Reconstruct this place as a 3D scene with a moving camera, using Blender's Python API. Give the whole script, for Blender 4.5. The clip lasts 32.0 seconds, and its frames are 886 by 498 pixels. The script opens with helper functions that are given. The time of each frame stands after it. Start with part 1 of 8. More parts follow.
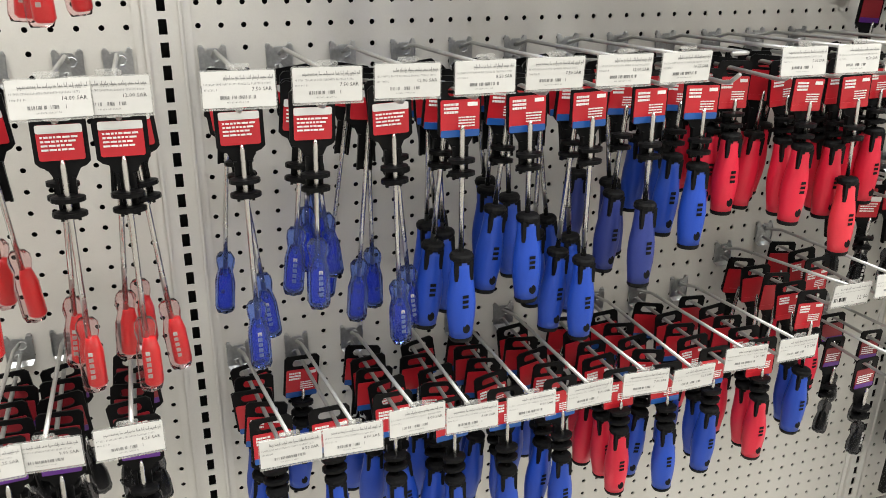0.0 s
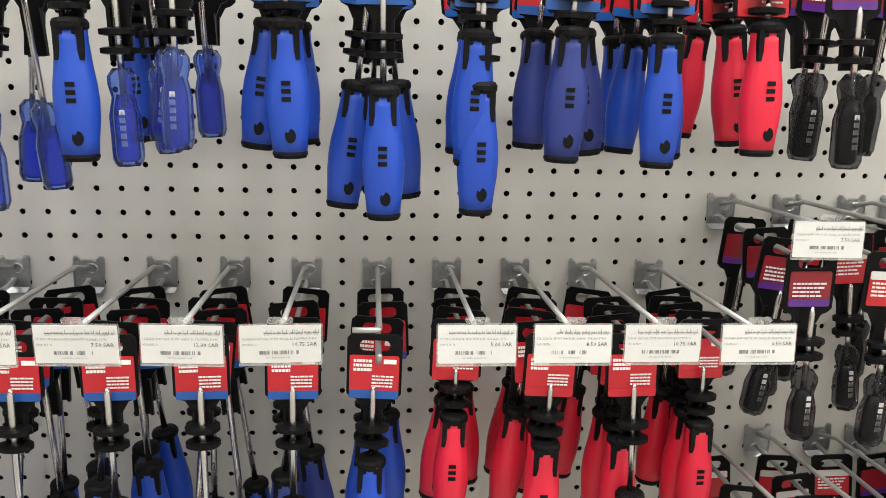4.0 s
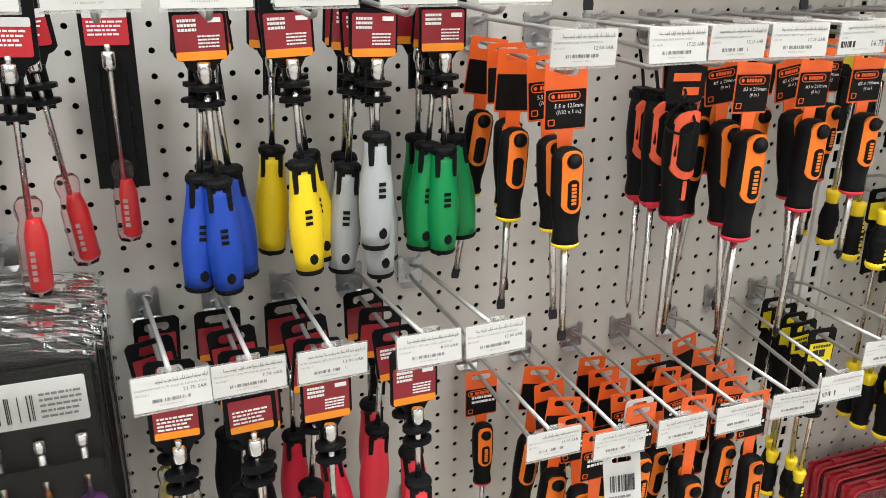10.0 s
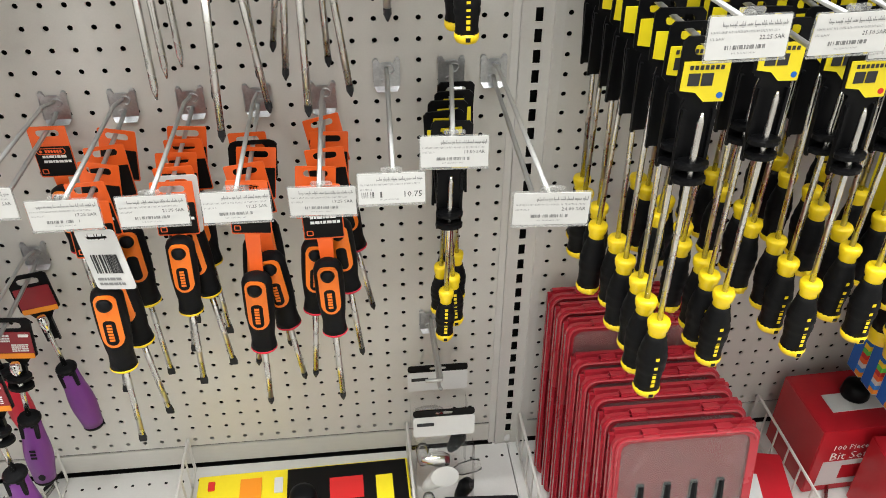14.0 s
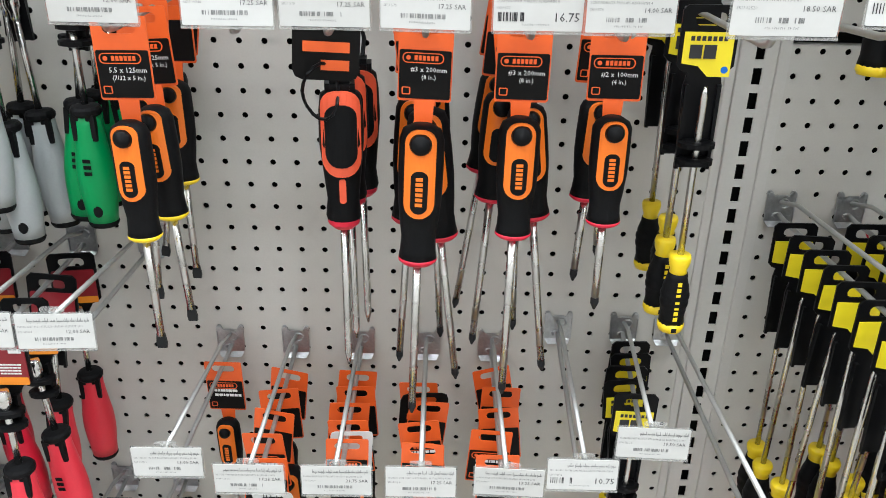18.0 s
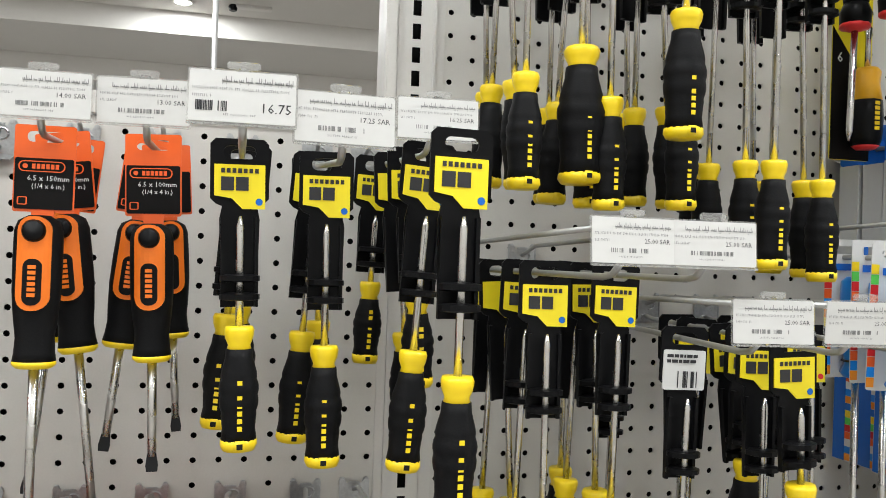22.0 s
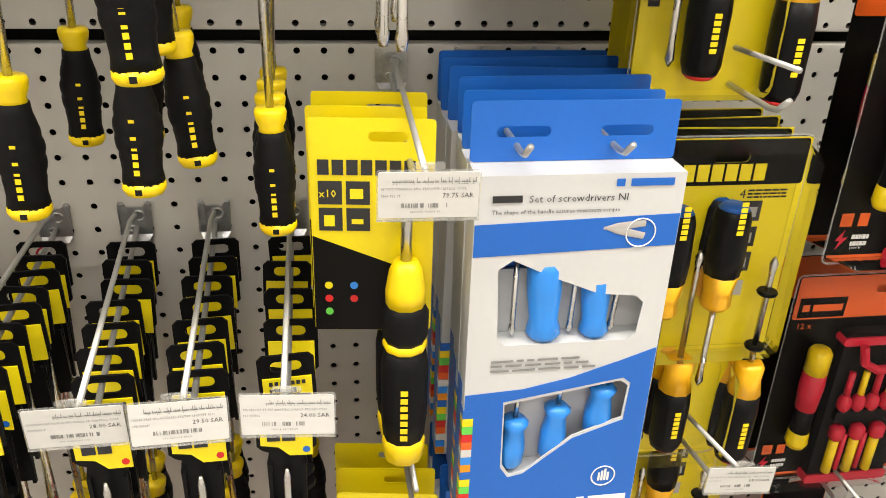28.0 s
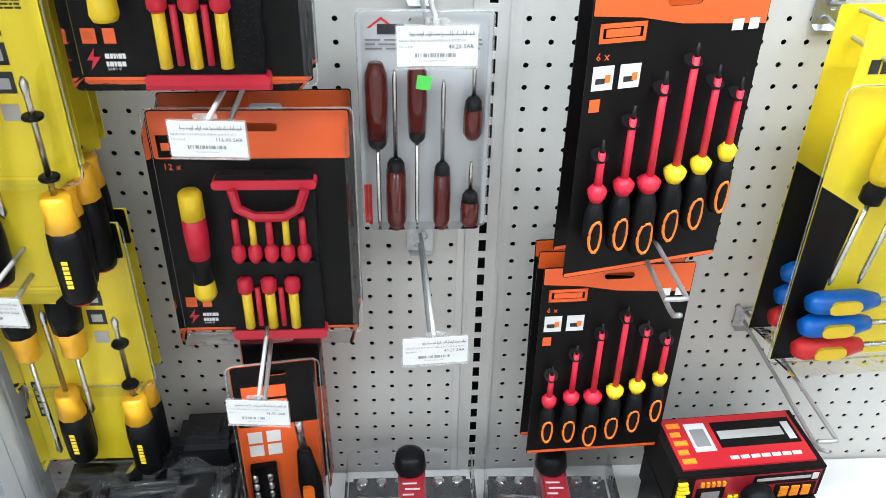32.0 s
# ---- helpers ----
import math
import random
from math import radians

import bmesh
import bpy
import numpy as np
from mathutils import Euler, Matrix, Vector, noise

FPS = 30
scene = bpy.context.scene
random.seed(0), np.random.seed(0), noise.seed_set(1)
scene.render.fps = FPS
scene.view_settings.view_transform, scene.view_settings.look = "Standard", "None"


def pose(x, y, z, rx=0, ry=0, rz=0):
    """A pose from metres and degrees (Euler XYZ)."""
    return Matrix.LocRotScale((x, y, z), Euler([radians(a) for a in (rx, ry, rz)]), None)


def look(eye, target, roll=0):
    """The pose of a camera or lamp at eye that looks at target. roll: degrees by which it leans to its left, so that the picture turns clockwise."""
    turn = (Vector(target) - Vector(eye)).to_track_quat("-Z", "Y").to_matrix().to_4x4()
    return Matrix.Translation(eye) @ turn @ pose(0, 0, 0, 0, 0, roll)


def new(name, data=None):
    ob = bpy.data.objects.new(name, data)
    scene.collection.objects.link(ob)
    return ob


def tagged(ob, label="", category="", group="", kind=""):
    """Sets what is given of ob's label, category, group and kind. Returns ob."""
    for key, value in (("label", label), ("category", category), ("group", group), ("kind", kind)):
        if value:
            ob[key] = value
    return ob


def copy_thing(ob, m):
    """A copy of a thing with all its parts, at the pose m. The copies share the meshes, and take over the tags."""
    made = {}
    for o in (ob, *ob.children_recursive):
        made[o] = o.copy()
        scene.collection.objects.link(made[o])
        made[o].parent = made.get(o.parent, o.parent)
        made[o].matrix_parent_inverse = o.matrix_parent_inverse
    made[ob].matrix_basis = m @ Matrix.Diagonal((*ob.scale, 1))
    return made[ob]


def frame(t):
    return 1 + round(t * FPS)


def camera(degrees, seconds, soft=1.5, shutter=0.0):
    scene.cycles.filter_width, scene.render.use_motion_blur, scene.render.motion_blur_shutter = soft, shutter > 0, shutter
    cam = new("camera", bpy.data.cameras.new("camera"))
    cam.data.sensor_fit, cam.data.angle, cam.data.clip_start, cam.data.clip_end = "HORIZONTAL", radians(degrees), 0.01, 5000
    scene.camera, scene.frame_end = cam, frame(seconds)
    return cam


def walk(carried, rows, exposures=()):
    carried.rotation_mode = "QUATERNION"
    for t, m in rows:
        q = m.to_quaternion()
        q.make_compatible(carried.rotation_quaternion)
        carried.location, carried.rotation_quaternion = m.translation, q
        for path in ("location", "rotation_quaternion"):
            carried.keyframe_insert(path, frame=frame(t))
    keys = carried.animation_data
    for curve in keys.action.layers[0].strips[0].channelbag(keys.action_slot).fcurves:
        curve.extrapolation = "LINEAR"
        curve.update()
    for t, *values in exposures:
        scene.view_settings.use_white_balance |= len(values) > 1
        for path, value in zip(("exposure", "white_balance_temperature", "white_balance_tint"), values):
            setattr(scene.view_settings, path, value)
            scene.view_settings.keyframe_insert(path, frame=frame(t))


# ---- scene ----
EXPOSURES = [(0.0, -0.05, 6450, 7), (5.5, 0.0, 6550, 8), (8.0, 0.06, 6450, 10), (10.0, -0.08, 6200, 8), (14.5, -0.05, 6200, 7), (17.0, -0.08, 5850, 6), (18.0, -0.08, 5800, 6), (20.0, 0.04, 6050, 6), (21.0, -0.2, 6100, 7), (24.5, -0.45, 6200, 8), (26.5, -0.2, 7000, 10), (29.0, 0.1, 7000, 10), (30.0, 0.2, 7400, 10), (31.0, 0.3, 6650, 10), (32.0, 0.26, 5550, 6)]
cam = camera(57.0, 32.0, soft=0.9)
PATH = [
    (0, (-0.155, -0.987, 1.333), (0.490, 0.757, 0.599), 0.82),
    (0.5, (-0.053, -0.937, 1.353), (0.703, 0.801, 0.714), 1.31),
    (1, (0.033, -0.941, 1.368), (0.790, 0.821, 0.799), 1.14),
    (1.5, (0.159, -1.006, 1.393), (0.829, 0.796, 0.842), 0.67),
    (2, (0.263, -1.048, 1.385), (0.845, 0.776, 0.806), -0.41),
    (2.5, (0.346, -0.963, 1.389), (0.818, 0.887, 0.792), 0.17),
    (3, (0.386, -0.886, 1.397), (0.711, 1.007, 0.838), 1.57),
    (3.5, (0.422, -0.866, 1.422), (0.630, 1.068, 0.958), 2.26),
    (5.5, (0.497, -0.887, 1.423), (0.651, 1.046, 0.935), 1.20),
    (6, (0.519, -0.896, 1.381), (0.761, 0.972, 0.709), 0.14),
    (6.5, (0.577, -0.924, 1.346), (0.970, 0.879, 0.574), -0.84),
    (7, (0.689, -0.958, 1.339), (1.260, 0.790, 0.553), 0.04),
    (7.5, (0.786, -0.952, 1.337), (1.459, 0.759, 0.549), 1.35),
    (8, (0.901, -0.886, 1.334), (1.659, 0.793, 0.555), 2.09),
    (8.5, (1.024, -0.854, 1.338), (1.866, 0.805, 0.606), 1.56),
    (9, (1.175, -0.899, 1.348), (1.949, 0.801, 0.634), 0.40),
    (9.5, (1.314, -0.922, 1.345), (1.985, 0.824, 0.636), 0.16),
    (10, (1.396, -0.871, 1.336), (2.045, 0.878, 0.616), 0.69),
    (10.5, (1.453, -0.817, 1.329), (2.104, 0.928, 0.601), 1.09),
    (11, (1.522, -0.826, 1.326), (2.145, 0.916, 0.566), 0.84),
    (11.5, (1.624, -0.876, 1.336), (2.179, 0.869, 0.530), 0.19),
    (12, (1.741, -0.929, 1.325), (2.273, 0.815, 0.503), -0.57),
    (12.5, (1.848, -0.912, 1.309), (2.468, 0.779, 0.440), -0.31),
    (13, (1.943, -0.866, 1.307), (2.615, 0.785, 0.401), 0.56),
    (13.5, (2.036, -0.868, 1.271), (2.544, 0.787, 0.268), 0.51),
    (14, (2.097, -0.905, 1.240), (2.286, 0.718, 0.086), 0.51),
    (14.5, (2.043, -0.904, 1.203), (2.001, 0.643, -0.065), -0.32),
    (16.5, (1.985, -0.845, 1.264), (1.978, 0.832, 0.174), 0.38),
    (17, (1.985, -0.838, 1.280), (1.980, 0.885, 0.266), 0.24),
    (17.5, (1.989, -0.827, 1.316), (1.994, 0.947, 0.391), 0.73),
    (18, (1.993, -0.825, 1.330), (2.005, 0.991, 0.493), 1.18),
    (18.5, (1.998, -0.821, 1.352), (2.030, 1.034, 0.604), 1.64),
    (19, (2.001, -0.822, 1.373), (2.043, 1.054, 0.682), 1.98),
    (19.5, (2.000, -0.823, 1.377), (2.046, 1.063, 0.715), 2.10),
    (20, (2.002, -0.818, 1.381), (2.072, 1.091, 0.787), 2.30),
    (20.5, (2.014, -0.809, 1.412), (2.134, 1.132, 0.943), 2.54),
    (21, (2.026, -0.812, 1.466), (2.211, 1.156, 1.163), 2.11),
    (21.5, (2.079, -0.841, 1.462), (2.382, 1.133, 1.357), 1.69),
    (22, (2.151, -0.866, 1.495), (2.597, 1.083, 1.507), 1.98),
    (22.5, (2.145, -0.869, 1.520), (2.643, 1.065, 1.635), 1.75),
    (23, (2.135, -0.869, 1.527), (2.637, 1.059, 1.699), 1.42),
    (23.5, (2.140, -0.874, 1.547), (2.657, 1.045, 1.767), 0.94),
    (24, (2.173, -0.897, 1.556), (2.729, 1.007, 1.812), -0.15),
    (24.5, (2.245, -0.920, 1.515), (2.828, 0.987, 1.660), -0.85),
    (26.5, (2.540, -0.852, 1.461), (2.794, 1.086, 1.040), 0.08),
    (27, (2.604, -0.876, 1.429), (2.853, 1.009, 0.808), -0.92),
    (27.5, (2.636, -0.854, 1.393), (2.912, 0.971, 0.622), 0.15),
    (28, (2.695, -0.779, 1.351), (2.992, 0.990, 0.466), 2.14),
    (28.5, (2.765, -0.746, 1.338), (3.076, 0.982, 0.380), 2.10),
    (29, (2.901, -0.811, 1.306), (3.100, 0.927, 0.337), -0.12),
    (29.5, (3.013, -0.890, 1.289), (3.153, 0.833, 0.284), -0.14),
    (30, (3.095, -0.894, 1.282), (3.295, 0.789, 0.220), 0.35),
    (30.5, (3.191, -0.845, 1.276), (3.466, 0.805, 0.179), 1.16),
    (31, (3.243, -0.781, 1.268), (3.533, 0.849, 0.145), 2.14),
    (31.5, (3.321, -0.798, 1.268), (3.512, 0.836, 0.131), 2.02),
    (32, (3.431, -0.845, 1.278), (3.534, 0.837, 0.201), 1.11),
]
walk(cam, [(t, look(eye, target, roll)) for t, eye, target, roll in PATH], EXPOSURES)

# ---------------------------------------------------------------- light: ceiling downlights of the shop
world = bpy.data.worlds.new("world")
scene.world = world
world.use_nodes = True
world.node_tree.nodes["Background"].inputs["Color"].default_value = (1.0, 0.98, 0.95, 1)
world.node_tree.nodes["Background"].inputs["Strength"].default_value = 0.05


def lamp(x, y, z, w, d, watts):
    data = bpy.data.lights.new("ceiling_lamp", "AREA")
    data.shape, data.size, data.size_y, data.energy, data.color = "RECTANGLE", w, d, watts, (1.0, 0.98, 0.94)
    ob = new("ceiling_lamp", data)
    ob.matrix_basis = pose(x, y, z)
    return ob


for lx in (-1.3, 0.5, 2.3, 4.1, 5.9):
    lamp(lx, -1.15, 3.80, 1.2, 0.3, 56)
for lx in (-0.5, 2.3, 5.1):
    lamp(lx, -2.7, 3.80, 1.2, 0.3, 34)
for lx in (0.2, 3.2):
    lamp(lx, 4.2, 3.80, 1.2, 0.3, 60)

for lx, ly in ((1.48, 5.05), (1.43, 6.23), (1.38, 7.39), (-0.8, 6.2), (3.8, 6.2)):
    lamp(lx, ly, 3.825, 0.15, 0.15, 40)

# ---------------------------------------------------------------- materials
def material(name, color, rough=0.5, metal=0.0, grain=0.0, scale=60.0, bump=0.0, alpha=1.0, trans=0.0, ior=1.45, coat=0.0,
             wear=0.0, wear_color=(0.3, 0.3, 0.3), vary=0.0, stretch=(1, 1, 1)):
    """Principled surface with fine grain, wider stains and a little variation from piece to piece."""
    m = bpy.data.materials.new(name)
    m.use_nodes = True
    nt = m.node_tree
    bs = nt.nodes["Principled BSDF"]
    bs.inputs["Roughness"].default_value = rough
    bs.inputs["Metallic"].default_value = metal
    bs.inputs["Transmission Weight"].default_value = trans
    bs.inputs["IOR"].default_value = ior
    bs.inputs["Alpha"].default_value = alpha
    bs.inputs["Coat Weight"].default_value = coat
    bs.inputs["Coat Roughness"].default_value = 0.12
    base = (*color, 1)
    bs.inputs["Base Color"].default_value = base
    if not (grain or wear or vary or bump):
        return m
    tc = nt.nodes.new("ShaderNodeTexCoord")
    mp = nt.nodes.new("ShaderNodeMapping")
    mp.inputs["Scale"].default_value = stretch
    nt.links.new(tc.outputs["Object"], mp.inputs["Vector"])
    fine = nt.nodes.new("ShaderNodeTexNoise")
    fine.inputs["Scale"].default_value = scale
    fine.inputs["Detail"].default_value = 4
    nt.links.new(mp.outputs["Vector"], fine.inputs["Vector"])
    wide = nt.nodes.new("ShaderNodeTexNoise")
    wide.inputs["Scale"].default_value = scale * 0.09
    wide.inputs["Detail"].default_value = 5
    nt.links.new(mp.outputs["Vector"], wide.inputs["Vector"])
    hsv = nt.nodes.new("ShaderNodeHueSaturation")
    hsv.inputs["Color"].default_value = base
    ma = nt.nodes.new("ShaderNodeMath")
    ma.operation = "MULTIPLY_ADD"
    nt.links.new(fine.outputs["Fac"], ma.inputs[0])
    ma.inputs[1].default_value = grain * 2
    ma.inputs[2].default_value = 1 - grain
    info = nt.nodes.new("ShaderNodeObjectInfo")
    mb = nt.nodes.new("ShaderNodeMath")
    mb.operation = "MULTIPLY_ADD"
    nt.links.new(info.outputs["Random"], mb.inputs[0])
    mb.inputs[1].default_value = vary
    mb.inputs[2].default_value = -vary / 2
    mc = nt.nodes.new("ShaderNodeMath")
    nt.links.new(ma.outputs[0], mc.inputs[0])
    nt.links.new(mb.outputs[0], mc.inputs[1])
    nt.links.new(mc.outputs[0], hsv.inputs["Value"])
    out = hsv.outputs["Color"]
    if wear:
        rp = nt.nodes.new("ShaderNodeValToRGB")
        rp.color_ramp.elements[0].position, rp.color_ramp.elements[1].position = 0.55, 0.72
        rp.color_ramp.elements[1].color = (wear, wear, wear, 1)
        nt.links.new(wide.outputs["Fac"], rp.inputs["Fac"])
        mx = nt.nodes.new("ShaderNodeMix")
        mx.data_type = "RGBA"
        nt.links.new(rp.outputs["Color"], mx.inputs[0])
        nt.links.new(out, mx.inputs[6])
        mx.inputs[7].default_value = (*wear_color, 1)
        out = mx.outputs[2]
    nt.links.new(out, bs.inputs["Base Color"])
    rr = nt.nodes.new("ShaderNodeMath")
    rr.operation = "MULTIPLY_ADD"
    rr.use_clamp = True
    nt.links.new(wide.outputs["Fac"], rr.inputs[0])
    rr.inputs[1].default_value = 0.25
    rr.inputs[2].default_value = rough - 0.12
    nt.links.new(rr.outputs[0], bs.inputs["Roughness"])
    if bump:
        bp = nt.nodes.new("ShaderNodeBump")
        bp.inputs["Strength"].default_value = bump
        bp.inputs["Distance"].default_value = 0.0006
        nt.links.new(fine.outputs["Fac"], bp.inputs["Height"])
        nt.links.new(bp.outputs["Normal"], bs.inputs["Normal"])
    return m


def film(name, tint, gloss=0.06, rough=0.08, milk=0.0, bump=0.0, scale=40.0):
    """Thin clear plastic: lets light through with a tint, some gloss and a little haze."""
    m = bpy.data.materials.new(name)
    m.use_nodes = True
    nt = m.node_tree
    out = nt.nodes["Material Output"]
    nt.nodes.remove(nt.nodes["Principled BSDF"])
    clear = nt.nodes.new("ShaderNodeBsdfTransparent")
    clear.inputs["Color"].default_value = (*tint, 1)
    body = nt.nodes.new("ShaderNodeBsdfDiffuse")
    body.inputs["Color"].default_value = (*tint, 1)
    shine = nt.nodes.new("ShaderNodeBsdfGlossy")
    shine.inputs["Roughness"].default_value = rough
    a, b = nt.nodes.new("ShaderNodeMixShader"), nt.nodes.new("ShaderNodeMixShader")
    a.inputs[0].default_value = milk
    edge = nt.nodes.new("ShaderNodeFresnel")
    edge.inputs["IOR"].default_value = 1.05 + gloss * 2.0
    nt.links.new(edge.outputs["Fac"], b.inputs[0])
    nt.links.new(clear.outputs[0], a.inputs[1])
    nt.links.new(body.outputs[0], a.inputs[2])
    nt.links.new(a.outputs[0], b.inputs[1])
    nt.links.new(shine.outputs[0], b.inputs[2])
    nt.links.new(b.outputs[0], out.inputs["Surface"])
    if bump:
        tc, no, bp = nt.nodes.new("ShaderNodeTexCoord"), nt.nodes.new("ShaderNodeTexNoise"), nt.nodes.new("ShaderNodeBump")
        no.inputs["Scale"].default_value, no.inputs["Detail"].default_value = scale, 3
        bp.inputs["Strength"].default_value, bp.inputs["Distance"].default_value = bump, 0.004
        nt.links.new(tc.outputs["Object"], no.inputs["Vector"])
        nt.links.new(no.outputs["Fac"], bp.inputs["Height"])
        nt.links.new(bp.outputs["Normal"], shine.inputs["Normal"])
        nt.links.new(bp.outputs["Normal"], edge.inputs["Normal"])
    return m


def glow(name, color, power):
    m = bpy.data.materials.new(name)
    m.use_nodes = True
    bs = m.node_tree.nodes["Principled BSDF"]
    bs.inputs["Base Color"].default_value = (*color, 1)
    bs.inputs["Emission Color"].default_value = (*color, 1)
    bs.inputs["Emission Strength"].default_value = power
    return m


PEG = material("grey powder-coated steel", (0.58, 0.565, 0.53), 0.5, grain=0.04, scale=500, bump=0.12, wear=0.16, wear_color=(0.47, 0.455, 0.42))
POST = material("upright paint", (0.60, 0.585, 0.555), 0.42, grain=0.04, scale=380, bump=0.08, wear=0.12, wear_color=(0.5, 0.48, 0.45))
DECK = material("white shelf paint", (0.66, 0.65, 0.63), 0.45, grain=0.04, scale=300, bump=0.06, wear=0.2, wear_color=(0.5, 0.49, 0.47))
# near-black: shade inside holes, slots and gaps, put into the colour
GAP_SHADE = material("gap shade", (0.004, 0.004, 0.004), 0.95)
ZINC = material("zinc plate", (0.50, 0.51, 0.52), 0.36, 0.85, grain=0.22, scale=320, bump=0.35, wear=0.75, wear_color=(0.26, 0.27, 0.28), vary=0.25)
WIRE = material("galvanised wire", (0.46, 0.46, 0.45), 0.42, 0.75, grain=0.1, scale=300, bump=0.1, vary=0.15)
STEEL = material("satin nickel shaft", (0.60, 0.59, 0.57), 0.26, 1.0, grain=0.05, scale=220, vary=0.1)
SOCKET = material("polished socket", (0.72, 0.72, 0.71), 0.16, 1.0, vary=0.08)
TIPBLACK = material("blackened tip", (0.03, 0.03, 0.032), 0.4, 0.6, grain=0.1)
RUBBER = material("black rubber", (0.006, 0.006, 0.0066), 0.55, grain=0.15, scale=500, bump=0.3, vary=0.1, wear=0.2, wear_color=(0.012, 0.012, 0.013))
PLASTIC = material("black moulded plastic", (0.005, 0.005, 0.0056), 0.38, grain=0.1, scale=240, bump=0.1, vary=0.12, wear=0.15, wear_color=(0.010, 0.010, 0.011))
BLUE = material("blue soft grip", (0.011, 0.056, 0.39), 0.42, grain=0.06, scale=420, bump=0.25, vary=0.12)
RED = material("red soft grip", (0.60, 0.014, 0.042), 0.42, grain=0.06, scale=420, bump=0.25, vary=0.12)
CORAL = material("coral red grip", (0.68, 0.036, 0.058), 0.42, grain=0.06, scale=420, bump=0.25)
GREY = material("grey soft grip", (0.36, 0.38, 0.39), 0.45, grain=0.06, scale=420, bump=0.25, vary=0.1)
GREEN = material("green soft grip", (0.006, 0.26, 0.07), 0.42, grain=0.06, scale=420, bump=0.25, vary=0.1)
YELLOW = material("yellow soft grip", (0.86, 0.62, 0.01), 0.42, grain=0.05, scale=420, bump=0.2, vary=0.06)
PURPLE = material("purple soft grip", (0.15, 0.03, 0.21), 0.42, grain=0.06, scale=420, bump=0.25, vary=0.1)
NAVY = material("faded blue grip", (0.02, 0.035, 0.19), 0.45, grain=0.08, scale=420, bump=0.25, vary=0.1)
SYELLOW = material("yellow hard plastic", (0.88, 0.64, 0.008), 0.35, grain=0.04, scale=200, vary=0.06, coat=0.1)
ORANGE = material("orange grip inlay", (0.86, 0.19, 0.012), 0.4, grain=0.05, scale=300, vary=0.06)
CLEAR = film("clear acetate", (0.94, 0.95, 0.96), 0.10, 0.06, 0.12)
CLEARBLUE = film("clear blue acetate", (0.45, 0.58, 0.98), 0.12, 0.05, 0.05)
BLUEGLASS = film("deep blue acetate", (0.18, 0.32, 0.93), 0.08, 0.08, 0.14)
CLEARRED = film("clear red acetate", (0.98, 0.84, 0.84), 0.08, 0.04, 0.02)
CLEARBLACK = film("clear smoky acetate", (0.40, 0.40, 0.42), 0.04, 0.05, 0.02)
AMBER = material("amber brown acetate", (0.16, 0.018, 0.012), 0.12, trans=0.35, ior=1.35, coat=0.5)
REDCORE = material("red inlay", (0.68, 0.010, 0.016), 0.3, coat=0.3)
BLACKCORE = material("black inlay", (0.012, 0.012, 0.013), 0.3, coat=0.3)
CARD_RED = material("red printed card", (0.46, 0.012, 0.022), 0.35, grain=0.05, scale=200, vary=0.12, coat=0.2)
CARD_DARKRED = material("dark red printed card", (0.24, 0.012, 0.02), 0.35, grain=0.05, scale=200, vary=0.12, coat=0.2)
CARD_BLUE = material("blue printed strip", (0.012, 0.08, 0.32), 0.35, coat=0.2)
CARD_PURPLE = material("purple printed strip", (0.10, 0.02, 0.22), 0.35, coat=0.2)
CARD_ORANGE = material("orange printed card", (0.80, 0.12, 0.016), 0.4, grain=0.04, scale=180, vary=0.08, coat=0.15)
CARD_GOLD = material("amber printed strip", (0.82, 0.27, 0.01), 0.4, coat=0.15)
CARD_BLACK = material("black printed card", (0.0065, 0.006, 0.006), 0.4, grain=0.1, scale=200)
CARD_YELLOW = material("yellow printed card", (0.86, 0.70, 0.012), 0.38, grain=0.03, scale=200, vary=0.05, coat=0.15)
CARD_WHITE = material("white printed card", (0.62, 0.62, 0.61), 0.42, grain=0.03, scale=200, vary=0.04)
CARD_GREY = material("pale grey carton", (0.56, 0.57, 0.58), 0.42, grain=0.03, scale=160, vary=0.05)
CARD_UBLUE = material("blue carton print", (0.006, 0.12, 0.52), 0.4, grain=0.04, scale=160, vary=0.06, coat=0.12)
LIGHTBLUE = material("light blue hard handle", (0.02, 0.24, 0.76), 0.3, grain=0.03, scale=200, vary=0.06, coat=0.3)
PAPER = material("white price paper", (0.59, 0.585, 0.57), 0.55, grain=0.03, scale=150, vary=0.05)
INK = material("black print", (0.025, 0.025, 0.028), 0.5)
GREYINK = material("grey faded print", (0.22, 0.22, 0.22), 0.55)
DARKINK = material("dark grey print", (0.07, 0.07, 0.072), 0.5)
WHITEINK = material("white print", (0.78, 0.78, 0.77), 0.45)
SILVERINK = material("light grey print", (0.42, 0.41, 0.40), 0.45)
GREENINK = material("green print", (0.12, 0.6, 0.08), 0.5)
REDINK = material("red print", (0.62, 0.02, 0.02), 0.45)
HOLDER = film("clear label holder", (0.93, 0.93, 0.92), 0.08, 0.1, 0.14)
BLISTER = film("clear blister", (0.97, 0.97, 0.97), 0.045, 0.05, 0.0, 0.15, 60)
FILM = film("crinkled clear film", (0.95, 0.95, 0.95), 0.08, 0.1, 0.02, 0.8, 50)
VINYL = material("charcoal vinyl wallet", (0.013, 0.0125, 0.011), 0.4, grain=0.15, scale=60, bump=0.5, vary=0.15)
CASERED = material("translucent red case", (0.34, 0.018, 0.03), 0.25, grain=0.05, scale=90, coat=0.4, vary=0.08)
CASEBLACK = material("black case", (0.009, 0.009, 0.010), 0.35, grain=0.1, scale=160, bump=0.2)
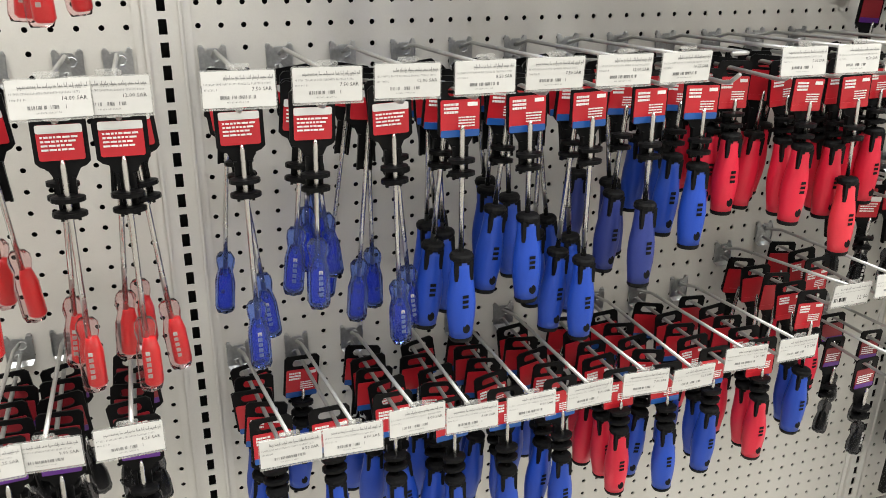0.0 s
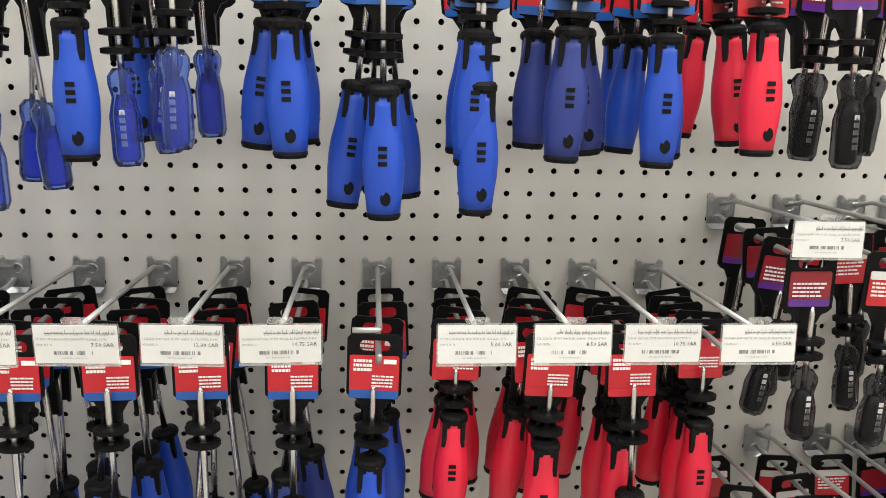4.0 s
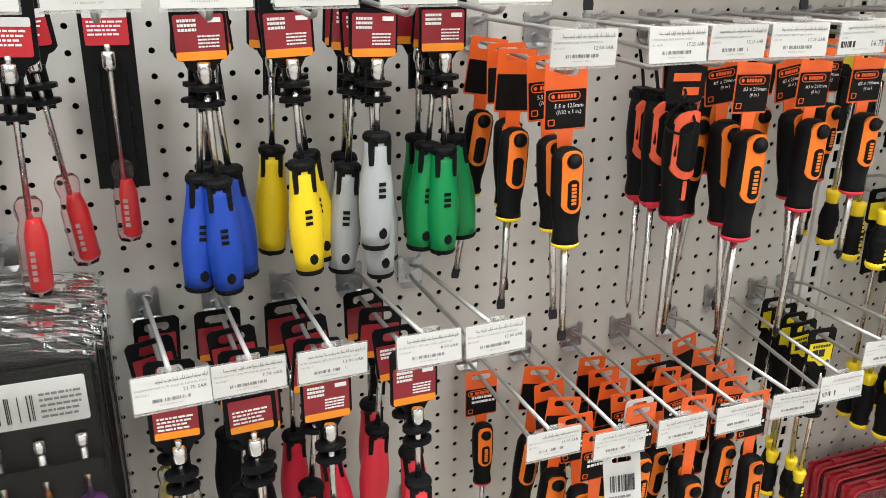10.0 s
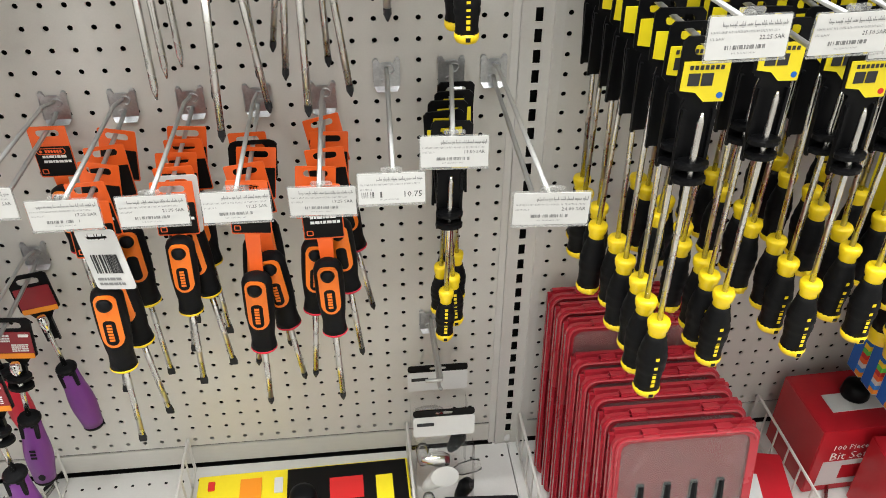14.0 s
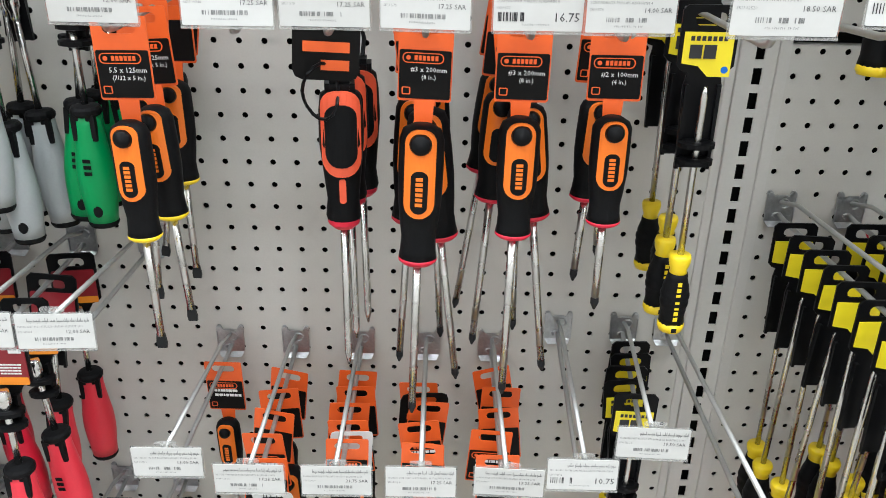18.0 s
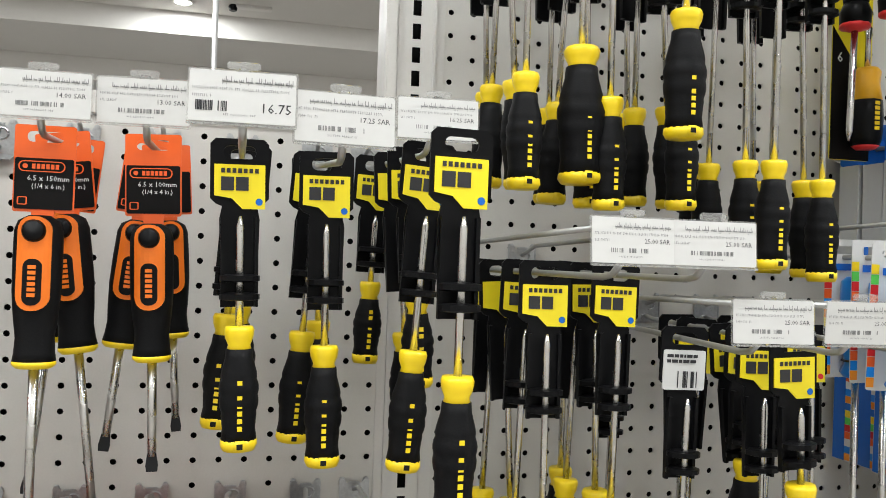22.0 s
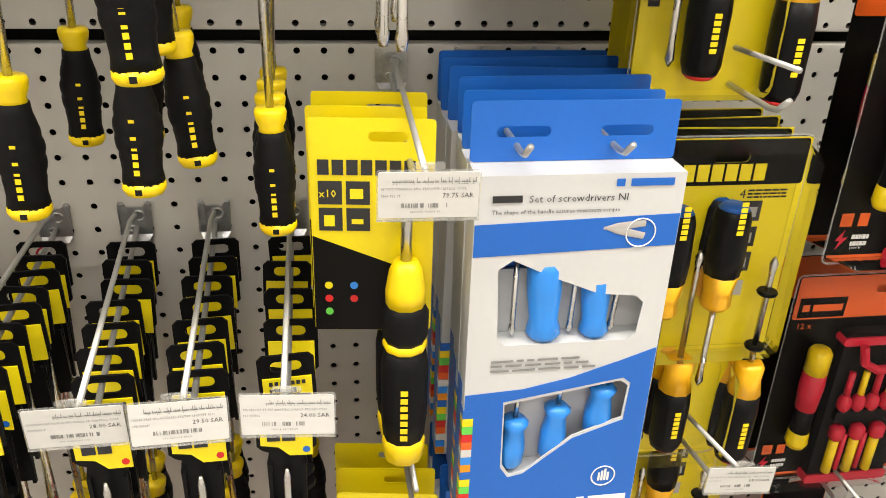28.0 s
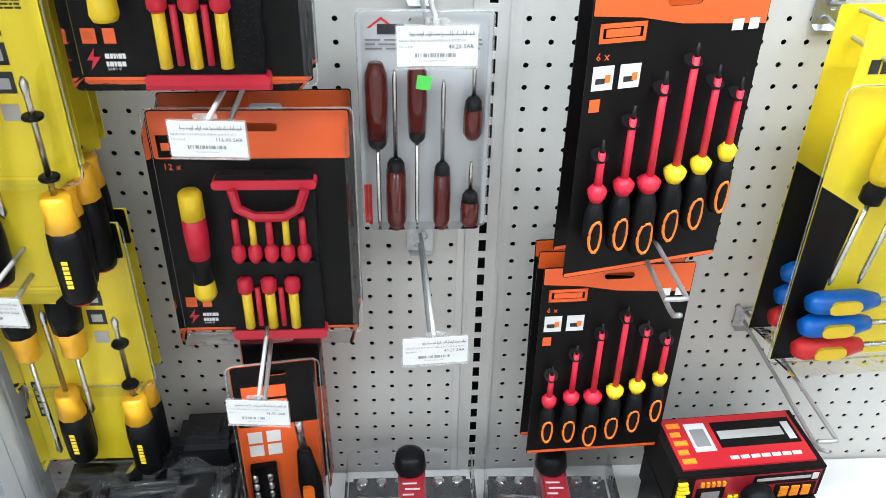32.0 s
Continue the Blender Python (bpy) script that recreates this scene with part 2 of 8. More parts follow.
CASEGLOSS = material("glossy black case", (0.007, 0.007, 0.008), 0.28, grain=0.1, scale=120, bump=0.25, coat=0.25)
LIDCLEAR = film("bright clear lid", (0.95, 0.95, 0.96), 0.24, 0.10, 0.03, 0.9, 45)
SHRINK = film("crinkled shrink wrap", (0.98, 0.98, 0.98), 0.07, 0.05, 0.005, 0.5, 38)
FOLDS = film("folded shrink wrap", (0.97, 0.97, 0.97), 0.20, 0.06, 0.01)
PLASTER = material("pale grey ceiling paint", (0.62, 0.60, 0.57), 0.8, grain=0.03, scale=40, bump=0.1, wear=0.1, wear_color=(0.57, 0.55, 0.52))
COVE = material("pale bulkhead paint", (0.68, 0.66, 0.63), 0.75, grain=0.03, scale=40)
FLOOR = material("pale floor tile", (0.42, 0.40, 0.37), 0.25, grain=0.06, scale=30, wear=0.2, wear_color=(0.36, 0.34, 0.31), coat=0.2)
SIGNBLUE = material("blue fascia", (0.01, 0.10, 0.38), 0.45, grain=0.03, scale=20)
DOWNLIGHT = glow("lamp lens", (1.0, 0.95, 0.86), 14.0)

HAZE = film("hazy clear plastic", (0.90, 0.90, 0.89), 0.07, 0.12, 0.06)
SMOKE = film("smoky clear vinyl", (0.88, 0.87, 0.84), 0.09, 0.12, 0.04, 0.6, 40)
SMOKEDARK = material("smoked handle", (0.05, 0.048, 0.045), 0.2, coat=0.4)
TEAL = material("teal plastic", (0.10, 0.42, 0.48), 0.35, coat=0.2)
LIME = material("lime green plastic", (0.20, 0.62, 0.06), 0.35, coat=0.2)
AMBERORANGE = material("orange plastic", (0.90, 0.30, 0.02), 0.35, coat=0.2)
CORALORANGE = material("coral orange grip", (0.80, 0.11, 0.045), 0.45, grain=0.05, scale=300)
AMBERYELLOW = material("amber yellow plastic", (0.88, 0.46, 0.012), 0.32, grain=0.04, scale=200, coat=0.15)
for m in (CASEBLACK, RUBBER, PLASTIC, TIPBLACK, CARD_BLACK, VINYL):
    m.node_tree.nodes["Principled BSDF"].inputs["Specular IOR Level"].default_value = 0.13

# ---------------------------------------------------------------- kit
P = 0.0254          # pitch of the perforation and of the upright slots
ZA = 1.20           # height of the main hook row above the floor


def X(col):
    return col * P


def Z(row):
    return ZA + row * P


def thing(name, label, category, group="", at=None):
    ob = tagged(new(name), label, category, group)
    ob.empty_display_size = 0.02
    ob.matrix_basis = at or Matrix()
    return ob


def part(name, bm, mat, parent, label="", smooth=False):
    me = bpy.data.meshes.new(name)
    bm.to_mesh(me)
    bm.free()
    return link(name, me, mat, parent, label, smooth)


def link(name, me, mat, parent, label="", smooth=False):
    if not me.materials:
        me.materials.append(mat)
    if smooth:
        for f in me.polygons:
            f.use_smooth = True
    ob = new(name, me)
    if parent is not None:
        ob.parent = parent
    if label:
        ob["label"] = label
    return ob


def structure(name, bm, mat, label, category):
    return tagged(part(name, bm, mat, None), label, category, kind="structure")


def box(x0, x1, y0, y1, z0, z1, bevel=0.0, bm=None):
    bm = bm or bmesh.new()
    geo = bmesh.ops.create_cube(bm, size=1)
    for v in geo["verts"]:
        v.co = Vector((x0 + (v.co.x + 0.5) * (x1 - x0), y0 + (v.co.y + 0.5) * (y1 - y0), z0 + (v.co.z + 0.5) * (z1 - z0)))
    if bevel:
        edges = list({e for v in geo["verts"] for e in v.link_edges})
        bmesh.ops.bevel(bm, geom=edges, offset=bevel, segments=2, affect="EDGES")
    return bm


def lathe(profile, sides=14, bm=None, squash=1.0, at=(0, 0), lobes=0, depth=0.0):
    """Turned body about a vertical line; profile of (radius, z) from top to bottom. lobes: flutes cut along it."""
    bm = bm or bmesh.new()
    rings = []
    for r, z in profile:
        ring = []
        for k in range(sides):
            a = 2 * math.pi * k / sides
            rr = r * (1 - depth * (0.5 + 0.5 * math.cos(lobes * a))) if lobes else r
            ring.append(bm.verts.new((at[0] + rr * math.cos(a), at[1] + squash * rr * math.sin(a), z)))
        rings.append(ring)
    for a, b in zip(rings, rings[1:]):
        for k in range(sides):
            bm.faces.new((a[k], b[k], b[(k + 1) % sides], a[(k + 1) % sides]))
    bm.faces.new(rings[0])
    bm.faces.new(rings[-1][::-1])
    return bm


def tube(points, radius, sides=8, bm=None):
    """Bent wire through the points."""
    bm = bm or bmesh.new()
    pts = [Vector(p) for p in points]
    rings = []
    for i, p in enumerate(pts):
        a, b = pts[max(i - 1, 0)], pts[min(i + 1, len(pts) - 1)]
        q = (b - a).normalized().to_track_quat("Z", "Y")
        rings.append([bm.verts.new(p + q @ Vector((radius * math.cos(t), radius * math.sin(t), 0))) for t in (2 * math.pi * k / sides for k in range(sides))])
    for a, b in zip(rings, rings[1:]):
        for k in range(sides):
            bm.faces.new((a[k], a[(k + 1) % sides], b[(k + 1) % sides], b[k]))
    bm.faces.new(rings[0][::-1])
    bm.faces.new(rings[-1])
    return bm


def plate(outline, y0, y1, holes=(), bm=None, bevel=0.0):
    """Flat sheet in the x-z plane between y0 (front) and y1, with openings cut through."""
    bm = bm or bmesh.new()
    loops = [outline, *holes]
    edges = []
    for lp in loops:
        vs = [bm.verts.new((x, y0, z)) for x, z in lp]
        edges += [bm.edges.new((vs[i], vs[(i + 1) % len(vs)])) for i in range(len(vs))]
    geo = bmesh.ops.triangle_fill(bm, edges=edges, use_beauty=True)
    faces = [g for g in geo["geom"] if isinstance(g, bmesh.types.BMFace)]
    if y1 != y0:
        ex = bmesh.ops.extrude_face_region(bm, geom=faces)
        for v in (g for g in ex["geom"] if isinstance(g, bmesh.types.BMVert)):
            v.co.y += y1 - y0
    bmesh.ops.recalc_face_normals(bm, faces=bm.faces)
    return bm


def rounded(x0, x1, z0, z1, r, n=4):
    out = []
    for cx, cz, a0 in ((x1 - r, z1 - r, 0), (x0 + r, z1 - r, 90), (x0 + r, z0 + r, 180), (x1 - r, z0 + r, 270)):
        for k in range(n + 1):
            a = radians(a0 + 90 * k / n)
            out.append((cx + r * math.cos(a), cz + r * math.sin(a)))
    return out


def euro_slot(cx, cz, w=0.030, h=0.008):
    return rounded(cx - w / 2, cx + w / 2, cz - h / 2, cz + h / 2, h * 0.45, 3)


WORDS = {}


def lettering(text, height, mat, parent, x, y, z, turn=0.0, align="LEFT", bold=0.0, name="lettering"):
    """Raised printed text facing the front (-y)."""
    key = (text, round(height, 5), align, bold)
    if key not in WORDS:
        cu = bpy.data.curves.new("text", "FONT")
        cu.body, cu.size, cu.align_x, cu.resolution_u, cu.offset = text, height * 1.37, align, 1, bold
        ob = bpy.data.objects.new("text", cu)
        scene.collection.objects.link(ob)
        bpy.context.view_layer.update()
        WORDS[key] = bpy.data.meshes.new_from_object(ob.evaluated_get(bpy.context.evaluated_depsgraph_get()))
        bpy.data.objects.remove(ob)
    me = WORDS[key]
    if me.materials and me.materials[0] != mat:
        me = WORDS[key].copy()
        me.materials.clear()
    ob = link(name, me, mat, parent)
    ob.matrix_basis = Matrix.Translation((x, y, z)) @ Matrix.Rotation(radians(90), 4, "X") @ Matrix.Rotation(radians(turn), 4, "Z")
    return ob


def bars(rows, y, mat, parent, name="print", thick=0.00025):
    """Printed blocks and lines of writing: boxes (x0, x1, z0, z1) proud of the sheet."""
    bm = bmesh.new()
    for x0, x1, z0, z1 in rows:
        box(x0, x1, y - thick, y, z0, z1, bm=bm)
    return part(name, bm, mat, parent)


def text_lines(rng, x0, x1, z0, z1, n, fill=0.6):
    """n lines broken into words."""
    out, step = [], (z1 - z0) / n
    for k in range(n):
        z = z1 - step * (k + 0.75)
        x = x0
        end = x1 - rng.random() * (x1 - x0) * 0.25
        while x < end:
            w = (0.05 + 0.15 * rng.random()) * (x1 - x0)
            out.append((x, min(x + w, x1), z, z + step * fill))
            x += w + 0.03 * (x1 - x0)
    return out


def bar_code(rng, x0, x1, z0, z1, n=22):
    out, s = [], (x1 - x0) / n
    for k in range(n):
        if rng.random() < 0.62:
            out.append((x0 + k * s, x0 + k * s + s * (0.4 + 0.5 * rng.random()), z0, z1))
    return out

# ---------------------------------------------------------------- the gondola wall
BAYS = {0: (-51.5, -6.5), 1: (-3.5, 41.5), 2: (44.5, 89.5), 3: (92.5, 137.5), 4: (140.5, 185.5)}
TOPS = {0: 16, 1: 16, 2: 16, 3: 45, 4: 45}
LOW = -37


def perforated(x_first, cols, z_first, rows, margin, low=0.5, high=0.5, r=0.0033, thick=0.0016):
    """Sheet with round holes punched through on a square pitch, front face at y = 0."""
    verts, faces = [], []
    for i in range(cols):
        for j in range(rows):
            cx, cz = X(x_first + i), z_first + j * P
            l = P / 2 if i else margin
            rr_ = P / 2 if i < cols - 1 else margin
            b, t = P * (low if j == 0 else 0.5), P * (high if j == rows - 1 else 0.5)
            o = len(verts)
            sq = [(rr_, 0), (rr_, t), (0, t), (-l, t), (-l, 0), (-l, -b), (0, -b), (rr_, -b)]
            verts += [(cx + u, 0, cz + v) for u, v in sq]
            ring = [(math.cos(math.pi * k / 4), math.sin(math.pi * k / 4)) for k in range(8)]
            verts += [(cx + r * u, 0, cz + r * v) for u, v in ring]
            verts += [(cx + r * u, thick, cz + r * v) for u, v in ring]
            for k in range(8):
                n = (k + 1) % 8
                faces.append((o + k, o + 8 + k, o + 8 + n, o + n))
                faces.append((o + 8 + k, o + 16 + k, o + 16 + n, o + 8 + n))
    me = bpy.data.meshes.new("perforated_sheet")
    me.from_pydata(verts, [], faces)
    me.validate()
    me.flip_normals()
    return me


def upright(col, z0, z1, name):
    """Slotted post: a flanged channel with one row of slots on the shelf pitch."""
    ob = thing(name, "pale grey slotted steel upright post between pegboard bays", "upright post")
    ob["kind"] = "structure"
    x = X(col)
    verts, faces = [], []
    n0, n1 = math.ceil((z0 - ZA) / P), math.floor((z1 - ZA) / P)
    w, s, hgt, y = 0.0175, 0.0046, 0.0085, -0.0035
    for n in range(n0, n1):
        z = Z(n)
        o = len(verts)
        outer = [(-w, -P / 2), (w, -P / 2), (w, P / 2), (-w, P / 2)]
        inner = [(-s, -hgt), (s, -hgt), (s, hgt), (-s, hgt)]
        verts += [(x + u, y, z + v) for u, v in outer] + [(x + u, y, z + v) for u, v in inner] + [(x + u, y + 0.002, z + v) for u, v in inner]
        for k in range(4):
            m = (k + 1) % 4
            faces += [(o + k, o + m, o + 4 + m, o + 4 + k), (o + 4 + k, o + 4 + m, o + 8 + m, o + 8 + k)]
    me = bpy.data.meshes.new("slotted_face")
    me.from_pydata(verts, [], faces)
    me.validate()
    link("slotted_face", me, POST, ob)
    for sx, nm in ((-1, "side_flange"), (1, "side_flange")):
        bm = box(x + sx * 0.0195 - 0.002, x + sx * 0.0195 + 0.002, -0.007, 0.004, z0, z1, 0.0008)
        part(nm, bm, POST, ob)
        bm = box(min(x + sx * 0.0215, x + sx * 0.0312), max(x + sx * 0.0215, x + sx * 0.0312), -0.0022, 0.003, z0, z1, 0.0006)
        part("panel_edge", bm, POST, ob)
    # near-black strip standing in for the shade inside the channel
    part("channel_back", box(x - 0.017, x + 0.017, 0.02, 0.03, z0, z1), GAP_SHADE, ob)
    return ob


for b, (c0, c1) in BAYS.items():
    top = TOPS[b]
    cuts = [(LOW, top)] if b < 3 else [(LOW, -1), (0, top)]
    nm = "pegboard_%d" % (b + 1)
    wall = tagged(new(nm), "grey powder-coated perforated steel pegboard wall panel", "pegboard", kind="structure")
    lo_c, hi_c = (c0, c1) if b not in (0, 4) else ((c1 - 22, c1) if b == 0 else (c0, c0 + 30))
    for lo, hi in cuts:
        low, high = (0.19 if lo == 0 else 0.5), (0.19 if hi == -1 else 0.5)      # a dark gap between the two panels of a tall bay
        link("panel", perforated(lo_c, int(hi_c - lo_c) + 1, Z(lo), hi - lo + 1, 0.0085, low, high), PEG, wall)
        for z in (Z(lo) - P * low, Z(hi) + P * high):
            part("panel_lip", box(X(lo_c) - 0.0085, X(hi_c) + 0.0085, 0.0005, 0.018, z - 0.0012, z + 0.0012), PEG, wall)
    # near-black sheet added as the shade seen through the holes
    part("panel_backing", box(X(lo_c) - 0.02, X(hi_c) + 0.02, 0.03, 0.05, Z(LOW) - 0.1, Z(top) + 0.012), GAP_SHADE, wall)
    if b < 3:
        part("top_rail", box(X(lo_c) - 0.01, X(hi_c) + 0.01, -0.004, 0.05, Z(top) + P / 2 + 0.002, Z(top) + P / 2 + 0.026, 0.002), POST, wall, "white painted top rail")
        part("back_panel", box(X(lo_c) - 0.02, X(hi_c) + 0.02, 0.055, 0.06, 0.05, Z(top) + 0.02), PEG, wall)
    part("kick_panel", box(X(lo_c) - 0.01, X(hi_c) + 0.01, 0.0005, 0.004, Z(LOW) - 0.055, Z(LOW) - P / 2 - 0.006), PEG, wall)

for k, (col, z1) in enumerate(((-5, Z(16.6)), (43, Z(16.6)), (91, Z(46)), (139, Z(46)))):
    upright(col, Z(LOW) - 0.06, z1, "upright_%d" % (k + 1))
# the taller bay's side: post cover above the low bay's rail
structure("trim_post", box(X(89.65), X(90.15), -0.012, 0.05, Z(16.8), Z(46), 0.002), POST, "pale grey post cover above the low bay", "post cover")
structure("trim_post_face", box(X(90.18), X(90.35), -0.006, 0.05, Z(16.8), Z(46), 0.001), POST, "pale grey post cover above the low bay", "post cover")

DECK_Z = Z(-39.4)


def deck(b, x0, x1):
    """Base shelf with punched rows along its back and front, the holes' shade laid on as flat black discs."""
    ob = tagged(new("base_shelf_%d" % (b + 1)), "white perforated steel base shelf under the pegboard", "shelf", kind="structure")
    part("shelf_top", box(x0 + 0.0008, x1 - 0.0008, -0.46, -0.002, DECK_Z - 0.012, DECK_Z, 0.002), DECK, ob)
    part("shelf_front", box(x0 + 0.0008, x1 - 0.0008, -0.464, -0.4605, DECK_Z - 0.05, DECK_Z - 0.002, 0.001), DECK, ob)
    part("plinth", box(x0 + 0.0008, x1 - 0.0008, -0.42, -0.40, 0.002, DECK_Z - 0.015), DECK, ob)
    bm = bmesh.new()
    n = int((x1 - x0) / P)
    for r in (0.03, 0.43):
        for k in range(n):
            bmesh.ops.create_circle(bm, cap_ends=True, radius=0.0026, segments=8, matrix=Matrix.Translation((x0 + (k + 0.5) * P, -r, DECK_Z + 0.0002)))
    part("punched_holes", bm, GAP_SHADE, ob)


for b, (c0, c1) in BAYS.items():
    deck(b, X(c0) - 1.5 * P, X(c1) + 1.5 * P)
# the shelf under the last two bays stands higher, on brackets
UP_Z = Z(-33.4)
for b in (3, 4):
    c0, c1 = BAYS[b]
    lo = 116 if b == 3 else c0
    ob = tagged(new("upper_shelf_%d" % (b + 1)), "white steel shelf carrying boxed tool sets", "shelf", kind="structure")
    part("shelf_top", box(X(lo) - 1.4 * P, X(c1) + 1.4 * P, -0.36, -0.003, UP_Z - 0.02, UP_Z, 0.002), DECK, ob)
    part("shelf_front", box(X(lo) - 1.4 * P, X(c1) + 1.4 * P, -0.366, -0.3605, UP_Z - 0.04, UP_Z, 0.001), DECK, ob)

# ---------------------------------------------------------------- the shop round about
RX0, RX1, RY0, RY1, CZ = -3.2, 7.5, -3.4, 13.0, 3.85
structure("floor", box(RX0, RX1, RY0, RY1, -0.1, 0), FLOOR, "pale polished shop floor", "floor")
structure("ceiling", box(RX0, RX1, RY0, 7.75, CZ, CZ + 0.1), PLASTER, "grey painted shop ceiling", "ceiling")
structure("wall_west", box(RX0 - 0.1, RX0, RY0, RY1, 0, CZ + 0.1), COVE, "pale painted shop wall", "wall")
structure("wall_east", box(RX1, RX1 + 0.1, RY0, RY1, 0, CZ + 0.1), COVE, "pale painted shop wall", "wall")
structure("wall_south", box(RX0, RX1, RY0 - 0.1, RY0, 0, CZ + 0.1), COVE, "pale painted shop wall", "wall")
structure("wall_north", box(RX0, RX1, RY1, RY1 + 0.1, 0, CZ + 0.1), COVE, "pale painted shop wall", "wall")
# stepped bulkheads in the distance
for k, (y0, y1, z0) in enumerate(((7.76, 9.2, 3.62), (9.21, 10.6, 3.36), (10.61, 12.99, 3.02))):
    structure("bulkhead_%d" % (k + 1), box(RX0 + 0.01, RX1 - 0.01, y0, y1, z0, CZ + 0.1), COVE, "pale stepped ceiling bulkhead", "bulkhead")

# ---------------------------------------------------------------- hooks and price labels
HOOK_DROP = 0.024     # the lower prong's height under the pins
LABEL_W, LABEL_H = 0.062, 0.031
RNG = random.Random(7)


def hook_plate():
    """Stamped back plate: two lugs folded into the holes, a raised seat for the wires, a crescent boss and a flared foot."""
    bm = bmesh.new()
    ol = [(-0.0150, -0.030), (0.0150, -0.030), (0.0158, -0.002), (0.0162, 0.0012), (0.0088, 0.0012), (0.0080, -0.0016), (-0.0080, -0.0016), (-0.0088, 0.0012), (-0.0162, 0.0012), (-0.0158, -0.002)]
    plate(ol, -0.0034, -0.0018, bm=bm)
    for sx in (-1, 1):
        box(sx * 0.0127 - 0.0026, sx * 0.0127 + 0.0026, -0.0050, 0.003, -0.0004, 0.0042, 0.0010, bm=bm)
        box(sx * 0.0152 - 0.0005, sx * 0.0152 + 0.0005, -0.0052, -0.0034, -0.030, -0.003, 0.0002, bm=bm)
    box(-0.0062, 0.0062, -0.0056, -0.0034, -0.0020, 0.0006, 0.0007, bm=bm)
    tube([(0.0035 + 0.0052 * math.cos(t), -0.0040, -0.0095 + 0.0052 * math.sin(t)) for t in (k * math.pi / 7 - 1.9 for k in range(10))], 0.0011, 6, bm=bm)
    tube([(-0.0030 + 0.0036 * math.cos(t), -0.0040, -0.0235 + 0.0030 * math.sin(t)) for t in (k * math.pi / 5 for k in range(8))], 0.0010, 6, bm=bm)
    for x, z, h in ((-0.0118, -0.0060, 0.0030), (-0.0098, -0.0062, 0.0034), (-0.0078, -0.0060, 0.0030), (0.0086, -0.0245, 0.0026), (0.0104, -0.0245, 0.0030), (0.0122, -0.0245, 0.0026)):
        box(x - 0.0005, x + 0.0005, -0.0038, -0.0034, z - h / 2, z + h / 2, 0.0001, bm=bm)
    foot = [bm.verts.new(p) for p in ((-0.0150, -0.0034, -0.030), (0.0150, -0.0034, -0.030), (0.0118, -0.0088, -0.0350), (-0.0118, -0.0088, -0.0350), (-0.0150, -0.0020, -0.030), (0.0150, -0.0020, -0.030), (0.0118, -0.0078, -0.0360), (-0.0118, -0.0078, -0.0360))]
    for q in ((0, 1, 2, 3), (7, 6, 5, 4), (3, 2, 6, 7), (0, 3, 7, 4), (2, 1, 5, 6)):
        bm.faces.new([foot[k] for k in q])
    return bm


SLOPES = {}


def hook(col, row, length=0.25, label=None, style=0, bare=False, arm=True, sag=0.0, words=None, side=0.0):
    """Pegboard hook with a lower product prong, an upper label arm and its price label. sag, side: how far its tip hangs down and leans to the right."""
    key = (round(length, 3), round(sag, 3), round(side, 3))
    SLOPES[col, row] = (side / length, sag / length)
    ob = thing("peg_hook", "zinc-plated double-wire peg hook on the pegboard" + ("" if label else ", no label"), "peg hook", "peg hooks", pose(X(col), 0, Z(row)))
    def out(d, z):
        """A point of a wire, d from the wall."""
        return (side * d / length, -d, z - sag * d / length)

    def prong():
        return tube([out(0.0034, -0.022), out(0.02, -HOOK_DROP), out(length - 0.03, -HOOK_DROP - 0.001), out(length - 0.018, -HOOK_DROP + 0.001), out(length - 0.004, -HOOK_DROP + 0.012)], 0.0026, 8)

    def upper():
        x, y, z = out(length, 0.012)
        turned = [(x, y - 0.003, z), (x - 0.006, y - 0.004, z), (x - 0.021, y - 0.004, z)] if bare else []
        return tube([out(0.0034, -0.008), out(0.012, -0.006), out(0.04, 0.002), (x, y, z)] + turned, 0.0024, 8)

    for nm, key2, build, mat in (("back_plate", "plate", hook_plate, ZINC), ("prong", ("prong", key), prong, WIRE), ("label_arm", ("arm", key, bare), upper, WIRE)):
        if nm == "label_arm" and not arm:
            continue
        if key2 not in MESHES:
            p = part(nm, build(), mat, ob, smooth=nm != "back_plate")
            MESHES[key2] = p.data
        else:
            link(nm, MESHES[key2], mat, ob)
    if label:
        price_label(label, pose(X(col) + side + RNG.uniform(-0.003, 0.003), -length - 0.004, Z(row) + 0.016 - sag, RNG.uniform(-6, 4), 0, RNG.uniform(-5, 5)), style, words)
    return ob


MESHES = {}


UNDER = {"card_strip": "card", "card_print": "card", "card_text": "card", "card_panel": "card", "card_dot": "card", "card_top": "card", "card_dark": "card", "handle_mark": "handle", "inlay_panel": "inlay", "eye_hole": "hang_eye",
         "description_print": "paper", "barcode": "paper", "button": "handle"}
FINE = ("handle_mark", "card_print", "card_text", "description_print", "barcode", "small_print", "text_lines", "size_table", "size_list", "print")


def shared(name, key, build, mat, parent, label="", smooth=False):
    """A part whose mesh is built once and used again by its repeats."""
    if name in UNDER and parent is not None and parent.parent is None:
        hosts = [c for c in parent.children if c.name.split(".")[0] == UNDER[name] and c.matrix_basis == Matrix()]
        parent = hosts[-1] if hosts else parent
    if key not in MESHES:
        ob = part(name, build(), mat, parent, label, smooth)
        MESHES[key] = ob.data
    else:
        ob = link(name, MESHES[key], mat, parent, label)
    if name in FINE:
        ob["kind"] = "stuff"
    return ob


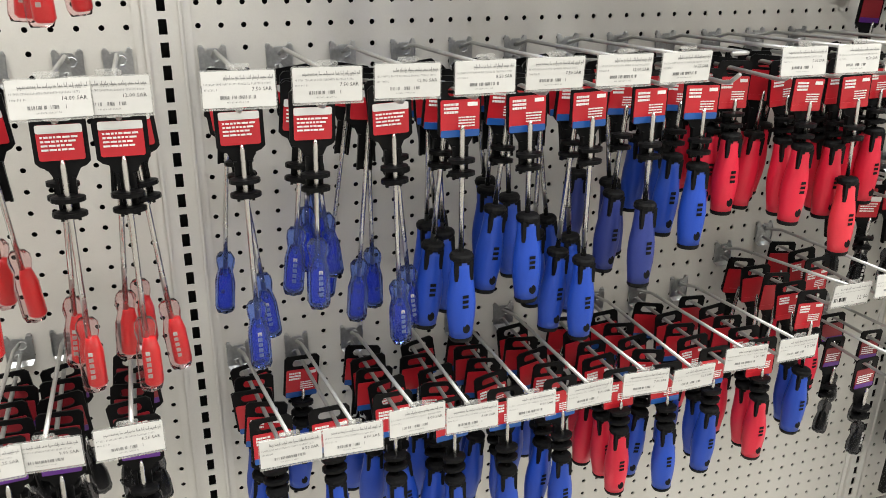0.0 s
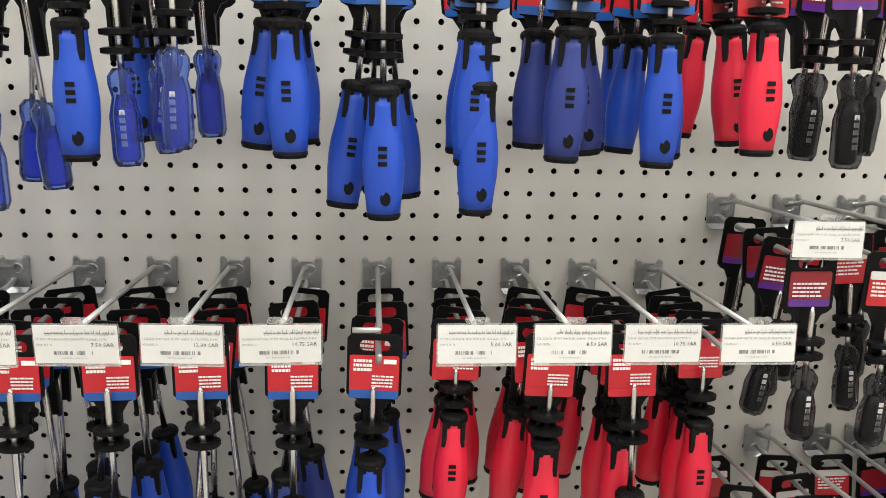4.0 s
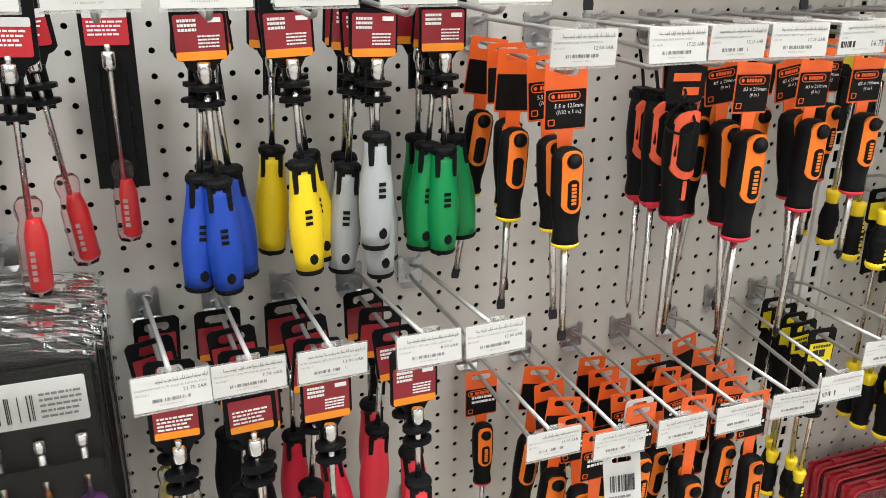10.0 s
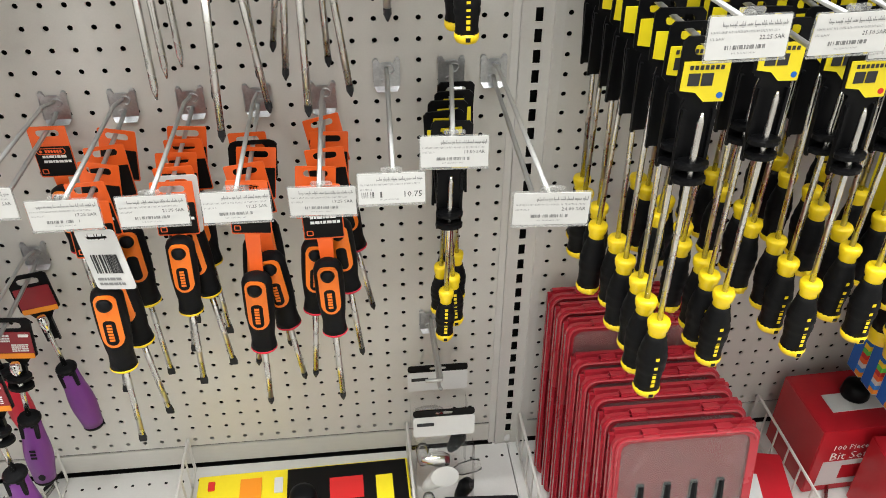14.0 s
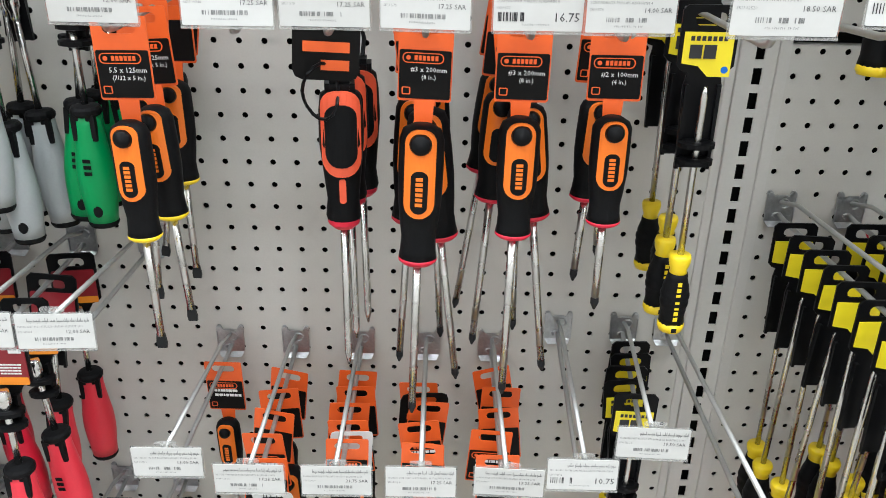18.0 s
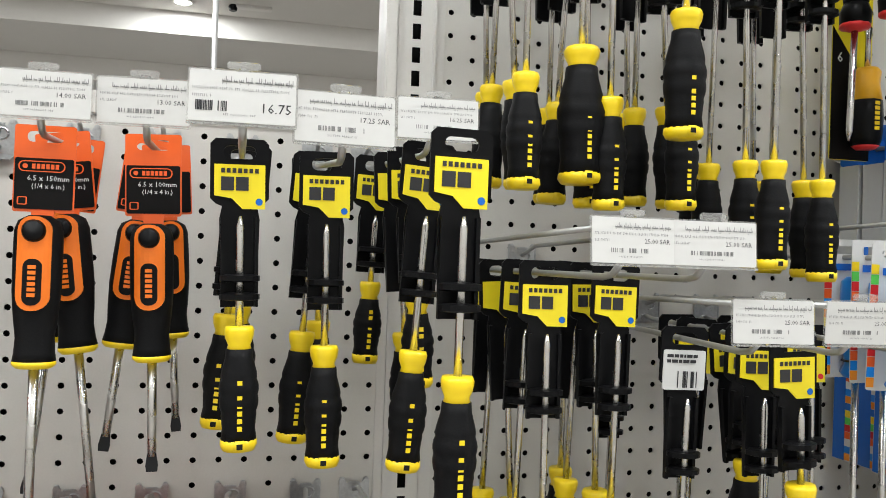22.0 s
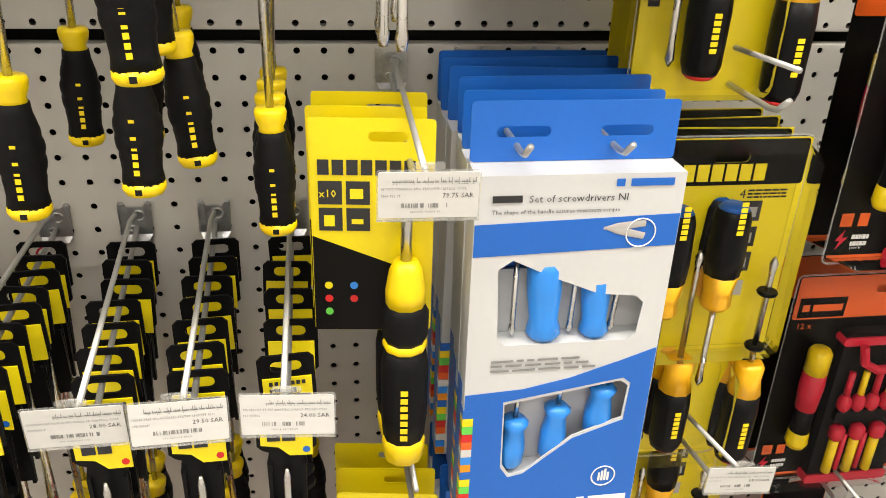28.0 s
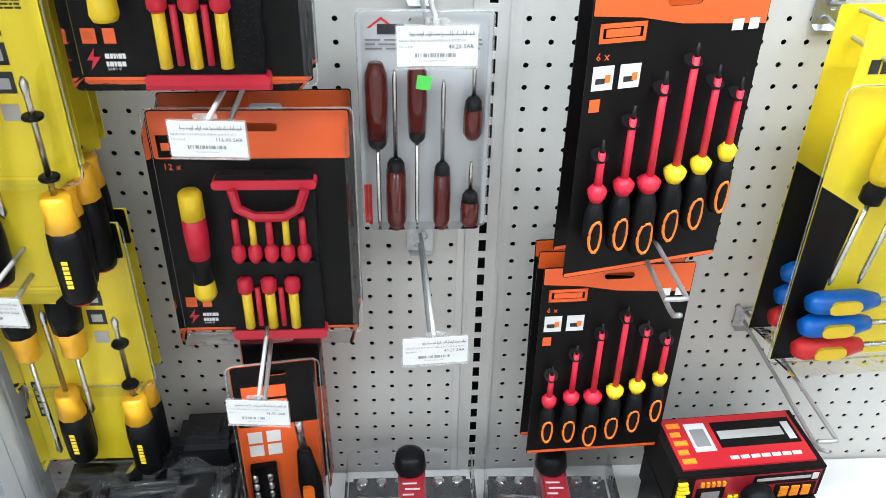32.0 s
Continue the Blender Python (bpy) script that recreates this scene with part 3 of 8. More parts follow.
def script_line(r, x0, x1, z, size):
    """A line of small flowing script that cannot be read: low strokes, tall strokes and dots."""
    out, x = [], x0
    while x < x1:
        w = r.uniform(0.0022, 0.0062)
        end = min(x + w, x1)
        out.append((x, end, z, z + size * 0.20))
        k = x
        while k < end:
            out.append((k, k + 0.00045, z, z + size * r.choice((0.45, 0.5, 0.95, 0.3))))
            if r.random() < 0.35:
                out.append((k + 0.0003, k + 0.0008, z - size * 0.35, z - size * 0.18))
            k += r.uniform(0.0008, 0.0014)
        x = end + r.uniform(0.0007, 0.0014)
    return out


def capital_line(r, x0, x1, z, size):
    """A line of small capitals that cannot be read: one stroke or two for each letter."""
    out, x = [], x0
    while x < x1 - 0.001:
        for _ in range(r.randint(2, 9)):
            if x > x1 - 0.001:
                break
            out.append((x, x + 0.00028, z, z + size))
            if r.random() < 0.7:
                zz = z + size * r.choice((0.0, 0.4, 0.8))
                out.append((x + 0.00028, x + 0.0008, zz, zz + size * 0.2))
            x += 0.00115
        x += 0.0009
    return out


def price_label(text, m, style=0, words=None):
    """White shelf ticket in a clear holder; style 1: the newer ticket with a large price."""
    ob = thing("price_label", "white paper price label in a clear plastic holder on a hook", "price label", "price labels", m)
    w, hgt = LABEL_W, LABEL_H
    def holder():
        bm = plate(rounded(-w / 2 - 0.0012, w / 2 + 0.0012, -hgt - 0.0022, 0.0012, 0.002), 0.0005, 0.0011)
        plate(rounded(-0.010, 0.010, 0.0013, 0.0062, 0.0025), 0.0002, 0.0014, bm=bm)
        box(-w / 2 - 0.001, w / 2 + 0.001, -0.0012, 0.0004, -hgt - 0.0022, -hgt - 0.0006, 0.0003, bm=bm)
        box(-0.004, 0.004, 0.0015, 0.007, -0.006, 0.003, 0.001, bm=bm)
        return bm
    shared("holder", "holder", holder, HOLDER, ob)
    shared("paper", "paper", lambda: plate(rounded(-w / 2, w / 2, -hgt, 0, 0.0012), -0.0003, 0.0003), PAPER, ob)
    v = RNG.randrange(4)
    if words:
        lettering(words[0], 0.0019, GREYINK, ob.children[1], -0.029, -0.0005, -0.0118, name="description")
        lettering(words[1], 0.0019, GREYINK, ob.children[1], -0.029, -0.0005, -0.0165, name="stock_number")
    def lines(k):
        r = random.Random(k)
        rows = script_line(r, r.uniform(-0.024, -0.012), 0.029, -0.0068, 0.0036)
        if not words:
            rows += capital_line(r, -0.029, r.uniform(0.016, 0.029), -0.0118, 0.0017) + capital_line(r, -0.029, -0.017, -0.0165, 0.0017)
        rows += capital_line(r, -0.011, 0.009, -0.0272, 0.0012)
        bm = bmesh.new()
        for q in rows:
            plate([(q[0], q[2]), (q[1], q[2]), (q[1], q[3]), (q[0], q[3])], -0.0006, -0.0006, bm=bm)
        return bm
    shared("description_print", ("lines", v, bool(words)), lambda: lines(v), GREYINK, ob)
    def code(k):
        r = random.Random(k + 50)
        bm = bmesh.new()
        for q in bar_code(r, -0.017, 0.014, -0.0238, -0.0208, 44) if not style else bar_code(r, -0.028, -0.008, -0.0245, -0.0185):
            box(q[0], q[1], -0.0006, -0.0003, q[2], q[3], bm=bm)
        return bm
    shared("barcode", ("code", v, style), lambda: code(v), GREYINK if not style else INK, ob)
    if style:
        lettering(text, 0.0062, INK, ob.children[1], 0.029, -0.0005, -0.0245, align="RIGHT", name="price")
    else:
        lettering(text + " SAR", 0.0034, DARKINK, ob.children[1], 0.028, -0.0005, -0.0172, align="RIGHT", name="price")
    return ob

# ---------------------------------------------------------------- hanging hand tools; each hangs from the origin, front to -y
def grip_profile(top, length, r, neck=0.72, end=0.8):
    return [(r * neck, top), (r * (neck + 0.01), top - 0.10 * length), (r * 0.83, top - 0.28 * length), (r * 0.96, top - 0.45 * length),
            (r, top - 0.58 * length), (r * 0.97, top - 0.72 * length), (r * 0.86, top - 0.88 * length), (r * end, top - length)]


def spawn(key, build, m, cache={}):
    """Builds a kind of thing once and copies it after that."""
    if key not in cache:
        cache[key] = build()
        cache[key].matrix_basis = m
        return cache[key]
    return copy_thing(cache[key], m)


def hanger(ob, w=0.05, head=0.058, stem=0.105, stem_w=0.012, clips=True, long=False):
    """Black moulded hanging carrier with a slot, a stem and two spring clips."""
    if long:
        ol = [(-w / 2, 0.012), (-w / 2 + 0.003, 0.015), (w / 2 - 0.003, 0.015), (w / 2, 0.012), (w / 2, -stem), (-w / 2, -stem)]
    else:
        ol = [(-w / 2, 0.010), (-w / 2 + 0.004, 0.014), (w / 2 - 0.004, 0.014), (w / 2, 0.010), (w / 2, -head + 0.018), (w / 2 - 0.004, -head + 0.014), (w * 0.30, -head + 0.012), (stem_w * 0.72, -head + 0.002), (stem_w * 0.62, -stem), (-stem_w * 0.62, -stem), (-stem_w * 0.72, -head + 0.002), (-w * 0.30, -head + 0.012), (-w / 2 + 0.004, -head + 0.014), (-w / 2, -head + 0.018)]
    key = ("hanger", w, head, stem, stem_w, long)
    def build():
        bm = plate(ol, 0.0, 0.0022, [euro_slot(0, 0.0035, w * 0.55, 0.010)])
        for sx in (-1, 1):
            e = stem_w * (0.95 if long else 0.60)
            box(sx * e - 0.0014, sx * e + 0.0014, -0.004, 0.0, -stem, -head + 0.004, bm=bm)
        if long:
            for k in range(4):
                for sx in (-1, 1):
                    box(sx * w * 0.3 - 0.002, sx * w * 0.3 + 0.002, -0.004, 0, -stem + 0.008 + k * 0.022, -stem + 0.014 + k * 0.022, bm=bm)
        return bm
    shared("hanger", key, build, PLASTIC, ob, "black moulded plastic hanger")
    if clips:
        def rings():
            bm = bmesh.new()
            for z in (-stem + 0.008, -stem + 0.022):
                lathe([(0.010, z + 0.0030), (0.0150, z + 0.0020), (0.0150, z - 0.0020), (0.010, z - 0.0030)], 14, bm=bm, at=(0, -0.007), squash=0.72)
            return bm
        shared("clip", ("clips", stem), rings, PLASTIC, ob)


def print_block(key, rows):
    def build():
        bm = bmesh.new()
        for x0, x1, z0, z1, y in rows:
            box(x0, x1, y - 0.0004, y, z0, z1, bm=bm)
        return bm
    return build


def soft_driver(grip, grip_name, strip, total, length=0.102, r=0.0168, card=None, socket=False, coarse=0):
    card = card or CARD_RED
    def build():
        ob = thing("nut_driver" if socket else "screwdriver", grip_name + " soft-grip " + ("nut driver" if socket else "screwdriver") + " on a red carded hanger", "nut driver" if socket else "screwdriver", "hanging hand tools")
        top = -(total - length)
        stem = min(0.090, total - length - 0.004)
        hanger(ob, 0.048, 0.058, stem)
        shared("card", ("ace card", card.name), lambda: plate(rounded(-0.0215, 0.0215, -0.044, -0.005, 0.002), -0.0012, -0.0002), card, ob)
        shared("card_strip", ("ace strip", strip.name), lambda: plate(rounded(-0.0215, 0.0215, -0.044, -0.0365, 0.0015), -0.0018, -0.0013), strip, ob)
        rr = random.Random(3)
        shared("card_print", "ace print", print_block("p", [(a, b, c, d, -0.0013) for a, b, c, d in text_lines(rr, -0.018, -0.002, -0.020, -0.008, 3) + text_lines(rr, -0.002, 0.019, -0.034, -0.022, 4, 0.45)] + [(0.008, 0.019, -0.012, -0.008, -0.0013)]), WHITEINK, ob)
        rs = 0.0026 if total < 0.24 else 0.0031
        if socket:
            shared("shaft", ("socket shaft", total, length), lambda: lathe([(0.0032, -0.062), (0.0032, top + 0.002)], 10, at=(0, -0.009)), STEEL, ob, smooth=True)
            shared("socket", ("socket", 1), lambda: lathe([(0.0044, -0.045), (0.0062, -0.046), (0.0064, -0.058), (0.0045, -0.063), (0.0042, -0.07)], 12, at=(0, -0.009)), SOCKET, ob, "polished hexagon socket", smooth=True)
        else:
            shared("shaft", ("shaft", rs, total, length), lambda: lathe([(rs * 0.4, -0.030), (rs, -0.036), (rs, top + 0.002)], 10, at=(0, -0.008)), STEEL, ob, smooth=True)
        at = (0, -0.009)
        def shoulder():
            bm = lathe([(r * 0.34, top + 0.0045), (r * 0.70, top + 0.003), (r * 0.80, top + 0.0005), (r * 0.80, top - 0.003), (r * 0.70, top - 0.0055)], 16, at=at)
            for sx in (-1, 1):
                box(sx * r * 0.50 - r * 0.13, sx * r * 0.50 + r * 0.13, -0.0093 - r * 0.58, -0.011, top - 0.027, top - 0.003, bm=bm)
            return box(-r * 0.37, r * 0.37, -0.0093 - r * 0.60, -0.011, top - 0.0085, top - 0.003, bm=bm)
        shared("collar", ("collar", r, total, length), shoulder, RUBBER, ob, "black collar with moulded bracket")
        shared("handle", ("soft handle", grip.name, r, total, length), lambda: lathe(grip_profile(top - 0.004, length - 0.009, r), 16, at=at, squash=0.9), grip, ob, grip_name + " soft grip", smooth=True)
        shared("end_cap", ("cap", r, total, length), lambda: lathe([(r * 0.80, top - length + 0.0055), (r * 0.83, top - length + 0.003), (r * 0.74, top - length)], 16, at=at, squash=0.9), RUBBER, ob, "black end cap")
        def hole():
            bm = lathe([(0.0042, 0), (0.0042, 0.003)], 14)
            for v in bm.verts:
                x, y, z = v.co
                v.co = Vector((x + 0.002, -0.009 - r * 0.80 + 0.003 - z, top - length + 0.018 + y * 1.35))
            return bm
        shared("hang_hole", ("hole", r, total, length), hole, RUBBER, ob)
        shared("handle_mark", ("mark", r, total, length), print_block("m", [(-0.0035, 0.0035, top - 0.058 + k * 0.006, top - 0.0545 + k * 0.006, -0.009 - r * 0.885) for k in range(3)]), RUBBER, ob)
        return ob
    return ("soft", grip.name, strip.name, total, length, r, card.name, socket), build


def clear_driver(tint, core, tint_name, total, length=0.075, r=0.0125, card=None, strip=None, long_hanger=False, socket=False, hole_card=True):
    card = card or CARD_RED
    def build():
        ob = thing("nut_driver" if socket else "screwdriver", "clear " + tint_name + " fluted acetate " + ("nut driver" if socket else "screwdriver") + " on a black hanger", "nut driver" if socket else "screwdriver", "hanging hand tools")
        top = -(total - length)
        stem = min(0.092, total - length - 0.004) if not long_hanger else total - length + 0.03
        hanger(ob, 0.046, 0.056, stem, clips=not long_hanger, long=long_hanger)
        shared("card", ("clear card", card.name), lambda: plate(rounded(-0.019, 0.019, -0.036, -0.004, 0.002), -0.0012, -0.0002), card, ob)
        shared("card_strip", ("clear strip", (strip or CARD_WHITE).name), lambda: plate(rounded(-0.019, 0.019, -0.036, -0.029, 0.0015) if strip else rounded(-0.019, 0.019, -0.0115, -0.004, 0.0015), -0.0018, -0.0013), strip or CARD_WHITE, ob)
        shared("card_print", "clear print", print_block("p", [(a, b, c, d, -0.0013) for a, b, c, d in text_lines(random.Random(4), -0.016, 0.016, -0.028, -0.013, 4, 0.45)]), WHITEINK, ob)
        at = (0, -0.009)
        shared("shaft", ("cshaft", total, length, socket), lambda: lathe([(0.0012 if not socket else 0.003, -0.034), (0.0027, -0.040), (0.0027, top - 0.030)], 10, at=at), STEEL, ob, smooth=True)
        if socket:
            shared("socket", ("csocket", 1), lambda: lathe([(0.0046, -0.040), (0.0064, -0.041), (0.0064, -0.054), (0.0046, -0.058)], 12, at=at), SOCKET, ob, smooth=True)
        shared("handle", ("clear handle", tint.name, r, total, length), lambda: lathe([(r * 0.55, top), (r * 0.9, top - 0.006), (r * 0.92, top - 0.012), (r * 0.74, top - 0.022), (r, top - 0.036), (r, top - length + 0.006), (r * 0.8, top - length)], 24, at=at, lobes=6, depth=0.16), tint, ob, "fluted clear handle", smooth=True)
        shared("inlay", ("core", core.name, r, total, length), lambda: lathe([(r * 0.45, top - 0.020), (r * 0.70, top - 0.034), (r * 0.72, top - length + 0.006), (r * 0.5, top - length + 0.003)], 12, at=(r * 0.22 if core is REDCORE else 0, -0.009), squash=0.8), core, ob, smooth=True)
        shared("handle_mark", ("cmark", r, total, length), print_block("m", [(-0.002, 0.002, top - length + 0.016 + k * 0.006, top - length + 0.020 + k * 0.006, -0.009 - r * 0.9) for k in range(5)]), SILVERINK, ob)
        return ob
    return ("clear", tint.name, core.name, total, length, r, card.name, strip and strip.name, long_hanger, socket), build


def bowed(half, z0, z1, corner, r, y0, thick=0.004, cols=11):
    """Upright rounded panel bent round a grip of radius r, its front at y0."""
    bm, rows = bmesh.new(), []
    for i in range(cols):
        x = half * math.sin(math.pi * (i / (cols - 1) - 0.5))
        e = max(0.0, abs(x) - (half - corner))
        dz = corner - math.sqrt(max(corner * corner - e * e, 0.0))
        y = y0 + r * (1 - math.sqrt(max(1 - (x / r) ** 2, 0.0)))
        rows.append([bm.verts.new(p) for p in ((x, y, z0 + dz), (x, y, z1 - dz), (x, y + thick, z1 - dz), (x, y + thick, z0 + dz))])
    for a, b in zip(rows, rows[1:]):
        for k in range(4):
            bm.faces.new((a[k], b[k], b[(k + 1) % 4], a[(k + 1) % 4]))
    return bm


def ring_driver(total, length, r, blade, ring, card_h=0.052, card_w=0.042, phillips=True, size=None):
    """Black-and-orange grip hung by its end from an orange card, blade down."""
    def build():
        ob = thing("screwdriver", "black and orange screwdriver hanging blade down on an orange card", "screwdriver", "hanging hand tools")
        shared("card", ("ring card", card_w, card_h), lambda: plate(rounded(-card_w / 2, card_w / 2, -card_h, 0.012, 0.002), 0.0, 0.0009, [euro_slot(0, 0.0035, card_w * 0.6, 0.008)]), CARD_ORANGE, ob, "orange printed hang card")
        shared("card_panel", ("ring panel", card_w, card_h), lambda: plate(rounded(-card_w / 2 + 0.001, card_w / 2 - 0.001, -card_h + 0.002, -0.0125, 0.0015), -0.0007, -0.0003), CARD_BLACK, ob)
        def badge():
            bm = plate(rounded(-card_w * 0.42, card_w * 0.34, -0.0225, -0.0145, 0.0038), -0.0011, -0.0008, [rounded(-card_w * 0.40, card_w * 0.32, -0.0218, -0.0152, 0.0031)])
            for k in range(6):
                box(-card_w * 0.20 + k * 0.0032, -card_w * 0.20 + 0.0023 + k * 0.0032, -0.0011, -0.0008, -0.0203, -0.0167, bm=bm)
            had = set(bm.verts)
            lathe([(0.0018, 0), (0.0018, 0.0003)], 10, bm=bm)
            for v in set(bm.verts) - had:
                v.co = Vector((v.co.x - card_w * 0.31, -0.0008 - v.co.z, v.co.y - 0.0185))
            return plate(rounded(-card_w * 0.42, -card_w * 0.26, -card_h + 0.005, -card_h + 0.011, 0.001), -0.0011, -0.0008, [rounded(-card_w * 0.40, -card_w * 0.28, -card_h + 0.0057, -card_h + 0.0103, 0.0006)], bm=bm)
        shared("card_print", ("ring print", card_w, card_h), badge, CARD_ORANGE, ob)
        if size:
            for k, words in enumerate(size):
                lettering(words, 0.0040 - 0.0004 * k, WHITEINK, ob, 0.003, -0.0010, -0.0290 - 0.0056 * k, align="CENTER", name="card_lettering")
        else:
            shared("card_text", ("ring lines", card_w, card_h), print_block("p", [(a, b, c, d, -0.0008) for a, b, c, d in text_lines(random.Random(9), -card_w * 0.3, card_w * 0.42, -card_h * 0.66, -0.022, 2, 0.5)]), WHITEINK, ob)
        top = -(total - length)
        at = (0, -0.008)
        shared("neck", ("ring neck", card_h, top), lambda: plate([(-0.008, -card_h + 0.001), (0.008, -card_h + 0.001), (0.007, top - 0.004), (-0.007, top - 0.004)], -0.001, 0.0004), CARD_ORANGE, ob)
        L = length
        prof = [(r * 0.45, top), (r * 0.86, top - 0.004), (r, top - 0.10 * L), (r * 1.02, top - 0.3 * L), (r * 1.0, top - 0.5 * L), (r * 0.90, top - 0.68 * L), (r * 0.80, top - 0.80 * L), (r * 0.84, top - 0.9 * L), (r * 0.90, top - 0.955 * L)]
        shared("handle", ("ring handle", r, total, L), lambda: lathe(prof, 18, at=at, squash=0.92), RUBBER, ob, "black soft grip", smooth=True)
        def inlay(scale, h0, h1, proud=0.0):
            return lambda: bowed(r * 0.55 * scale, top - h1 * L, top - h0 * L, r * 0.5 * scale, r * 1.02, -0.008 - r * 0.985 - proud)
        shared("inlay", ("ring inlay", r, total, L), inlay(1.26, 0.010, 0.62), ORANGE, ob, "orange oval inlay")
        shared("inlay_panel", ("ring mid", r, total, L), inlay(0.70, 0.285, 0.585, 0.0006), RUBBER, ob)
        shared("handle_mark", ("ring mark", r, total, L), print_block("m", [(-r * 0.16, r * 0.16, top - L * (0.350 + k * 0.036), top - L * (0.326 + k * 0.036), -0.0088 - r * 0.985) for k in range(6)]), ORANGE, ob)
        def button():
            bm = lathe([(0.0, 0.0036), (r * 0.40, 0.0034), (r * 0.50, 0.0)], 16)
            for v in bm.verts:
                x, y, z = v.co
                v.co = Vector((x, -0.0075 - r * 0.985 - z, top - 0.105 * L + y))
            return bm
        shared("button", ("ring button", r, total, L), button, PLASTIC, ob, "black round button", smooth=True)
        shared("collar", ("ring collar", ring.name, r, total, L), lambda: lathe([(r * 0.90, top - 0.953 * L), (r * 0.91, top - 0.975 * L), (r * 0.74, top - L)], 18, at=at, squash=0.92), ring, ob, "coloured base ring", smooth=True)
        shared("shaft", ("ring shaft", blade, total, L), lambda: lathe([(0.0036, top - L + 0.001), (0.0034, top - L - blade + 0.012)], 8, at=at), STEEL, ob, smooth=True)
        z = top - L - blade
        if phillips:
            shared("tip", ("ring tip", blade, total, L), lambda: lathe([(0.0036, z + 0.012), (0.0036, z + 0.006), (0.001, z)], 8, at=at), TIPBLACK, ob)
        else:
            shared("tip", ("ring flat", blade, total, L), lambda: plate([(-0.0033, z + 0.014), (-0.0046, z + 0.005), (-0.0040, z), (0.0040, z), (0.0046, z + 0.005), (0.0033, z + 0.014)], -0.0092, -0.0068), TIPBLACK, ob)
        return ob
    return ("ring", total, length, r, blade, ring.name, card_h, phillips, size), build


def collar_driver(total, length=0.094, r=0.0152, dot=None, tag=False, slim=False):
    """Black grip with yellow collar and end, shaft up in a black hanger with a yellow card."""
    def build():
        ob = thing("screwdriver", "black and yellow screwdriver on a black hanger" + (" with white barcode tag" if tag else " with yellow card"), "screwdriver", "hanging hand tools")
        top = -(total - length)
        stem = min(0.115, total - length - 0.01)
        hanger(ob, 0.044, 0.050, stem, 0.021)
        if tag:
            shared("card", "tag card", lambda: plate(rounded(-0.020, 0.020, -0.040, -0.006, 0.002), -0.0014, -0.0002), CARD_WHITE, ob, "white barcode tag")
            shared("card_print", "tag print", print_block("p", [(a, b, c, d, -0.0015) for a, b, c, d in bar_code(random.Random(5), -0.014, 0.014, -0.038, -0.024) + text_lines(random.Random(6), -0.017, 0.017, -0.018, -0.009, 2)]), INK, ob)
        else:
            shared("card", "collar card", lambda: plate([(-0.019, -0.006), (0.019, -0.006), (0.019, -0.040), (0.002, -0.040), (-0.006, -0.032), (-0.019, -0.030)], -0.0014, -0.0002), CARD_YELLOW, ob, "yellow printed card")
            rr = random.Random(8)
            shared("card_print", "collar print", print_block("p", [(-0.014 + k * 0.0042, -0.0112 + k * 0.0042, -0.0125, -0.009, -0.0015) for k in range(7)] + [(-0.014, -0.0045, -0.026, -0.0155, -0.0015), (-0.0030, 0.0065, -0.026, -0.0155, -0.0015)]), INK, ob)
            shared("card_dot", ("dot", (dot or CARD_UBLUE).name), lambda: lathe([(0.0028, 0), (0.0028, 0.0006)], 10), dot or CARD_UBLUE, ob).matrix_basis = Matrix.Translation((0.0145, -0.0012, -0.0345)) @ Matrix.Rotation(radians(90), 4, "X")
        at = (0, -0.009)
        rs = 0.0030
        shared("shaft", ("cs", total, length), lambda: lathe([(0.0012, -0.046), (rs, -0.054), (rs, top + 0.001)], 10, at=at), STEEL, ob, smooth=True)
        shared("collar", ("yc", r, total, length), lambda: lathe([(r * 0.68, top + 0.001), (r * 0.76, top - 0.002), (r * 0.70, top - 0.008), (r * 0.56, top - 0.013), (r * 0.66, top - 0.020)], 16, at=at), SYELLOW, ob, "yellow plastic collar", smooth=True)
        g = top - 0.016
        L = length - 0.024
        prof = [(r * 0.66, g), (r * 0.70, g - 0.1 * L), (r * 0.88, g - 0.25 * L), (r, g - 0.42 * L), (r * 0.98, g - 0.6 * L), (r * 0.86, g - 0.78 * L), (r * 0.83, g - 0.88 * L), (r * 0.9, g - L)]
        def grip():
            out = []
            for a, b in zip(prof, prof[1:]):        # moulded ridges round the thick part
                out.append(a)
                if a[0] > r * 0.86 and b[0] > r * 0.84:
                    for f in (0.25, 0.5, 0.75):
                        out.append((a[0] + (b[0] - a[0]) * f - r * (0.045 if f == 0.5 else 0.0), a[1] + (b[1] - a[1]) * f))
            return lathe(out + [prof[-1]], 18, at=at)
        shared("handle", ("yh", r, total, length), grip, RUBBER, ob, "black soft grip", smooth=True)
        shared("handle_mark", ("ym", r, total, length), print_block("m", [(-0.0018, 0.0018, g - L * 0.88 + k * 0.0056, g - L * 0.88 + 0.0036 + k * 0.0056, -0.009 - r * 0.93) for k in range(7)]), SYELLOW, ob)
        e = top - length
        def cap_end():
            bm = lathe([(r * 0.9, e + 0.0085), (r * 0.93, e + 0.004), (r * 0.8, e)], 16, at=at)
            return box(-0.0042, 0.0042, -0.0100 - r * 0.93, -0.009, e + 0.001, e + 0.009, 0.001, bm=bm)
        shared("end_cap", ("ye", r, total, length), cap_end, SYELLOW, ob, "yellow end cap with hang eye", smooth=True)
        # no opening cut: a near-black block gives the eye its shade
        shared("eye_hole", ("yy", r, total, length), lambda: box(-0.0022, 0.0022, -0.0104 - r * 0.93, -0.009 - r * 0.93, e + 0.003, e + 0.007), GAP_SHADE, ob)
        return ob
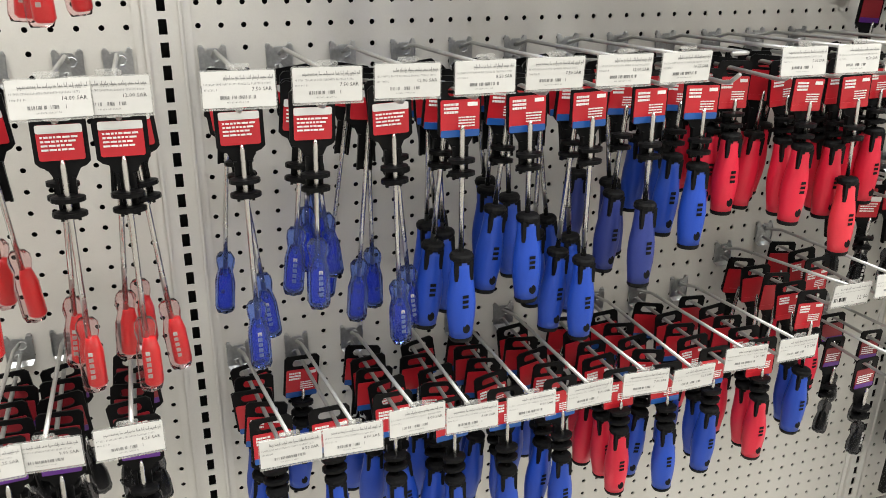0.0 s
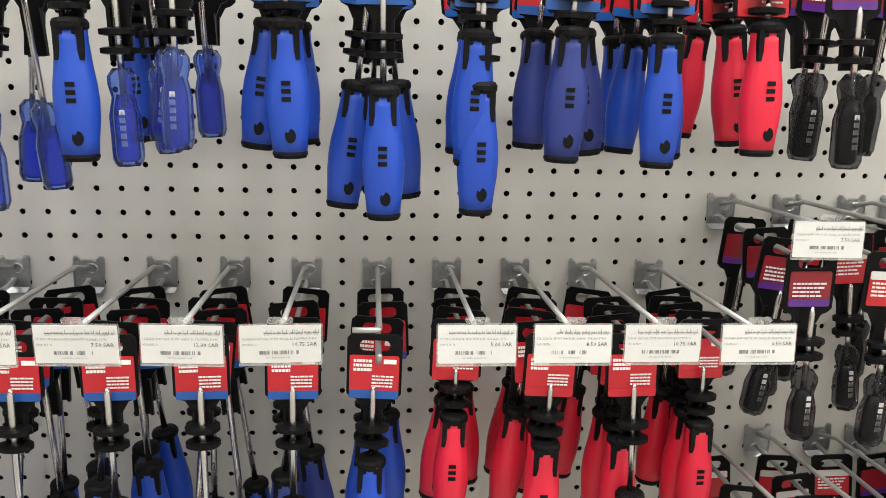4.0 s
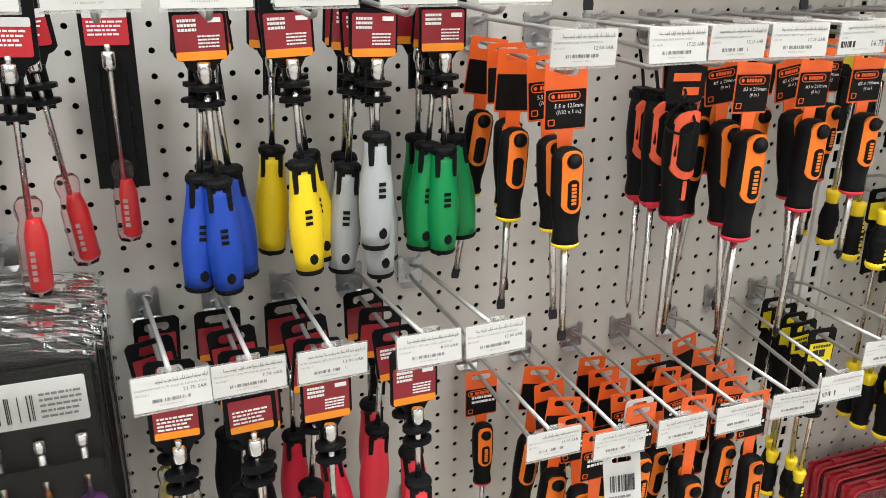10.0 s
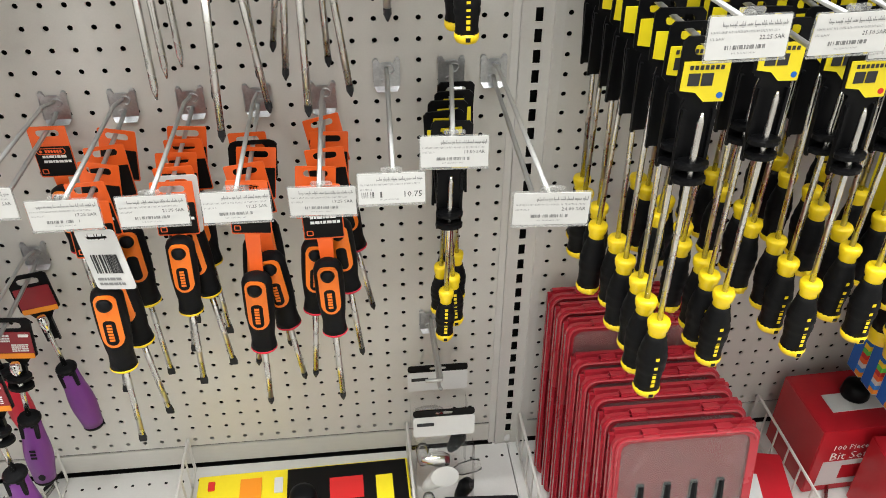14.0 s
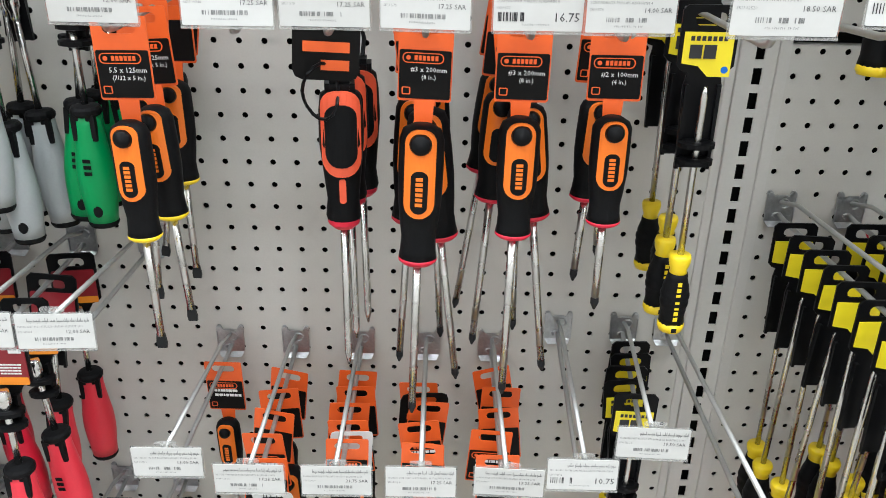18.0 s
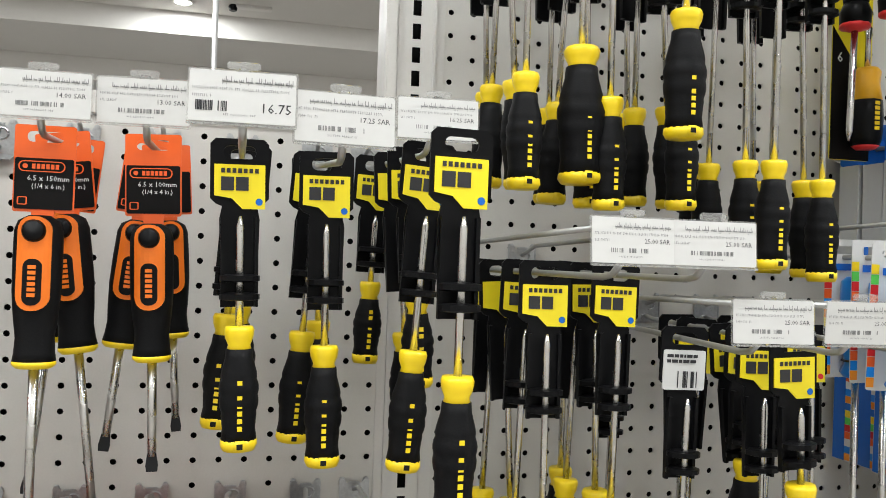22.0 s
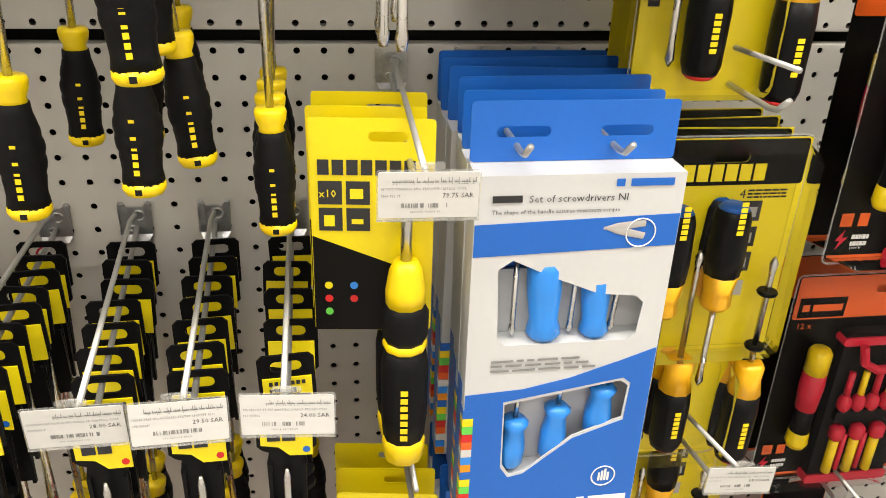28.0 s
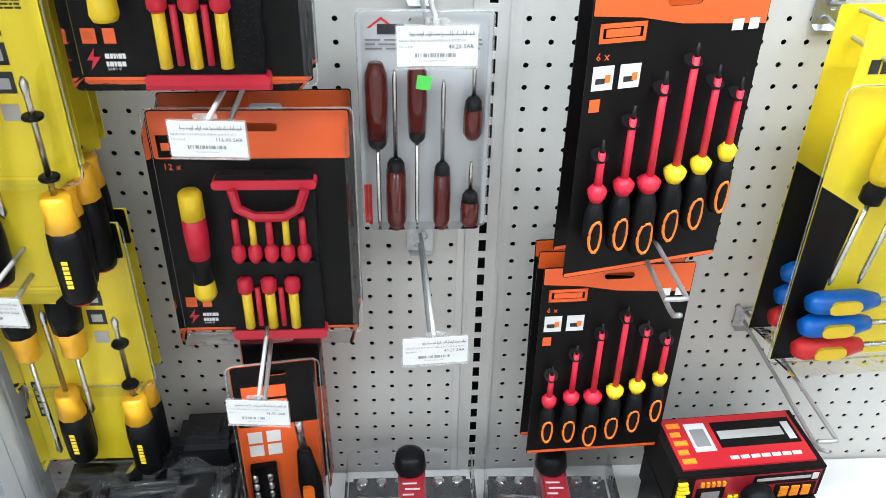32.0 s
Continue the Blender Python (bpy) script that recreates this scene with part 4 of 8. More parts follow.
    return ("collar", total, length, r, (dot or CARD_UBLUE).name, tag), build


HIDDEN_MARKS = ("handle_mark", "card_print", "card_text", "card_lettering", "eye_hole", "clip", "card_dot", "hang_hole")


def stack(spec, col, row, n, d0, d1, jitter=1.0, seed=None):
    """n tools along a hook's prong between distances d0 and d1 from the wall; the front one hangs straightest."""
    key, build = spec
    lean = SLOPES.get((col, row), (0.0, 0.0))
    r = random.Random(int(col * 131 + row * 17 + n) if seed is None else seed)
    n = min(n, 5 if row in (2, -14, 0, -15, -13) else 4 if row in (3, -8, -9, 4, 13) else 3) if col < 92 else min(n, 9 if row == -7 else 4)
    turn = r.choice((-1, 1))
    for k in range(n):
        d = d0 + (d1 - d0) * (k / max(n - 1, 1))
        front = k == n - 1
        s = 0.35 if front else 0.8
        fan = turn * (0.0, 5.5, -5.0, 2.5, -8.0, 8.0, -3.0, 4.0, -1.0)[n - 1 - k] * min(jitter, 1.0) * (0.4 if col > 83 else 1.0)
        m = pose(X(col) + lean[0] * d + r.uniform(-0.010, 0.010) * jitter * s, -d, Z(row) - HOOK_DROP + 0.0012 - 0.0055 - lean[1] * d, 0, 0, 0) @ pose(0, 0, 0, r.uniform(-2.5, 0.5) * jitter, fan + r.uniform(-2.0, 2.0) * jitter, r.uniform(-12, 12) * jitter * s)
        rear = k < n - 2 and n > 2
        spawn(key + (rear,), (lambda: plain_rear(build())) if rear else build, m)


def plain_rear(ob):
    """Tools behind others go without the small print that their neighbours cover."""
    for ch in list(ob.children_recursive):
        if ch.name.split(".")[0] in HIDDEN_MARKS:
            bpy.data.objects.remove(ch)
    return ob

# ---------------------------------------------------------------- what hangs where: (column, row) of the hook's pins
def soft(grip, name, strip, total, **k):
    return soft_driver(grip, name, strip, total, **k)


CB = lambda total, **k: clear_driver(CLEARBLUE, BLUEGLASS, "blue", total, card=CARD_RED, **k)
CR = lambda total, **k: clear_driver(CLEARRED, REDCORE, "red", total, card=CARD_RED, **k)
CK = lambda total, **k: clear_driver(CLEARBLACK, BLACKCORE, "black", total, card=CARD_DARKRED, strip=CARD_PURPLE, **k)
CG = lambda total, **k: clear_driver(CLEARBLACK, BLACKCORE, "black", total, card=CARD_RED, **k)
SB = lambda total, **k: soft(BLUE, "blue", CARD_BLUE, total, **k)
SN = lambda total, **k: soft(NAVY, "dark faded blue", CARD_BLUE, total, **k)
SR = lambda total, **k: soft(RED, "red", CARD_RED, total, **k)

# far left bay
hook(-12, 0, 0.26, "10.50"); stack(CR(0.215), -12, 0, 4, 0.10, 0.21)
hook(-9, 0, 0.26, "14.00"); stack(CR(0.262), -9, 0, 2, 0.16, 0.21)
hook(-7, 0, 0.26, "12.00"); stack(CR(0.268), -7, 0, 4, 0.12, 0.21)
hook(-9, 13, 0.26); stack(CR(0.25), -9, 13, 3, 0.14, 0.21)
for c, pr in ((-13, "6.25"), (-10.5, "9.00"), (-7.5, "8.25")):
    c = math.floor(c)
    hook(c, -13, 0.26, pr); stack(CK(0.16, length=0.06), c, -13, 5, 0.06, 0.20)

# blue and red drivers, main row
ROW = [(-3, CB(0.272), 3, "7.50"), (0, CB(0.212), 5, "7.50"), (3, CB(0.272), 6, "12.00"), (6, SB(0.276), 6, "8.50"), (9, SB(0.240), 6, "7.50"),
       (12, SB(0.302), 6, "12.00"), (15, SN(0.241), 4, "10.75"), (18, SB(0.200), 4, None), (21, SR(0.178), 4, "5.00"), (24, SR(0.188), 6, "8.50"), (30, SR(0.188), 5, "6.50")]
for col, spec, n, price in ROW:
    hook(col, 0, 0.26, price, bare=price is None)
    stack(spec, col, 0, n, 0.06, 0.16 if col in (21, 30) else 0.20)
hook(27, 0, 0.26, "10.75")
stack(SR(0.196), 27, 0, 5, 0.06, 0.175)
stack(soft(CORAL, "coral red", CARD_RED, 0.238), 27, 0, 1, 0.20, 0.20)

# upper row over the main one
UP = [(0, CB(0.178), 3), (3, CB(0.214), 4), (6, CB(0.206), 4), (9, SB(0.167), 2), (12, CB(0.157), 4), (15, SB(0.162), 4), (18, SB(0.210), 4), (21, SB(0.166), 3), (24, SN(0.162, r=0.0175), 4), (27, SB(0.165), 4),
      (30, SR(0.154), 3), (33, CK(0.163), 4), (36, CK(0.163), 4), (39, CK(0.168), 4)]
for col, spec, n in UP:
    hook(col, 13, 0.26, "9.25" if col % 2 else None)
    stack(spec, col, 13, n, 0.07, 0.212)
stack(SB(0.205), 21, 13, 1, 0.215, 0.215)
stack(CB(0.172), 10, 13, 2, 0.12, 0.20)

# right part of the blue bay
for col, spec, n, price in ((33, CK(0.158, length=0.066), 6, "7.50"), (36, CG(0.165, length=0.066), 3, None), (39, CK(0.162, length=0.066), 6, "11.00"), (41, CK(0.165, length=0.068), 5, "10.50")):
    hook(col, 3, 0.213 if col == 33 else 0.25, price)
    stack(spec, col, 3, n, 0.05, 0.20)
for col, spec, n, price in ((33, CG(0.150, length=0.058), 3, "10.50"), (36, CG(0.160, length=0.058), 6, "10.50"), (39, CG(0.130, length=0.052), 2, "10.50"), (41, CK(0.165, length=0.06), 3, "11.00")):
    hook(col, -8, 0.256, price, sag=-0.010)
    stack(spec, col, -8, n, 0.05, 0.19)
for col, n, price in ((-3, 6, "8.50"), (0, 2, "8.50"), (15, 5, "7.00"), (18, 5, "7.25"), (21, 5, "8.00"), (24, 6, "8.25"), (27, 6, "12.00")):
    row = -15 if col < 27 else -13
    hook(col, row, {-3: 0.285, 0: 0.285}.get(col, 0.245), price, 1 if col == 27 else 0, sag={-3: -0.022, 0: -0.022, 15: 0.008, 18: 0.015, 27: -0.016}.get(col, 0.0), side={-3: 0.02, 0: 0.01, 15: 0.01, 24: 0.01, 27: 0.01}.get(col, 0.003))
    stack(SR(0.175) if col in (15, 24) else SB(0.178) if col < 24 else soft(BLUE, "blue", CARD_RED, 0.21), col, row, n, 0.04, 0.19)
hook(30, -12, 0.249, "9.25"); stack(SR(0.205), 30, -12, 3, 0.05, 0.12)
for col, price in ((33, "8.75"), (36, "8.75")):
    hook(col, -18, 0.24, price); stack(CK(0.15, length=0.055), col, -18, 6, 0.04, 0.18)
for col, n in ((3, 5), (6, 6), (9, 6), (12, 6)):
    hook(col, -15, 0.283 if col == 3 else 0.252, "8.00", sag=-0.028 if col == 3 else 0.004); stack(SB(0.20), col, -15, n, 0.04, 0.19)

# nut drivers and tool wallets bay, upper row
NB = lambda g, nm, total, **k: soft(g, nm, CARD_GOLD, total, card=CARD_DARKRED, socket=True, length=0.112, r=0.0172, **k)
for col, spec, n, price in ((45, CR(0.238, length=0.09, r=0.0138, long_hanger=True, socket=True), 3, "13.00"), (48, CR(0.230, length=0.09, r=0.0138, long_hanger=True, socket=True), 1, "15.00"), (51, CR(0.243, length=0.09, r=0.0138, socket=True), 2, "21.75"), (54, CR(0.221, length=0.08, long_hanger=True, socket=True), 1, "12.75"),
                            (57, NB(BLUE, "blue", 0.266), 4, "9.50"), (60, NB(YELLOW, "yellow", 0.255), 3, "8.50"), (63, NB(GREY, "grey", 0.268), 5, "10.00"), (66, NB(GREEN, "green", 0.252), 4, "12.00")):
    hook(col, 4, 0.26, price)
    stack(spec, col, 4, n, 0.045, 0.105)
stack(NB(GREY, "grey", 0.228), 63, 4, 1, 0.125, 0.125, 2.0)
stack(CR(0.19, length=0.09, r=0.0138, long_hanger=True, socket=True), 45, 4, 1, 0.17, 0.17)
YC = clear_driver(CLEAR, SYELLOW, "yellow-cored", 0.235, card=CARD_DARKRED, strip=CARD_GOLD, socket=True)
for col, spec, n, price in ((54, YC, 5, "21.75"), (57, soft(RUBBER, "black", CARD_GOLD, 0.235, card=CARD_DARKRED, socket=True), 5, "9.50"), (60, NB(RED, "red", 0.262), 6, "13.00"), (63, NB(CORAL, "coral red", 0.240), 6, "8.50"), (66, None, 0, "12.00")):
    hook(col, -9, 0.243, price, sag=-0.012, side={54: 0.020, 57: 0.009, 63: 0.012}.get(col, 0.003))
    if spec:
        stack(spec, col, -9, n, 0.05, 0.215)
stack(YC, 57, -9, 1, 0.225, 0.225)
for col, spec, n, price in ((57, NB(RED, "red", 0.225), 5, "8.50"), (60, NB(CORAL, "coral red", 0.225), 5, "9.00"), (63, NB(RED, "red", 0.240), 5, "8.50"), (66, NB(PURPLE, "purple", 0.245), 6, "12.00")):
    hook(col, -22, 0.25, price, sag=-0.012, side=0.006)
    stack(spec, col, -22, n, 0.05, 0.23)

# orange-card drivers
TICKETS = {69: ("SCREWDRIVER FLAT 4.5X100MM 3/16X4", "SKU 7957"), 72: ("SCREWDRIVER FLAT 8X175MM 5/16X7", "SKU 19344"), 75: ("SCREWDRIVER PHILLIPS #3X150MM 6", "SKU 575"),
           78: ("SCREWDRIVER PHILLIPS #3X150MM 6", "SKU 575"), 81: ("SCREWDRIVER PHILLIPS #3X200MM 8", "SKU 577"), 84: ("SCREWDRIVER PHILLIPS #2X100MM 4", "SKU 574"), 87: ("SCREWDRIVER PH #1 X 150MM", "SKU 62520")}
RY = lambda *a, **k: ring_driver(*a, SYELLOW, **k)
RR = lambda *a, **k: ring_driver(*a, RED, **k)
for col, price, style in ((69, "12.00", 0), (72, "17.25", 0), (75, "17.25", 0), (78, "17.25", 0), (81, "16.75", 1), (84, "14.00", 0), (87, "18.50", 0), (89, "19.75", 1)):
    hook(col, 2, {87: 0.345, 89: 0.347}.get(col, 0.245), price, style, words=TICKETS.get(col), sag={87: -0.013, 89: -0.02}.get(col, 0.004), side={72: 0.015, 75: 0.006, 84: -0.009, 87: -0.021}.get(col, 0.0))
stack(RY(0.160, 0.096, 0.0150, 0.100, card_h=0.05, phillips=False, size=("5.5 x 125mm", "(7/32 x 5 in.)")), 69, 2, 6, 0.05, 0.215)
stack(RR(0.186, 0.118, 0.0178, 0.150, size=("#3 x 200mm", "(8 in.)")), 78, 2, 4, 0.07, 0.195)
stack(RR(0.160, 0.100, 0.0165, 0.155, card_h=0.05, size=("#3 x 200mm", "(8 in.)")), 81, 2, 6, 0.05, 0.20)
stack(RR(0.148, 0.090, 0.0155, 0.080, card_h=0.048, size=("#2 x 100mm", "(4 in.)")), 84, 2, 3, 0.09, 0.20)
stack(collar_driver(0.262, 0.072, 0.0125), 87, 2, 4, 0.05, 0.19)
# lower row
for col, row, price, style in ((69, -14, "13.00", 0), (72, -14, "17.25", 0), (75, -14, "21.75", 0), (78, -14, "17.25", 0), (81, -14, "17.25", 0), (84, -13, "10.75", 1), (87, -13, "19.50", 0), (89, -13, "24.00", 0)):
    hook(col, row, {69: 0.238, 89: 0.357}.get(col, 0.247), price, style, sag={84: 0.022, 87: -0.013, 89: -0.016, 69: -0.002}.get(col, 0.008), side={84: -0.007, 87: -0.028, 89: -0.014}.get(col, 0.0))
stack(RR(0.150, 0.090, 0.0135, 0.095), 69, -14, 1, 0.05, 0.05)
stack(RY(0.192, 0.108, 0.0165, 0.115, phillips=False), 72, -14, 5, 0.06, 0.205)
stack(RY(0.148, 0.098, 0.0150, 0.110, phillips=False), 75, -14, 5, 0.06, 0.175)
stack(RR(0.203, 0.105, 0.0165, 0.090), 78, -14, 4, 0.08, 0.18)
stack(RR(0.172, 0.098, 0.0155, 0.105), 81, -14, 6, 0.05, 0.195)
stack(collar_driver(0.268, 0.070, 0.0118), 87, -13, 5, 0.04, 0.15)
# top row
for col, price, style in ((69, "11.25", 0), (72, "12.50", 0), (75, "26.00", 0), (78, "14.00", 0), (81, "13.00", 0), (84, "16.75", 1), (87, "17.25", 0), (89, "16.25", 0)):
    hook(col, 16, {84: 0.36, 87: 0.357, 89: 0.251}.get(col, 0.262), price, style, sag={84: 0.023, 87: 0.031, 89: 0.009}.get(col, 0.013), side={78: 0.022, 81: 0.015, 84: 0.007, 87: -0.008, 89: 0.02}.get(col, 0.0))
stack(RY(0.182, 0.100, 0.0155, 0.110, phillips=False), 69, 16, 5, 0.06, 0.21)
stack(RR(0.160, 0.095, 0.0135, 0.075, card_h=0.045), 72, 16, 1, 0.12, 0.12)
stack(RY(0.165, 0.110, 0.0165, 0.130, phillips=False, size=("6.5 x 150mm", "(1/4 x 6 in.)")), 78, 16, 3, 0.10, 0.215)
stack(RY(0.164, 0.106, 0.0160, 0.085, phillips=False, size=("6.5 x 100mm", "(1/4 x 4 in.)")), 81, 16, 3, 0.08, 0.195)
stack(collar_driver(0.222, 0.092, 0.0148), 84, 16, 3, 0.10, 0.22)
stack(collar_driver(0.238, 0.094, 0.0152), 87, 16, 3, 0.08, 0.195)
stack(collar_driver(0.245, 0.092, 0.0150), 89, 16, 4, 0.12, 0.33)
stack(collar_driver(0.190, 0.078, 0.0140), 89, 16, 2, 0.06, 0.18, 2.0)

# tall bay: black-and-yellow drivers
for col, n, price, total in ((93, 9, "22.25", 0.350), (96, 9, "25.50", 0.350), (99, 8, "28.00", 0.325), (102, 8, "29.50", 0.310), (105, 6, "24.00", 0.32)):
    hook(col, -7, 0.364 if col < 99 else 0.325, price, sag=-0.006 if col < 99 else 0.016, side={93: 0.013, 96: 0.016, 99: 0.022, 102: 0.011}.get(col, 0.0))
    stack(collar_driver(total, 0.090, 0.0148, dot=REDINK if col in (99, 102) else None), col, -7, n, 0.05, 0.325 if col < 96 else 0.29, 0.5)
for col, n, price, total, d in ((93, 4, "25.00", 0.300, 0.23), (96, 4, "25.00", 0.282, 0.22)):
    hook(col, 12, 0.35, price, sag=-0.003, side=0.036 if col == 93 else 0.024)
    stack(collar_driver(total, 0.094, 0.0155), col, 12, n, 0.10, d)
for col, n, price, total, tag, d in ((99, 2, "25.00", 0.307, True, 0.23), (102, 4, "25.00", 0.290, False, 0.23), (105, 4, "27.25", 0.340, False, 0.19)):
    hook(col, 10, 0.347, price, side=-0.005)
    stack(collar_driver(total, 0.094, 0.0155, dot=REDINK if col == 105 else None, tag=tag), col, 10, n, 0.08, d)
stack(collar_driver(0.205, 0.096, 0.0165), 102, 10, 2, 0.20, 0.275, 1.5)
for col, n, total, d in ((93, 4, 0.290, 0.215), (96, 4, 0.303, 0.215), (99, 4, 0.300, 0.20), (102, 4, 0.348, 0.22), (105, 4, 0.362, 0.18)):
    hook(col, 27, 0.36, None, sag=0.03)
    stack(collar_driver(total, 0.094, 0.0152, dot=REDINK if col > 95 else None), col, 27, n, 0.07, d)
stack(collar_driver(0.300, 0.115, 0.0205, dot=REDINK), 95, 27, 1, 0.20, 0.20)
stack(collar_driver(0.262, 0.104, 0.0175, dot=REDINK), 98, 27, 1, 0.25, 0.25)
for col, n, total in ((93, 2, 0.20), (96, 2, 0.20), (99, 2, 0.20), (102, 3, 0.22), (105, 2, 0.20)):
    hook(col, 39, 0.36, None)
    stack(collar_driver(total, 0.092, 0.0155), col, 39, n, 0.09, 0.26)

# ---------------------------------------------------------------- boxed and carded tool sets; origin at the top middle of the pack, front to -y
PACK_MARKS = ("handle_mark", "print", "mark", "small_print", "text_lines", "pictures", "picture", "lettering", "size_table", "code_block", "white_mark", "hand_badge", "hand_sign", "tip_picture", "tip_ring", "blade", "tray", "tray_ledge",
              "back_panel", "bottom_panel", "socket", "inlay", "tip", "holder_clip", "bit_dot", "approval_marks", "flash_sign", "picture_panel", "picture_tip", "barcode", "seal", "orange_mark", "blade_head", "cover_rim")
CARTON_INSIDE = ("handle", "shaft", "blue_band", "blue_field")


def rear_pack(ob, carton):
    """Packs behind the front two keep only what shows past their neighbours."""
    for ch in list(ob.children_recursive):
        nm = ch.name.split(".")[0]
        if nm in PACK_MARKS or (carton and nm in CARTON_INSIDE):
            bpy.data.objects.remove(ch)
    return ob


def lay(key, build, col, row, d, n=1, step=0.03, tilt=0.0, turn=0.0, loose=1.0, size=1.0):
    """n packs one behind the other; the front one at distance d from the wall."""
    r = random.Random(int(col * 10) + int(row * 100) % 97)
    for k in range(n):
        j = 0.0 if k == n - 1 else loose
        m = pose(X(col) + r.uniform(-0.003, 0.003) * j, -(d - (n - 1 - k) * step), Z(row) + r.uniform(-0.002, 0.002) * j) @ pose(0, 0, 0, tilt, r.uniform(-0.8, 0.8) * j, turn + r.uniform(-2, 2) * j) @ Matrix.Scale(size, 4)
        rear = k < n - 1 and "oval" not in key and "square" not in key and "driver" not in key
        spawn((key, rear), (lambda: rear_pack(build(), key == "carton")) if rear else build, m)


def stick(ob, key, x, y, z, segs, turn=0.0):
    """Small tool inside a pack: turned pieces (part name, material, [(radius, height)...]) from top to bottom."""
    for k, (nm, mat, prof) in enumerate(segs):
        shared(nm, (key, k), lambda: lathe(prof, 10), mat, ob, smooth=True).matrix_basis = Matrix.Translation((x, y, z)) @ Matrix.Rotation(radians(turn), 4, "Y")


def sheet(ob, name, key, x0, x1, z0, z1, y, mat, thick=0.0008, r=0.003, holes=(), label=""):
    return shared(name, (key, name, x0, z0), lambda: plate(rounded(x0, x1, z0, z1, r, 2), y, y + thick, holes), mat, ob, label)


def prints(ob, key, rows, y, mat, name="print"):
    return shared(name, (key, name, mat.name), print_block(key, [(a, b, c, d, y) for a, b, c, d in rows]), mat, ob)


def shell(ob, key, x0, x1, z0, z1, y0, y1, r=0.012):
    """Clear thermoformed cover: a thin front sheet with a rounded rim and sealed flange."""
    def build():
        bm = plate(rounded(x0 + 0.008, x1 - 0.008, z0 + 0.008, z1 - 0.008, r, 3), y0, y0)
        o, i = rounded(x0 + 0.004, x1 - 0.004, z0 + 0.004, z1 - 0.004, r, 3), rounded(x0 + 0.008, x1 - 0.008, z0 + 0.008, z1 - 0.008, r, 3)
        a = [bm.verts.new((p, y1, q)) for p, q in o]
        b = [bm.verts.new((p, y0, q)) for p, q in i]
        for k in range(len(a)):
            m = (k + 1) % len(a)
            bm.faces.new((a[k], a[m], b[m], b[k]))
        return bm
    shared("clear_cover", (key, "cover", x0, z0), build, BLISTER, ob, "clear plastic blister cover")
    shared("cover_rim", (key, "rim", x0, z0), lambda: tube([(p, y1 - 0.002, q) for p, q in rounded(x0, x1, z0, z1, r, 3) + [rounded(x0, x1, z0, z1, r, 3)[0]]], 0.0011, 5), HOLDER, ob)


def cover(x0, x1, y0, y1, z0, z1, c=0.008):
    """Thin clear hood, open behind and below, with chamfered edges."""
    bm = bmesh.new()
    rings = []
    for i, z in ((0.0, z0), (0.0, z1 - c), (c, z1)):
        rings.append([bm.verts.new(p) for p in ((x0 + i, y1, z), (x0 + i, y0 + c, z), (x0 + c, y0 + i, z), (x1 - c, y0 + i, z), (x1 - i, y0 + c, z), (x1 - i, y1, z))])
    for a, b in zip(rings, rings[1:]):
        for k in range(5):
            bm.faces.new((a[k], a[k + 1], b[k + 1], b[k]))
    bm.faces.new(rings[-1])
    return bm


CW, CH, CD = 0.163, 0.345, 0.030


def striped(ob, name, span, z, step, mats, n):
    """Printed edge of short colour bands, one above the other."""
    x0, x1, y0, y1 = span
    bm = bmesh.new()
    for k in range(n):
        had = len(bm.faces)
        box(x0, x1, y0, y1, z + k * step, z + k * step + step * 0.94, bm=bm)
        bm.faces.ensure_lookup_table()
        for f in bm.faces[had:]:
            f.material_index = k % len(mats)
    edge = part(name, bm, mats[0], ob)
    for m in mats[1:]:
        edge.data.materials.append(m)


